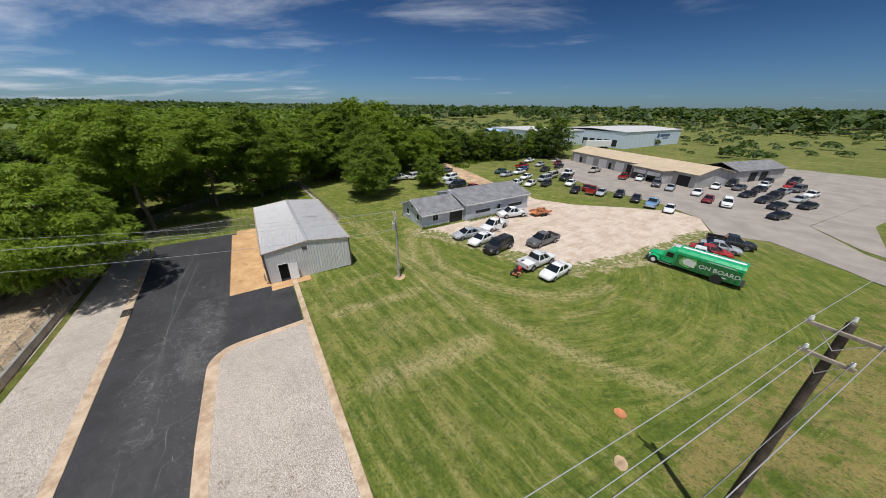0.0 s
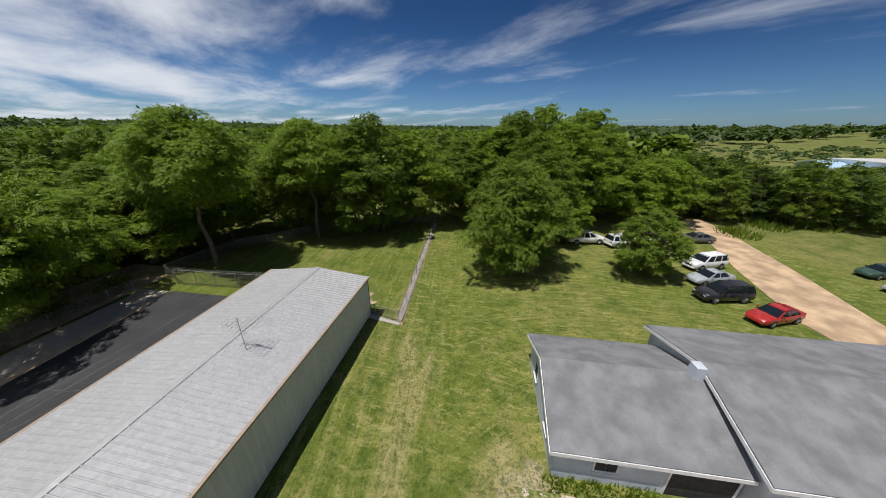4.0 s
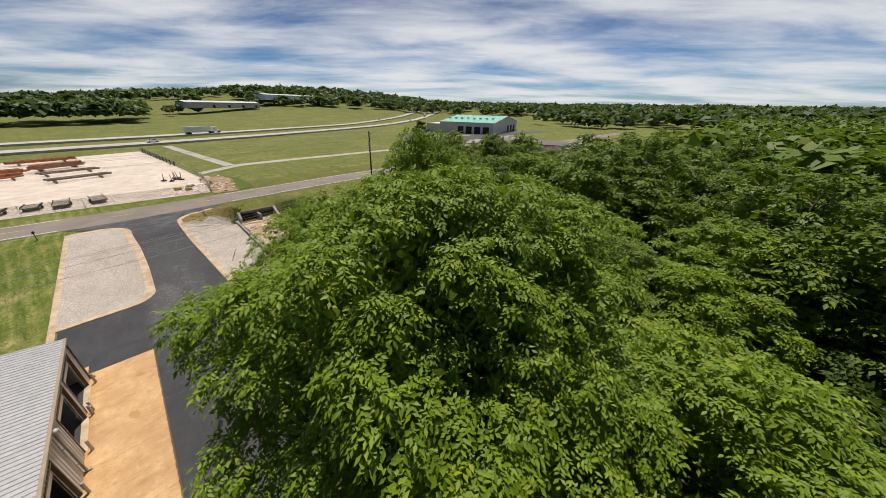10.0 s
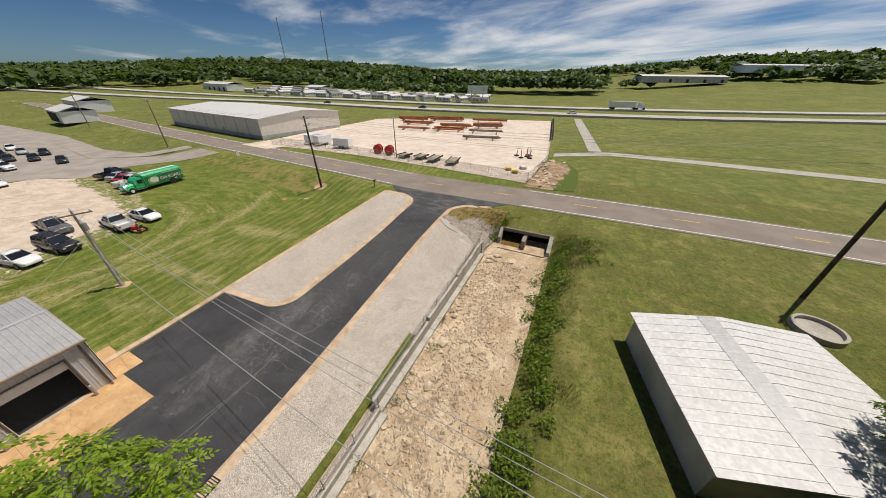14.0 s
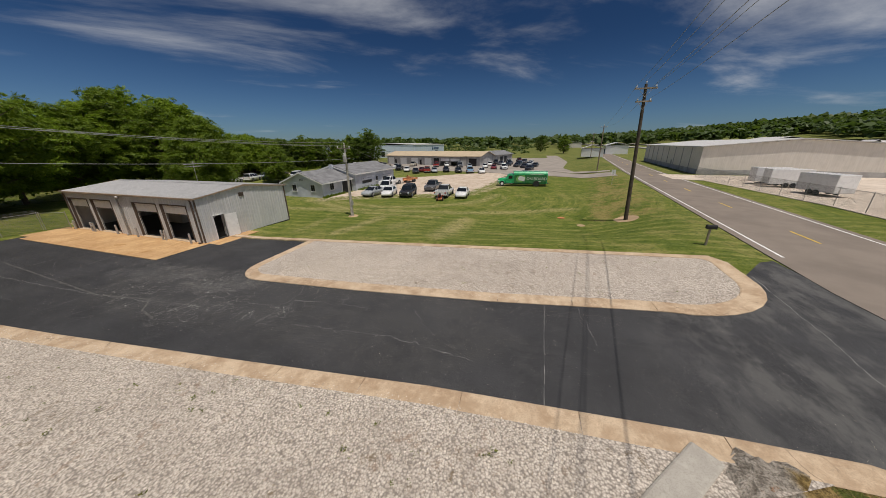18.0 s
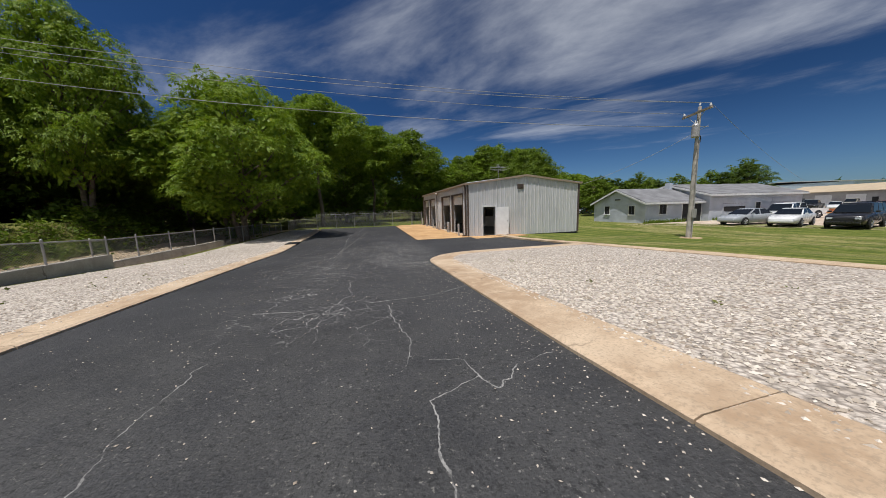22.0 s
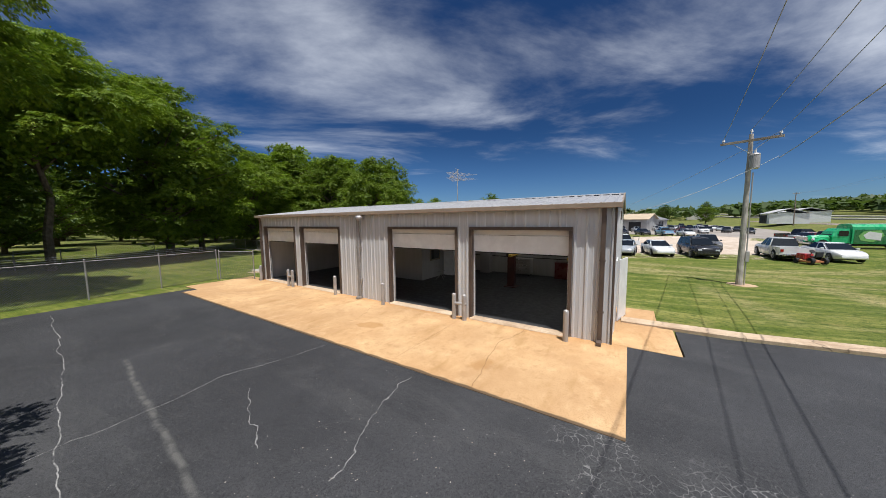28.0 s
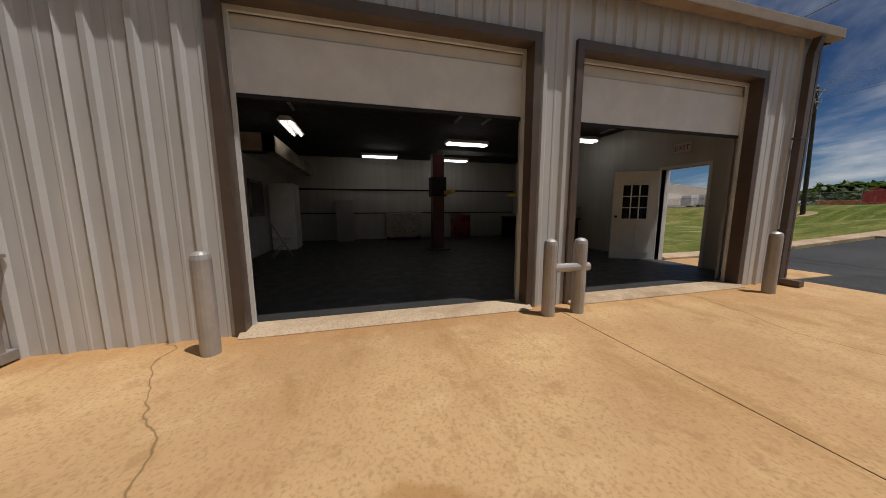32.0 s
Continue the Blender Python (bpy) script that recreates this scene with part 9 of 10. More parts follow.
def car(kind, color, x, y, rz, label="", near=False, group="parked cars", z=None):
    ms = car_meshes(kind)
    s = SHAPES[kind]
    c = thing("car" if kind in ("sedan", "suv") else ("pickup_truck" if kind == "pickup" else "van"), label or f"{color} {KINDWORD[kind]} parked in the lot", "car" if kind in ("sedan", "suv") else ("pickup" if kind == "pickup" else "van"), group, at=(x, y, land(x, y) + 0.06 if z is None else z), rz=rz)
    paint = M["car_" + color]

    def tint(o):
        o.material_slots[0].link = "OBJECT"
        o.material_slots[0].material = paint
        return o

    body = tint(part("body", ms["body"], None, c))
    tint(part("cabin", ms["cabin"], None, c))
    for k in ms:
        if "window" in k or k == "windshield":
            part("side_window" if "side" in k else k, ms[k], None, c)
    hw = s["st"][2][1]
    for wx in s["wx"]:
        for sd in (-1, 1):
            part("dark_arch_disc", ms["dark_arch_disc"], None, c, at=Matrix.Translation((wx, sd * (hw + 0.0) + (0.008 if sd > 0 else 0.012), s["wr"] + 0.02)))
            w = part("wheel", ms["tyre"], None, c, at=(wx, sd * (hw - 0.07), s["wr"]))
            part("rim", ms["rim"], None, w)
    hf = s["st"][-2][1]
    for sd in (-1, 1):
        part("headlight", ms["headlight"], None, c, at=(0, sd * hf * 0.74, 0))
        part("taillight", ms["taillight"], None, c, at=(0, sd * (0.66 if "bed" not in s else 0.85), 0))
        tint(part("mirror", ms["mirror"], None, c, at=(s["cab"][1] - 0.4, sd * (hw + 0.08), s["cab"][4] + 0.08)))
    part("grille", ms["grille"], None, c)
    tint(part("bumper", ms["bumper"], None, c))
    rb = part("rear_bumper", ms["rear_bumper"], None, c)
    if "bed" not in s:
        tint(rb)
    part("underbody", ms["underbody"], None, c)
    return c


car("sedan", "silver", 24.2, 35.7, 176, "silver sedan parked on the grass edge")
car("sedan", "white", 24.8, 33.0, 193, "white sedan parked on the grass edge")
car("suv", "black", 25.3, 29.8, 190, "black sport utility vehicle with dark windows")
wt_ = car("pickup", "white", 30.0, 36.2, 192, "white pickup truck with its door open")
dr_ = part("open_door", B(((0, -0.03, -0.45), (1.0, 0.03, 0.1)), bevel=0.02), M["car_white"], wt_, "open white door", at=pose(0.75, 0.98, 0.95, 0, 0, 115))
part("window_frame", B(((0.05, -0.02, 0.1), (0.1, 0.02, 0.6)), ((0.1, -0.02, 0.55), (0.85, 0.02, 0.6)), ((0.8, -0.02, 0.1), (0.85, 0.02, 0.55))), M["black"], dr_)
car("pickup", "white", 37.2, 39.2, 166, "white pickup truck beside the block house")
car("pickup", "grey", 32.5, 28.0, 182, "dark grey pickup truck on the gravel")
car("pickup", "white", 26.6, 23.9, 2, "white crew-cab pickup parked with a mower behind")
car("sedan", "white", 26.5, 20.9, 186, "white sporty sedan on the grass edge")
for kind, col, x, y, rz in (("sedan", "red", 50.0, 13.2, 292), ("sedan", "silver", 52.8, 13.0, 290), ("pickup", "black", 56.2, 12.8, 290), ("pickup", "white", 46.8, 13.6, 285),
                            ("sedan", "black", 63.5, 44.5, 205), ("sedan", "maroon", 68.0, 44.4, 25), ("sedan", "silver", 66.8, 39.8, 200), ("sedan", "black", 69.5, 36.9, 200), ("sedan", "black", 68.7, 32.8, 200), ("pickup", "skyblue", 67.8, 29.0, 15), ("sedan", "white", 67.0, 25.4, 195),
                            ("pickup", "tan", 91, 57, 190), ("pickup", "red", 90, 47, 15), ("sedan", "white", 92.0, 43.6, 200), ("suv", "grey", 88.5, 37.5, 200), ("sedan", "silver", 87, 33.6, 195), ("sedan", "white", 87.5, 28.0, 190), ("sedan", "maroon", 82.5, 24.2, 190), ("suv", "white", 82.0, 20.8, 195),
                            ("sedan", "white", 99.5, 28.2, 190), ("suv", "black", 107, 27, 185), ("sedan", "black", 96, 21, 170), ("sedan", "black", 105.5, 21.2, 170), ("sedan", "black", 93, 17.4, 170), ("suv", "black", 99, 17.2, 172), ("sedan", "black", 89, 14.6, 168), ("sedan", "black", 80.5, 12.6, 165),
                            ("sedan", "tan", 135, 26, 185), ("sedan", "silver", 107.5, 17.4, 170), ("sedan", "silver", 101, 13.4, 170), ("sedan", "white", 110, 13, 172), ("sedan", "black", 95, 11.2, 168), ("sedan", "grey", 103, 24.4, 175), ("sedan", "white", 113.5, 22, 178), ("sedan", "red", 118, 18, 170), ("suv", "grey", 114, 16, 172), ("sedan", "black", 121, 23, 180), ("pickup", "black", 128, 19, 175),
                            ("suv", "white", 43.8, 70.2, 200), ("sedan", "silver", 41.8, 66.0, 195), ("suv", "black", 40.6, 62.2, 190), ("sedan", "red", 42.6, 58.8, 200), ("sedan", "grey", 48.6, 80.0, 185), ("van", "silver", 66.4, 56.4, 190), ("pickup", "red", 66.4, 41.9, 20), ("pickup", "red", 76, 74, 10), ("sedan", "white", 67.5, 67.2, 190), ("sedan", "white", 58.8, 54.6, 200), ("van", "tan", 71.5, 58.2, 190), ("pickup", "white", 79.5, 58.4, 190), ("sedan", "white", 56.0, 57.0, 195),
                            ("sedan", "white", 87, 81, 190), ("sedan", "black", 87, 67.6, 195), ("sedan", "black", 62.6, 52.6, 200), ("pickup", "black", 73, 54.4, 195), ("sedan", "white", 64, 61, 195), ("sedan", "silver", 61.5, 66.4, 190), ("sedan", "silver", 84, 73.2, 195), ("sedan", "maroon", 92, 72, 200), ("sedan", "white", 68.6, 49.6, 200), ("sedan", "green", 63.0, 70.6, 190), ("sedan", "black", 78, 66, 195), ("sedan", "blue", 72, 70, 190), ("sedan", "tan", 96, 76, 200),
                            ("suv", "white", 36.6, 76.6, 20), ("pickup", "white", 31.5, 77.0, 10), ("sedan", "silver", 42.0, 78.5, 30), ("sedan", "green", 39, 73.5, 15)):
    car(kind, col, x, y, rz)


# the green delivery bus
bus = thing("green_bus", "bright green vintage beverage truck with a long van body", "truck", at=(42.1, 12.6, land(42, 12.6) + 0.06), rz=97)
body = part("van_body", loft(bmesh.new(), [[(x, -1.2, 0.55), (x, -1.22, 1.6), (x, -1.18, 2.45), (x, -0.9, 2.72), (x, 0, 2.8), (x, 0.9, 2.72), (x, 1.18, 2.45), (x, 1.22, 1.6), (x, 1.2, 0.55)] for x in (-4.6, -4.5, 1.6, 1.75)]), M["bus_green"], bus)
part("skirt_panel", B(((-4.5, -1.235, 0.6), (1.6, -1.215, 2.15)), ((-4.5, 1.215, 0.6), (1.6, 1.235, 2.15))), M["bus_dark"], body)
for sd in (-1, 1):
    y = sd * 1.245
    bm = bmesh.new()
    prism(bm, [(0.0, 0.75), (0.9, 0.95), (1.1, 1.45), (0.75, 1.95), (-0.5, 2.1), (-0.8, 1.5)], "y", min(y, y + sd * 0.006), max(y, y + sd * 0.006))
    part("swoosh", bm, M["bus_lite"], body, at=(0.2, 0, 0))
    bm = bmesh.new()
    prism(bm, [(-0.55, 0.95), (0.55, 1.15), (0.75, 1.55), (0.3, 1.95), (-0.6, 1.75)], "y", min(y + sd * 0.008, y + sd * 0.014), max(y + sd * 0.008, y + sd * 0.014))
    part("panel_picture", bm, M["white_trim"], body, at=(0.2, 0, 0))
    tx = bpy.data.curves.new("lettering", "FONT")
    tx.body, tx.size, tx.extrude, tx.align_x = "ON BOARD", 0.72, 0.004, "CENTER"
    tx.materials.append(M["white_trim"])
    o = new("lettering", tx)
    o.parent = body
    o.matrix_basis = pose(-2.6, sd * 1.246, 1.2, 90, 0, 0 if sd < 0 else 180)
    part("small_print", B(((-3.9, y - 0.003, 2.25), (-1.4, y + 0.003, 2.33)), ((-3.4, y - 0.003, 0.85), (-2.9, y + 0.003, 0.97))), M["white_trim"], body)
part("roof_stripe", B(((-4.4, -0.25, 2.795), (1.5, 0.3, 2.806))), M["white_trim"], body)
part("cab", loft(bmesh.new(), [[(x, -w, 0.6), (x, -w, 1.35), (x, -w * t, z), (x, w * t, z), (x, w, 1.35), (x, w, 0.6)] for x, w, t, z in ((1.76, 1.05, 0.9, 2.25), (2.6, 1.03, 0.86, 2.25), (2.95, 1.0, 0.8, 1.95), (3.15, 0.98, 0.9, 1.5))]), M["bus_green"], bus)
part("hood", loft(bmesh.new(), [[(x, -w, 0.7), (x, -w, z - 0.25), (x, -w * 0.5, z), (x, w * 0.5, z), (x, w, z - 0.25), (x, w, 0.7)] for x, w, z in ((3.1, 0.75, 1.5), (3.8, 0.68, 1.46), (4.5, 0.55, 1.38), (4.75, 0.42, 1.15))]), M["bus_green"], bus)
part("windshield", quad_panel([(3.17, -0.85, 1.5), (3.17, 0.85, 1.5), (2.66, 0.78, 2.2), (2.66, -0.78, 2.2)], 0.012), M["glass"], bus)
for sd in (-1, 1):
    part("door_window", B(((1.95, sd * 1.06 - 0.01, 1.4), (2.7, sd * 1.06 + 0.01, 2.0))), M["glass"], bus)
    part("fender", loft(bmesh.new(), [[(3.9 + r * math.cos(a), sd * y, 0.5 + r * math.sin(a)) for a in [math.pi * k / 8 for k in range(9)]] + [] for y, r in ((0.6, 0.62), (0.85, 0.66), (1.1, 0.6), (1.14, 0.5))], close=False, caps=False), M["bus_green"], bus)
    part("headlight", T(((4.45, sd * 0.75, 0.95), (4.62, sd * 0.75, 0.95), 0.14), seg=14), M["lamp_clear"], bus)
    part("running_board", B(((1.8, sd * 1.15 - 0.15, 0.45), (3.2, sd * 1.15 + 0.15, 0.5))), M["chrome"], bus)
    for x in (3.9, -2.6):
        w = part("wheel", T(((x, sd * 1.0 - 0.13, 0.45), (x, sd * 1.0 + 0.13, 0.45), 0.45), seg=18), M["black"], bus)
        part("rim", T(((x, sd * 1.0 - 0.14, 0.45), (x, sd * 1.0 + 0.14, 0.45), 0.26), seg=14), M["white_trim"], w)
    # black disc stands for the shade of the rear wheel hollow
    part("dark_well_disc", T(((-2.6, sd * 1.21, 0.5), (-2.6, sd * 1.25, 0.5), 0.58), seg=20), M["black"], bus)
    part("taillight", B(((-4.64, sd * 0.95 - 0.1, 0.9), (-4.6, sd * 0.95 + 0.1, 1.1))), M["lamp_red"], bus)
part("grille", B(((4.7, -0.3, 0.75), (4.8, 0.3, 1.2)), bevel=0.03), M["chrome"], bus)
part("bumper", B(((4.8, -1.0, 0.4), (4.92, 1.0, 0.6)), bevel=0.03), M["chrome"], bus)
part("rear_step", B(((-4.95, -1.0, 0.45), (-4.6, 1.0, 0.55))), M["black"], bus)
part("chassis", B(((-4.5, -0.8, 0.3), (4.4, 0.8, 0.56))), M["black"], bus)

mow = thing("riding_mower", "small orange-red riding mower on the grass", "mower", at=(22.5, 23.4, -0.2), rz=20)
part("deck", B(((-0.55, -0.55, 0.12), (0.35, 0.55, 0.28)), bevel=0.05), M["rust"], mow)
part("hood", B(((0.2, -0.28, 0.3), (0.95, 0.28, 0.75)), bevel=0.08), M["red"], mow)
part("seat", B(((-0.5, -0.22, 0.5), (-0.1, 0.22, 0.6)), ((-0.58, -0.22, 0.58), (-0.48, 0.22, 0.95)), bevel=0.04), M["black"], mow)
part("steering_wheel", T(((0.12, 0, 0.7), (0.02, 0, 0.95), 0.02), ((0.03, 0, 0.94), (0.0, 0, 0.97), 0.17)), M["black"], mow)
for x, r in ((-0.45, 0.26), (0.7, 0.19)):
    for sd in (-0.42, 0.42):
        part("wheel", T(((x, sd - 0.09, r), (x, sd + 0.09, r), r), seg=14), M["black"], mow)
ut = thing("utility_trailer", "rusty utility trailer loaded with scrap", "trailer", at=(42.6, 37.2, land(42.6, 37.2) + 0.05), rz=-6)
part("bed", B(((-2.0, -0.9, 0.55), (2.0, 0.9, 0.62)), ((-2.0, -0.95, 0.5), (2.0, -0.9, 0.95)), ((-2.0, 0.9, 0.5), (2.0, 0.95, 0.95))), M["rust"], ut)
for x in (-0.4, 0.4):
    for sd in (-1.05, 1.05):
        part("wheel", T(((x, sd - 0.1, 0.33), (x, sd + 0.1, 0.33), 0.33), seg=14), M["black"], ut)
part("tongue", B(((-3.2, -0.05, 0.5), (-2.0, 0.05, 0.6))), M["rust"], ut)
for k in range(14):
    a = yr.uniform(0, 3.1)
    part("scrap", T(((yr.uniform(-1.6, 1.6), yr.uniform(-0.6, 0.6), 0.65), (yr.uniform(-1.8, 1.8), yr.uniform(-0.7, 0.7), yr.uniform(0.8, 1.5)), yr.uniform(0.03, 0.1)), seg=6), M["rust"] if k % 3 else M["dark"], ut)

# ---- far woods, highway and distant buildings ----
def clump_woods(name, label, spots, sprays, size, mat, flat=0.8):
    """Many far trees in one mesh: each a ball of leaf sprays. spots: x, y, z, height, radius."""
    g = np.random.default_rng(len(spots))
    n = len(spots)
    sp = np.repeat(np.array(spots), sprays, axis=0)
    k = len(sp)
    d = g.normal(size=(k, 3))
    d /= np.linalg.norm(d, axis=1, keepdims=True)
    d[:, 2] = np.abs(d[:, 2]) * 1.1 - 0.25
    rad = g.uniform(0.75, 1.05, (k, 1))
    c = sp[:, :3] + np.stack([0 * sp[:, 3], 0 * sp[:, 3], sp[:, 3] * 0.55], 1)
    p = c + d * rad * np.stack([sp[:, 4], sp[:, 4], sp[:, 3] * 0.45], 1)
    ax = g.normal(size=(k, 3)) * 0.5 + d * 0.6
    ax[:, 2] = ax[:, 2] * 0.5 - 0.15
    ax /= np.linalg.norm(ax, axis=1, keepdims=True)
    side = np.cross(ax, d + np.array([0, 0, 0.5]) + g.normal(size=(k, 3)) * 0.3)
    side /= np.linalg.norm(side, axis=1, keepdims=True) + 1e-9
    s = size * sp[:, 4:5] * g.uniform(0.6, 1.4, (k, 1))
    v = np.stack([p - ax * s, p + side * s * 0.7, p + ax * s, p - side * s * 0.7], 1).reshape(-1, 3)
    return tagged(new(name, leaf_mesh(name, v, mat)), label, "woods", kind="stuff")


fr_ = random.Random(12)
spots = []
for k in range(2600):
    a = fr_.uniform(0, 1)
    x, y = fr_.uniform(-420, 80), fr_.uniform(20, 430)
    near = math.hypot(x, y - 60)
    if near < 75 or near > 420:
        continue
    ok = (x < -62 and y > 48 - 0.05 * x) or (y > 150 - 0.25 * max(0, x)) or (-95 < x < 62 and y > 128)
    if x > -62 and y < 140 and wooded(x, y):
        ok = True
        if -95 < x < 64 and y < 150 and near < 95:
            ok = False
    if ok:
        h = fr_.uniform(11, 16)
        spots.append((x, y, terrain(x, y), h, fr_.uniform(4.0, 6.0)))
clump_woods("far_woods", "dense green woods stretching to the horizon", spots, 64, 0.31, M["leaf2"])
spots = []
for k in range(7600):
    az = fr_.uniform(0, 360)
    d = 330 + 900 * fr_.random() ** 0.8
    x, y = d * math.cos(radians(az)), 20 + d * math.sin(radians(az))
    dense = 1.0
    if 200 < az < 350:
        dense = 1.0 if d > (430 if az > 296 else (640 if az > 254 else 500)) else 0.02
    elif az > 350 or az < 62:
        dense = 0.35 if d > 420 else 0.1
    if fr_.random() < dense:
        spots.append((x, y, terrain(x, y) - 1, fr_.uniform(11, 17), fr_.uniform(6, 11)))
clump_woods("hill_woods", "distant wooded hills", spots, 38, 0.46, M["leaf_far"])
spots = []
for k in range(420):
    x, y = fr_.uniform(170, 520), fr_.uniform(20, 330)
    h = fr_.uniform(1.5, 5)
    spots.append((x, y, terrain(x, y) - 0.5, h, h * 0.9))
clump_woods("far_shrubs", "scattered shrubs in the rough fields", spots, 60, 0.25, M["leaf_far"])
spots = [(x, y, terrain(x, y), h, h * 0.42) for x, y, h in ((103, 83, 14.5), (109, 87, 14.5), (99, 87, 12), (106, 95, 13), (64, 100, 11), (72, 104, 10), (80, 104, 11), (90, 106, 10), (98, 108, 10), (56, 98, 11), (120, 112, 10), (60, 112, 12), (76, 116, 12), (250, -8, 14), (300, 10, 17), (60, 93, 9), (70, 96, 9), (88, 100, 9), (55, 97, 12), (61, 97, 11), (66, 94.5, 11), (72, 92, 11), (78, 91, 10), (84, 90, 11), (90, 91, 10), (95, 90, 9), (63, 104, 12), (84, 98, 11), (75, 98, 11))]
for k, (x, y, z, h, r) in enumerate(spots):
    plant(MID[(1, 2, 1, 0)[k % 4]], x, y, h / 15, 47 * k, "dark green deciduous tree behind the parked cars", "roadside_tree", "trees behind the car lot")
SHADE = make_tree(41, 11.5, 4.6, 1.5, 50, 7000, 0.5, M["leaf3"])
plant(SHADE, -112, -46, 1.0, 0, "dark oval shade tree by the far lot", "shade_tree")
spots = []
for k in range(260):
    x = fr_.uniform(-420, 520)
    y = -235 - 0.00035 * (x - 150) ** 2 - fr_.uniform(0, 60) if x > 40 else -330 - fr_.uniform(0, 150)
    if -40 < x < 60 or x < -60:
        x, y = fr_.uniform(-30, 150), -318 - fr_.uniform(0, 60)
        spots.append((x, y, terrain(x, y), fr_.uniform(15, 20), fr_.uniform(7, 10)))
        continue
    spots.append((x, y, terrain(x, y), fr_.uniform(8, 13), fr_.uniform(4, 7)))
clump_woods("highway_woods", "green tree line behind the mobile homes", spots, 90, 0.28, M["leaf_far"])

HW = [(900, -10), (500, -55), (300, -98), (148, -124), (35, -126), (-50, -132), (-158, -172), (-280, -240), (-430, -350), (-640, -540)]


def hw_at(x):
    xs = [p[0] for p in HW][::-1]
    return float(np.interp(x, xs, [p[1] for p in HW][::-1]))


for off, nm in ((0, "highway"), (-38, "highway")):
    rings = []
    for x in range(-640, 901, 20):
        y = (hw_at(x - 20) + hw_at(x) + hw_at(x + 20)) / 3 + off
        z = terrain(x, y) + 0.9
        rings.append([(x, y - 5.5, z - 1.2), (x, y - 5.5, z), (x, y + 5.5, z), (x, y + 5.5, z - 1.2)])
    solid(nm, loft(bmesh.new(), rings), M["hwy"], "pale concrete highway carriageway", "road")


def box_truck(x, off, color, rz, label):
    y = hw_at(x) + off
    t = thing("semi_truck", label, "truck", "trucks on the highway", at=(x, y, terrain(x, y) + 0.92), rz=rz)
    part("trailer_box", B(((-14, -1.25, 1.1), (0, 1.25, 4.0)), bevel=0.05), M["white_paint"], t)
    part("cab", B(((0.6, -1.2, 0.6), (3.6, 1.2, 3.4)), bevel=0.25), M[color], t)
    part("hood", B(((3.5, -0.9, 0.6), (5.4, 0.9, 1.9)), bevel=0.2), M[color], t)
    part("windshield", B(((3.58, -1.0, 2.1), (3.64, 1.0, 3.0))), M["glass"], t)
    for wx in (-12.5, -11.3, -0.2, 1.0, 4.6):
        part("wheel", T(((wx, -1.25, 0.5), (wx, 1.25, 0.5), 0.5), seg=12), M["black"], t)


box_truck(-50, -38, "white_paint", 198, "white semi truck on the highway")
box_truck(-330, -2, "red", 220, "red semi truck on the highway")
for x, off, c, r in ((130, 0, "black", 8), (60, 0, "black", 12), (-20, 1, "white", 18), (220, -38, "maroon", 190), (-230, -38, "silver", 215)):
    y = hw_at(x) + off
    car("sedan", c, x, y, r, f"{c} car on the highway", group="cars on the highway", z=terrain(x, y) + 0.93)

# mobile homes and sheds beyond the highway
for k in range(51):
    x = 48 + (k % 17) * 14.5 + 5 * (k // 17)
    y = -193 + 0.07 * (x - 74) - (k // 17) * 20
    w = thing("mobile_home", "white single-wide mobile home with a low gable roof", "mobile home", "mobile homes", at=(x, y, terrain(x, y)), rz=fr_.uniform(-4, 4) + 80 * (k % 2))
    part("wall", B(((-6, -2.1, 0.4), (6, 2.1, 3.0))), M["white_trim"] if k % 4 else M["wh_wall"], w)
    part("roof", gable_house(bmesh.new(), -6, 6, -2.1, 2.1, 3.0, 3.9, "x", 0.25, 0.08), M["wh_roof"] if k % 3 else M["shingle"], w)
    part("skirting", B(((-5.9, -2.05, 0), (5.9, 2.05, 0.4))), M["grey_wall"], w)
    for wx in (-4, -1, 2.2, 4.6):
        for y0, y1 in ((-2.13, -2.1), (2.1, 2.13)):
            part("window", B(((wx - 0.5, y0, 1.4), (wx + 0.5, y1, 2.3))), M["dark"], w)
for x, y, ln, dp, h, mt, rf_, lb in ((300, -188, 46, 18, 6, "white_trim", "wh_roof", "white metal store building beyond the highway"), (225, -232, 24, 14, 5, "white_trim", "wh_roof", "white metal shed beyond the highway"),
                                    (-150, -440, 90, 18, 6, "grey_wall", "wh_roof", "long grey truck dealership beyond the highway"), (-250, -500, 90, 22, 7, "blue_wall", "wh_roof", "pale long sales building beyond the highway"),
                                    (150, -20, 16, 10, 4, "white_trim", "wh_roof", "small white metal building by the road"), (190, -40, 22, 12, 5, "white_trim", "wh_roof", "white metal building by the road"), (420, -40, 40, 20, 6, "wh_wall", "wh_roof", "pale metal building down the road")):
    w = thing("metal_building", lb, "building", "distant metal buildings", at=(x, y, terrain(x, y)), rz=20 if x < 0 else -6)
    part("wall", B(((0, 0, 0), (ln, dp, h))), M[mt], w)
    part("roof", gable_house(bmesh.new(), 0, ln, 0, dp, h, h + 1.6, "x", 0.4, 0.2), M[rf_], w)
    for j in range(4):
        for y0, y1 in ((dp, dp + 0.05), (-0.05, 0)):
            part("door", B(((4 + j * ln / 5, y0, 0.1), (4 + j * ln / 5 + 3, y1, 3.4))), M["dark"], w)

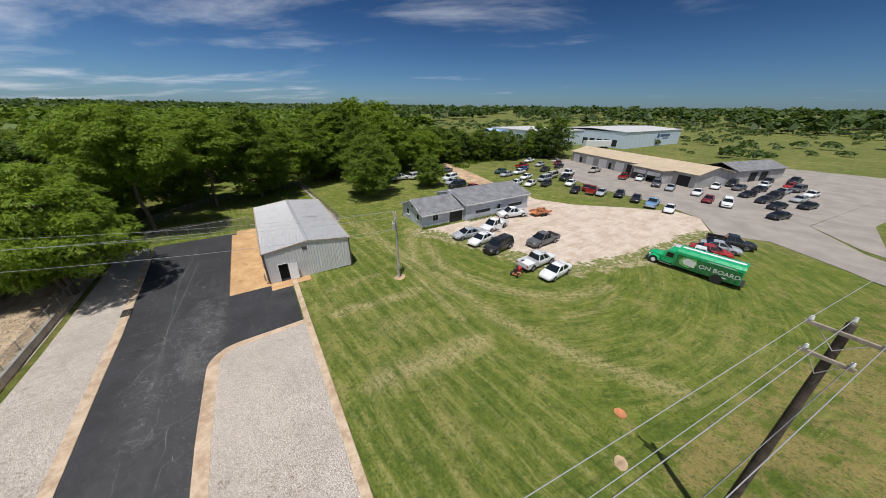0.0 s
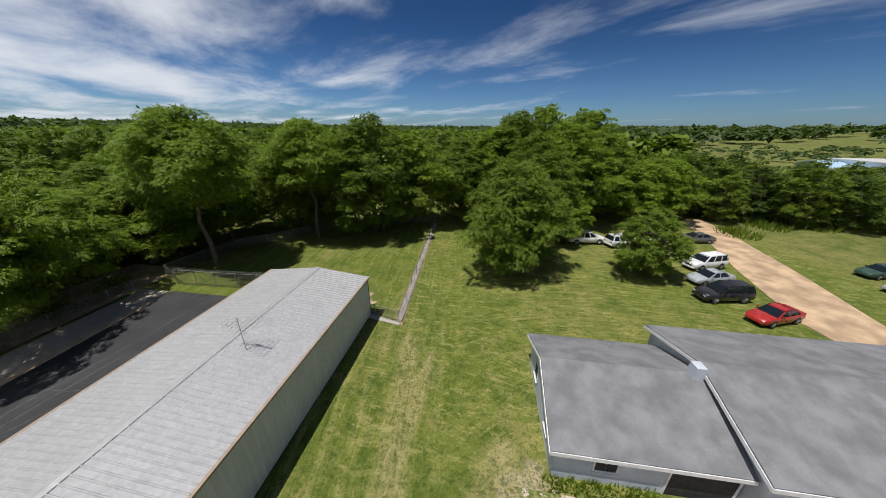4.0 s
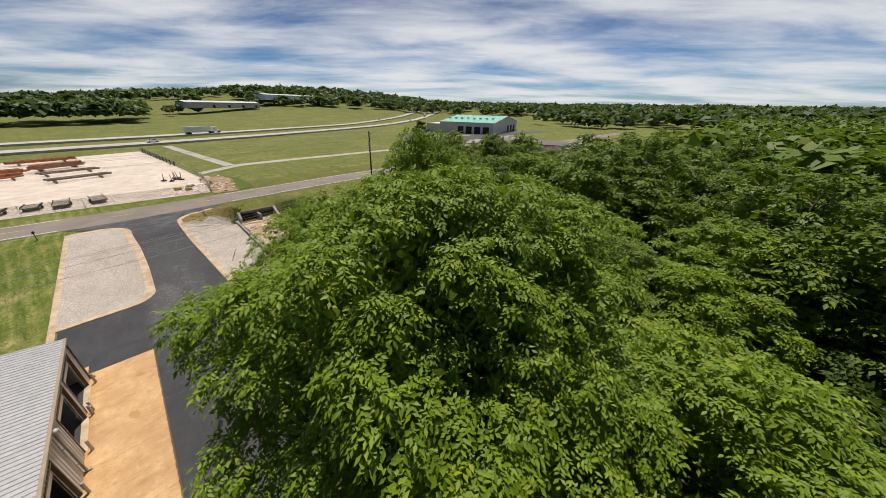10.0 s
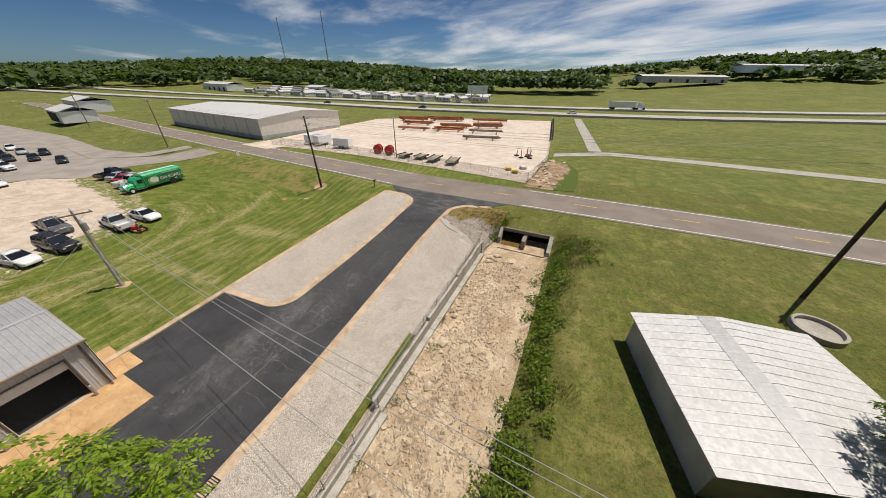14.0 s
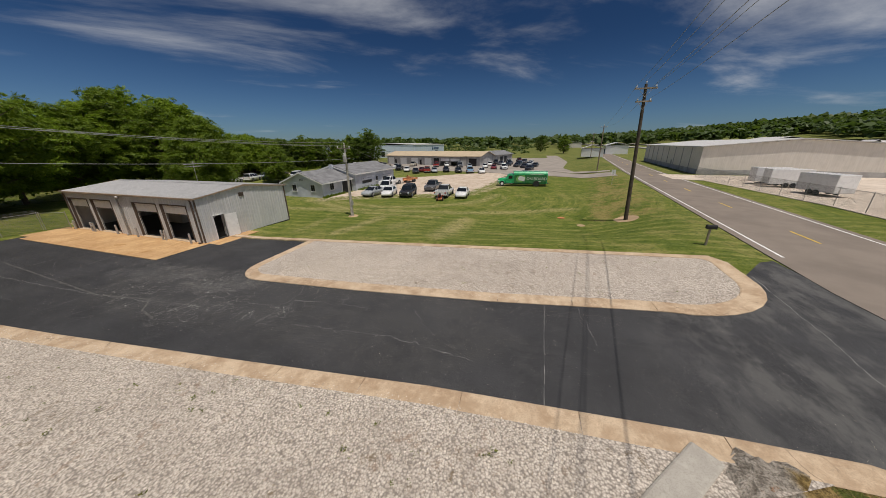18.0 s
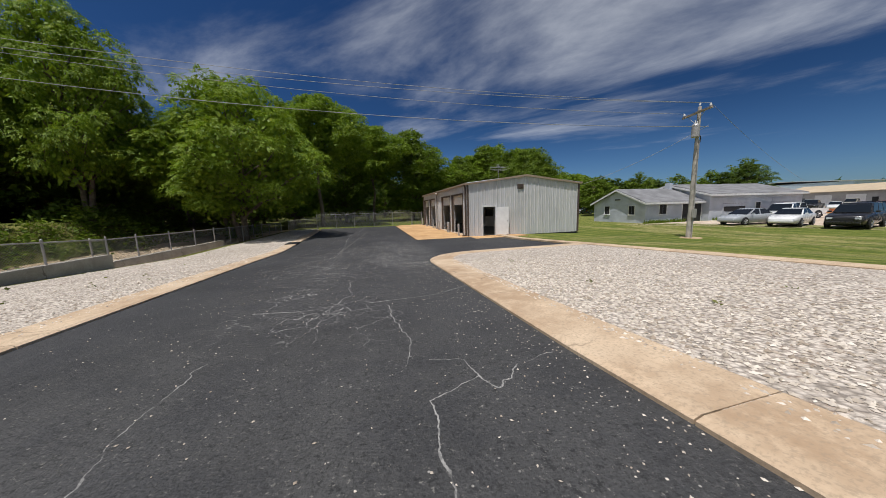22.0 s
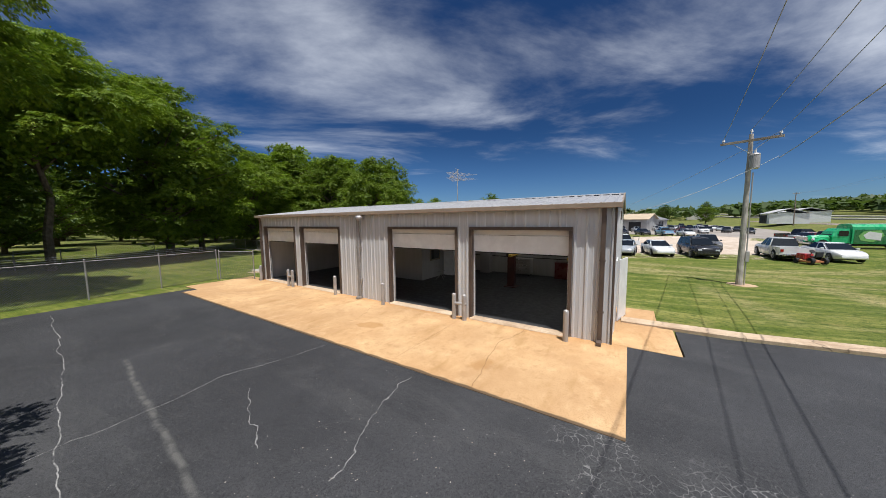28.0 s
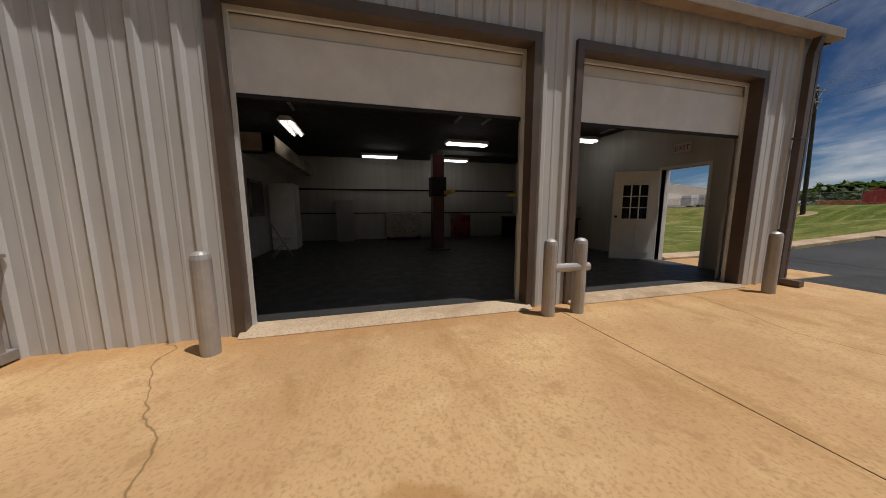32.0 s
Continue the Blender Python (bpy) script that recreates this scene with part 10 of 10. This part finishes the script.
cy = thing("green_roof_depot", "long white depot with a green metal roof and open bays", "building", at=(-192, -60, 1.6), rz=-74)
part("wall", B(((0, -60, 0), (0.3, 0, 8)), ((0.3, -60, 0), (42, -59.7, 8)), ((41.7, -59.7, 0), (42, 0, 8)), ((0.3, -0.3, 0), (41.7, 0, 8))), M["wh_roof"], cy)
part("gable", prism(bmesh.new(), [(-59.9, 8.0), (-0.1, 8.0), (-30, 11.55)], "x", 0.02, 0.28), M["wh_roof"], cy)
croof = part("roof", gable_house(bmesh.new(), 0, 42, -60, 0, 8, 11.8, "x", 0.5, 0.25), M["green_roof"], cy, "sea-green metal roof")
for k in range(8):
    part("roof_vent", B(((4 + k * 5, -13.6, 10.1), (5.6 + k * 5, -12.2, 11.0)), bevel=0.1), M["white_trim"], croof)
part("ridge_cap", T(((-0.5, -30, 12.05), (42.5, -30, 12.05), 0.22), seg=6), M["white_trim"], croof)
part("gable_trim", T(((-0.52, 0.5, 8.0), (-0.52, -30, 12.0), 0.2), ((-0.52, -30, 12.0), (-0.52, -60.5, 8.0), 0.2), seg=6), M["white_trim"], croof)
# open bays are near-black plates on the walls for the shade within
for x in (3, 9.5, 16, 22.5):
    part("bay_door", B(((x, 0.01, 0.1), (x + 4.6, 0.06, 5.4))), M["dark"], cy, "dark open truck bay")
for y in (-54, -46, -38):
    part("side_bay", B(((-0.06, y, 0.1), (-0.01, y + 4.6, 5.4))), M["dark"], cy)
part("annex", B(((42.02, -30, 0), (54, -1, 6.5))), M["wh_wall"], cy, "lower pale annex")
drape("depot_yard", [(-205, -48), (-150, -92), (-136, -80), (-120, -40), (-128, -28), (-175, -22)], M["pavement"], 0.06, 4.0, "worn paved yard before the depot", "yard")
bs = thing("flat_shop", "low building with a flat brown roof behind the trees", "building", at=(-140, -2, 1.8), rz=20)
part("wall", B(((-9, -15, 0), (9, 15, 3.6))), M["grey_wall"], bs)
part("roof", B(((-9.5, -15.5, 3.6), (9.5, 15.5, 3.9))), M["brown"], bs)
bb = thing("billboard", "billboard on steel posts beyond the highway", "billboard", at=(48, -186, 1.5), rz=14)
part("panel", B(((-7, -0.2, 6), (7, 0.2, 11))), M["white_trim"], bb)
for x in (-4, 4):
    part("post", T(((x, 0, 0), (x, 0, 10), 0.3)), M["post"], bb)
for x, y, h in ((480, -505, 95), (560, -470, 80)):
    mast = thing("radio_mast", "slim lattice radio mast on the hill", "mast", "radio masts", at=(x, y, terrain(x, y)))
    part("leg", T(*[((math.cos(a) * 1.2, math.sin(a) * 1.2, 0), (math.cos(a) * 0.5, math.sin(a) * 0.5, h), 0.22) for a in (0, 2.1, 4.2)], seg=4), M["wood"], mast)
    part("lattice", T(*[((math.cos(a) * 1.1, math.sin(a) * 1.1, z), (math.cos(a + 2.1) * 1.0, math.sin(a + 2.1) * 1.0, z + h / 14), 0.12) for z in np.arange(0, h * 0.9, h / 14) for a in (0, 2.1, 4.2)], seg=3), M["wood"], mast)
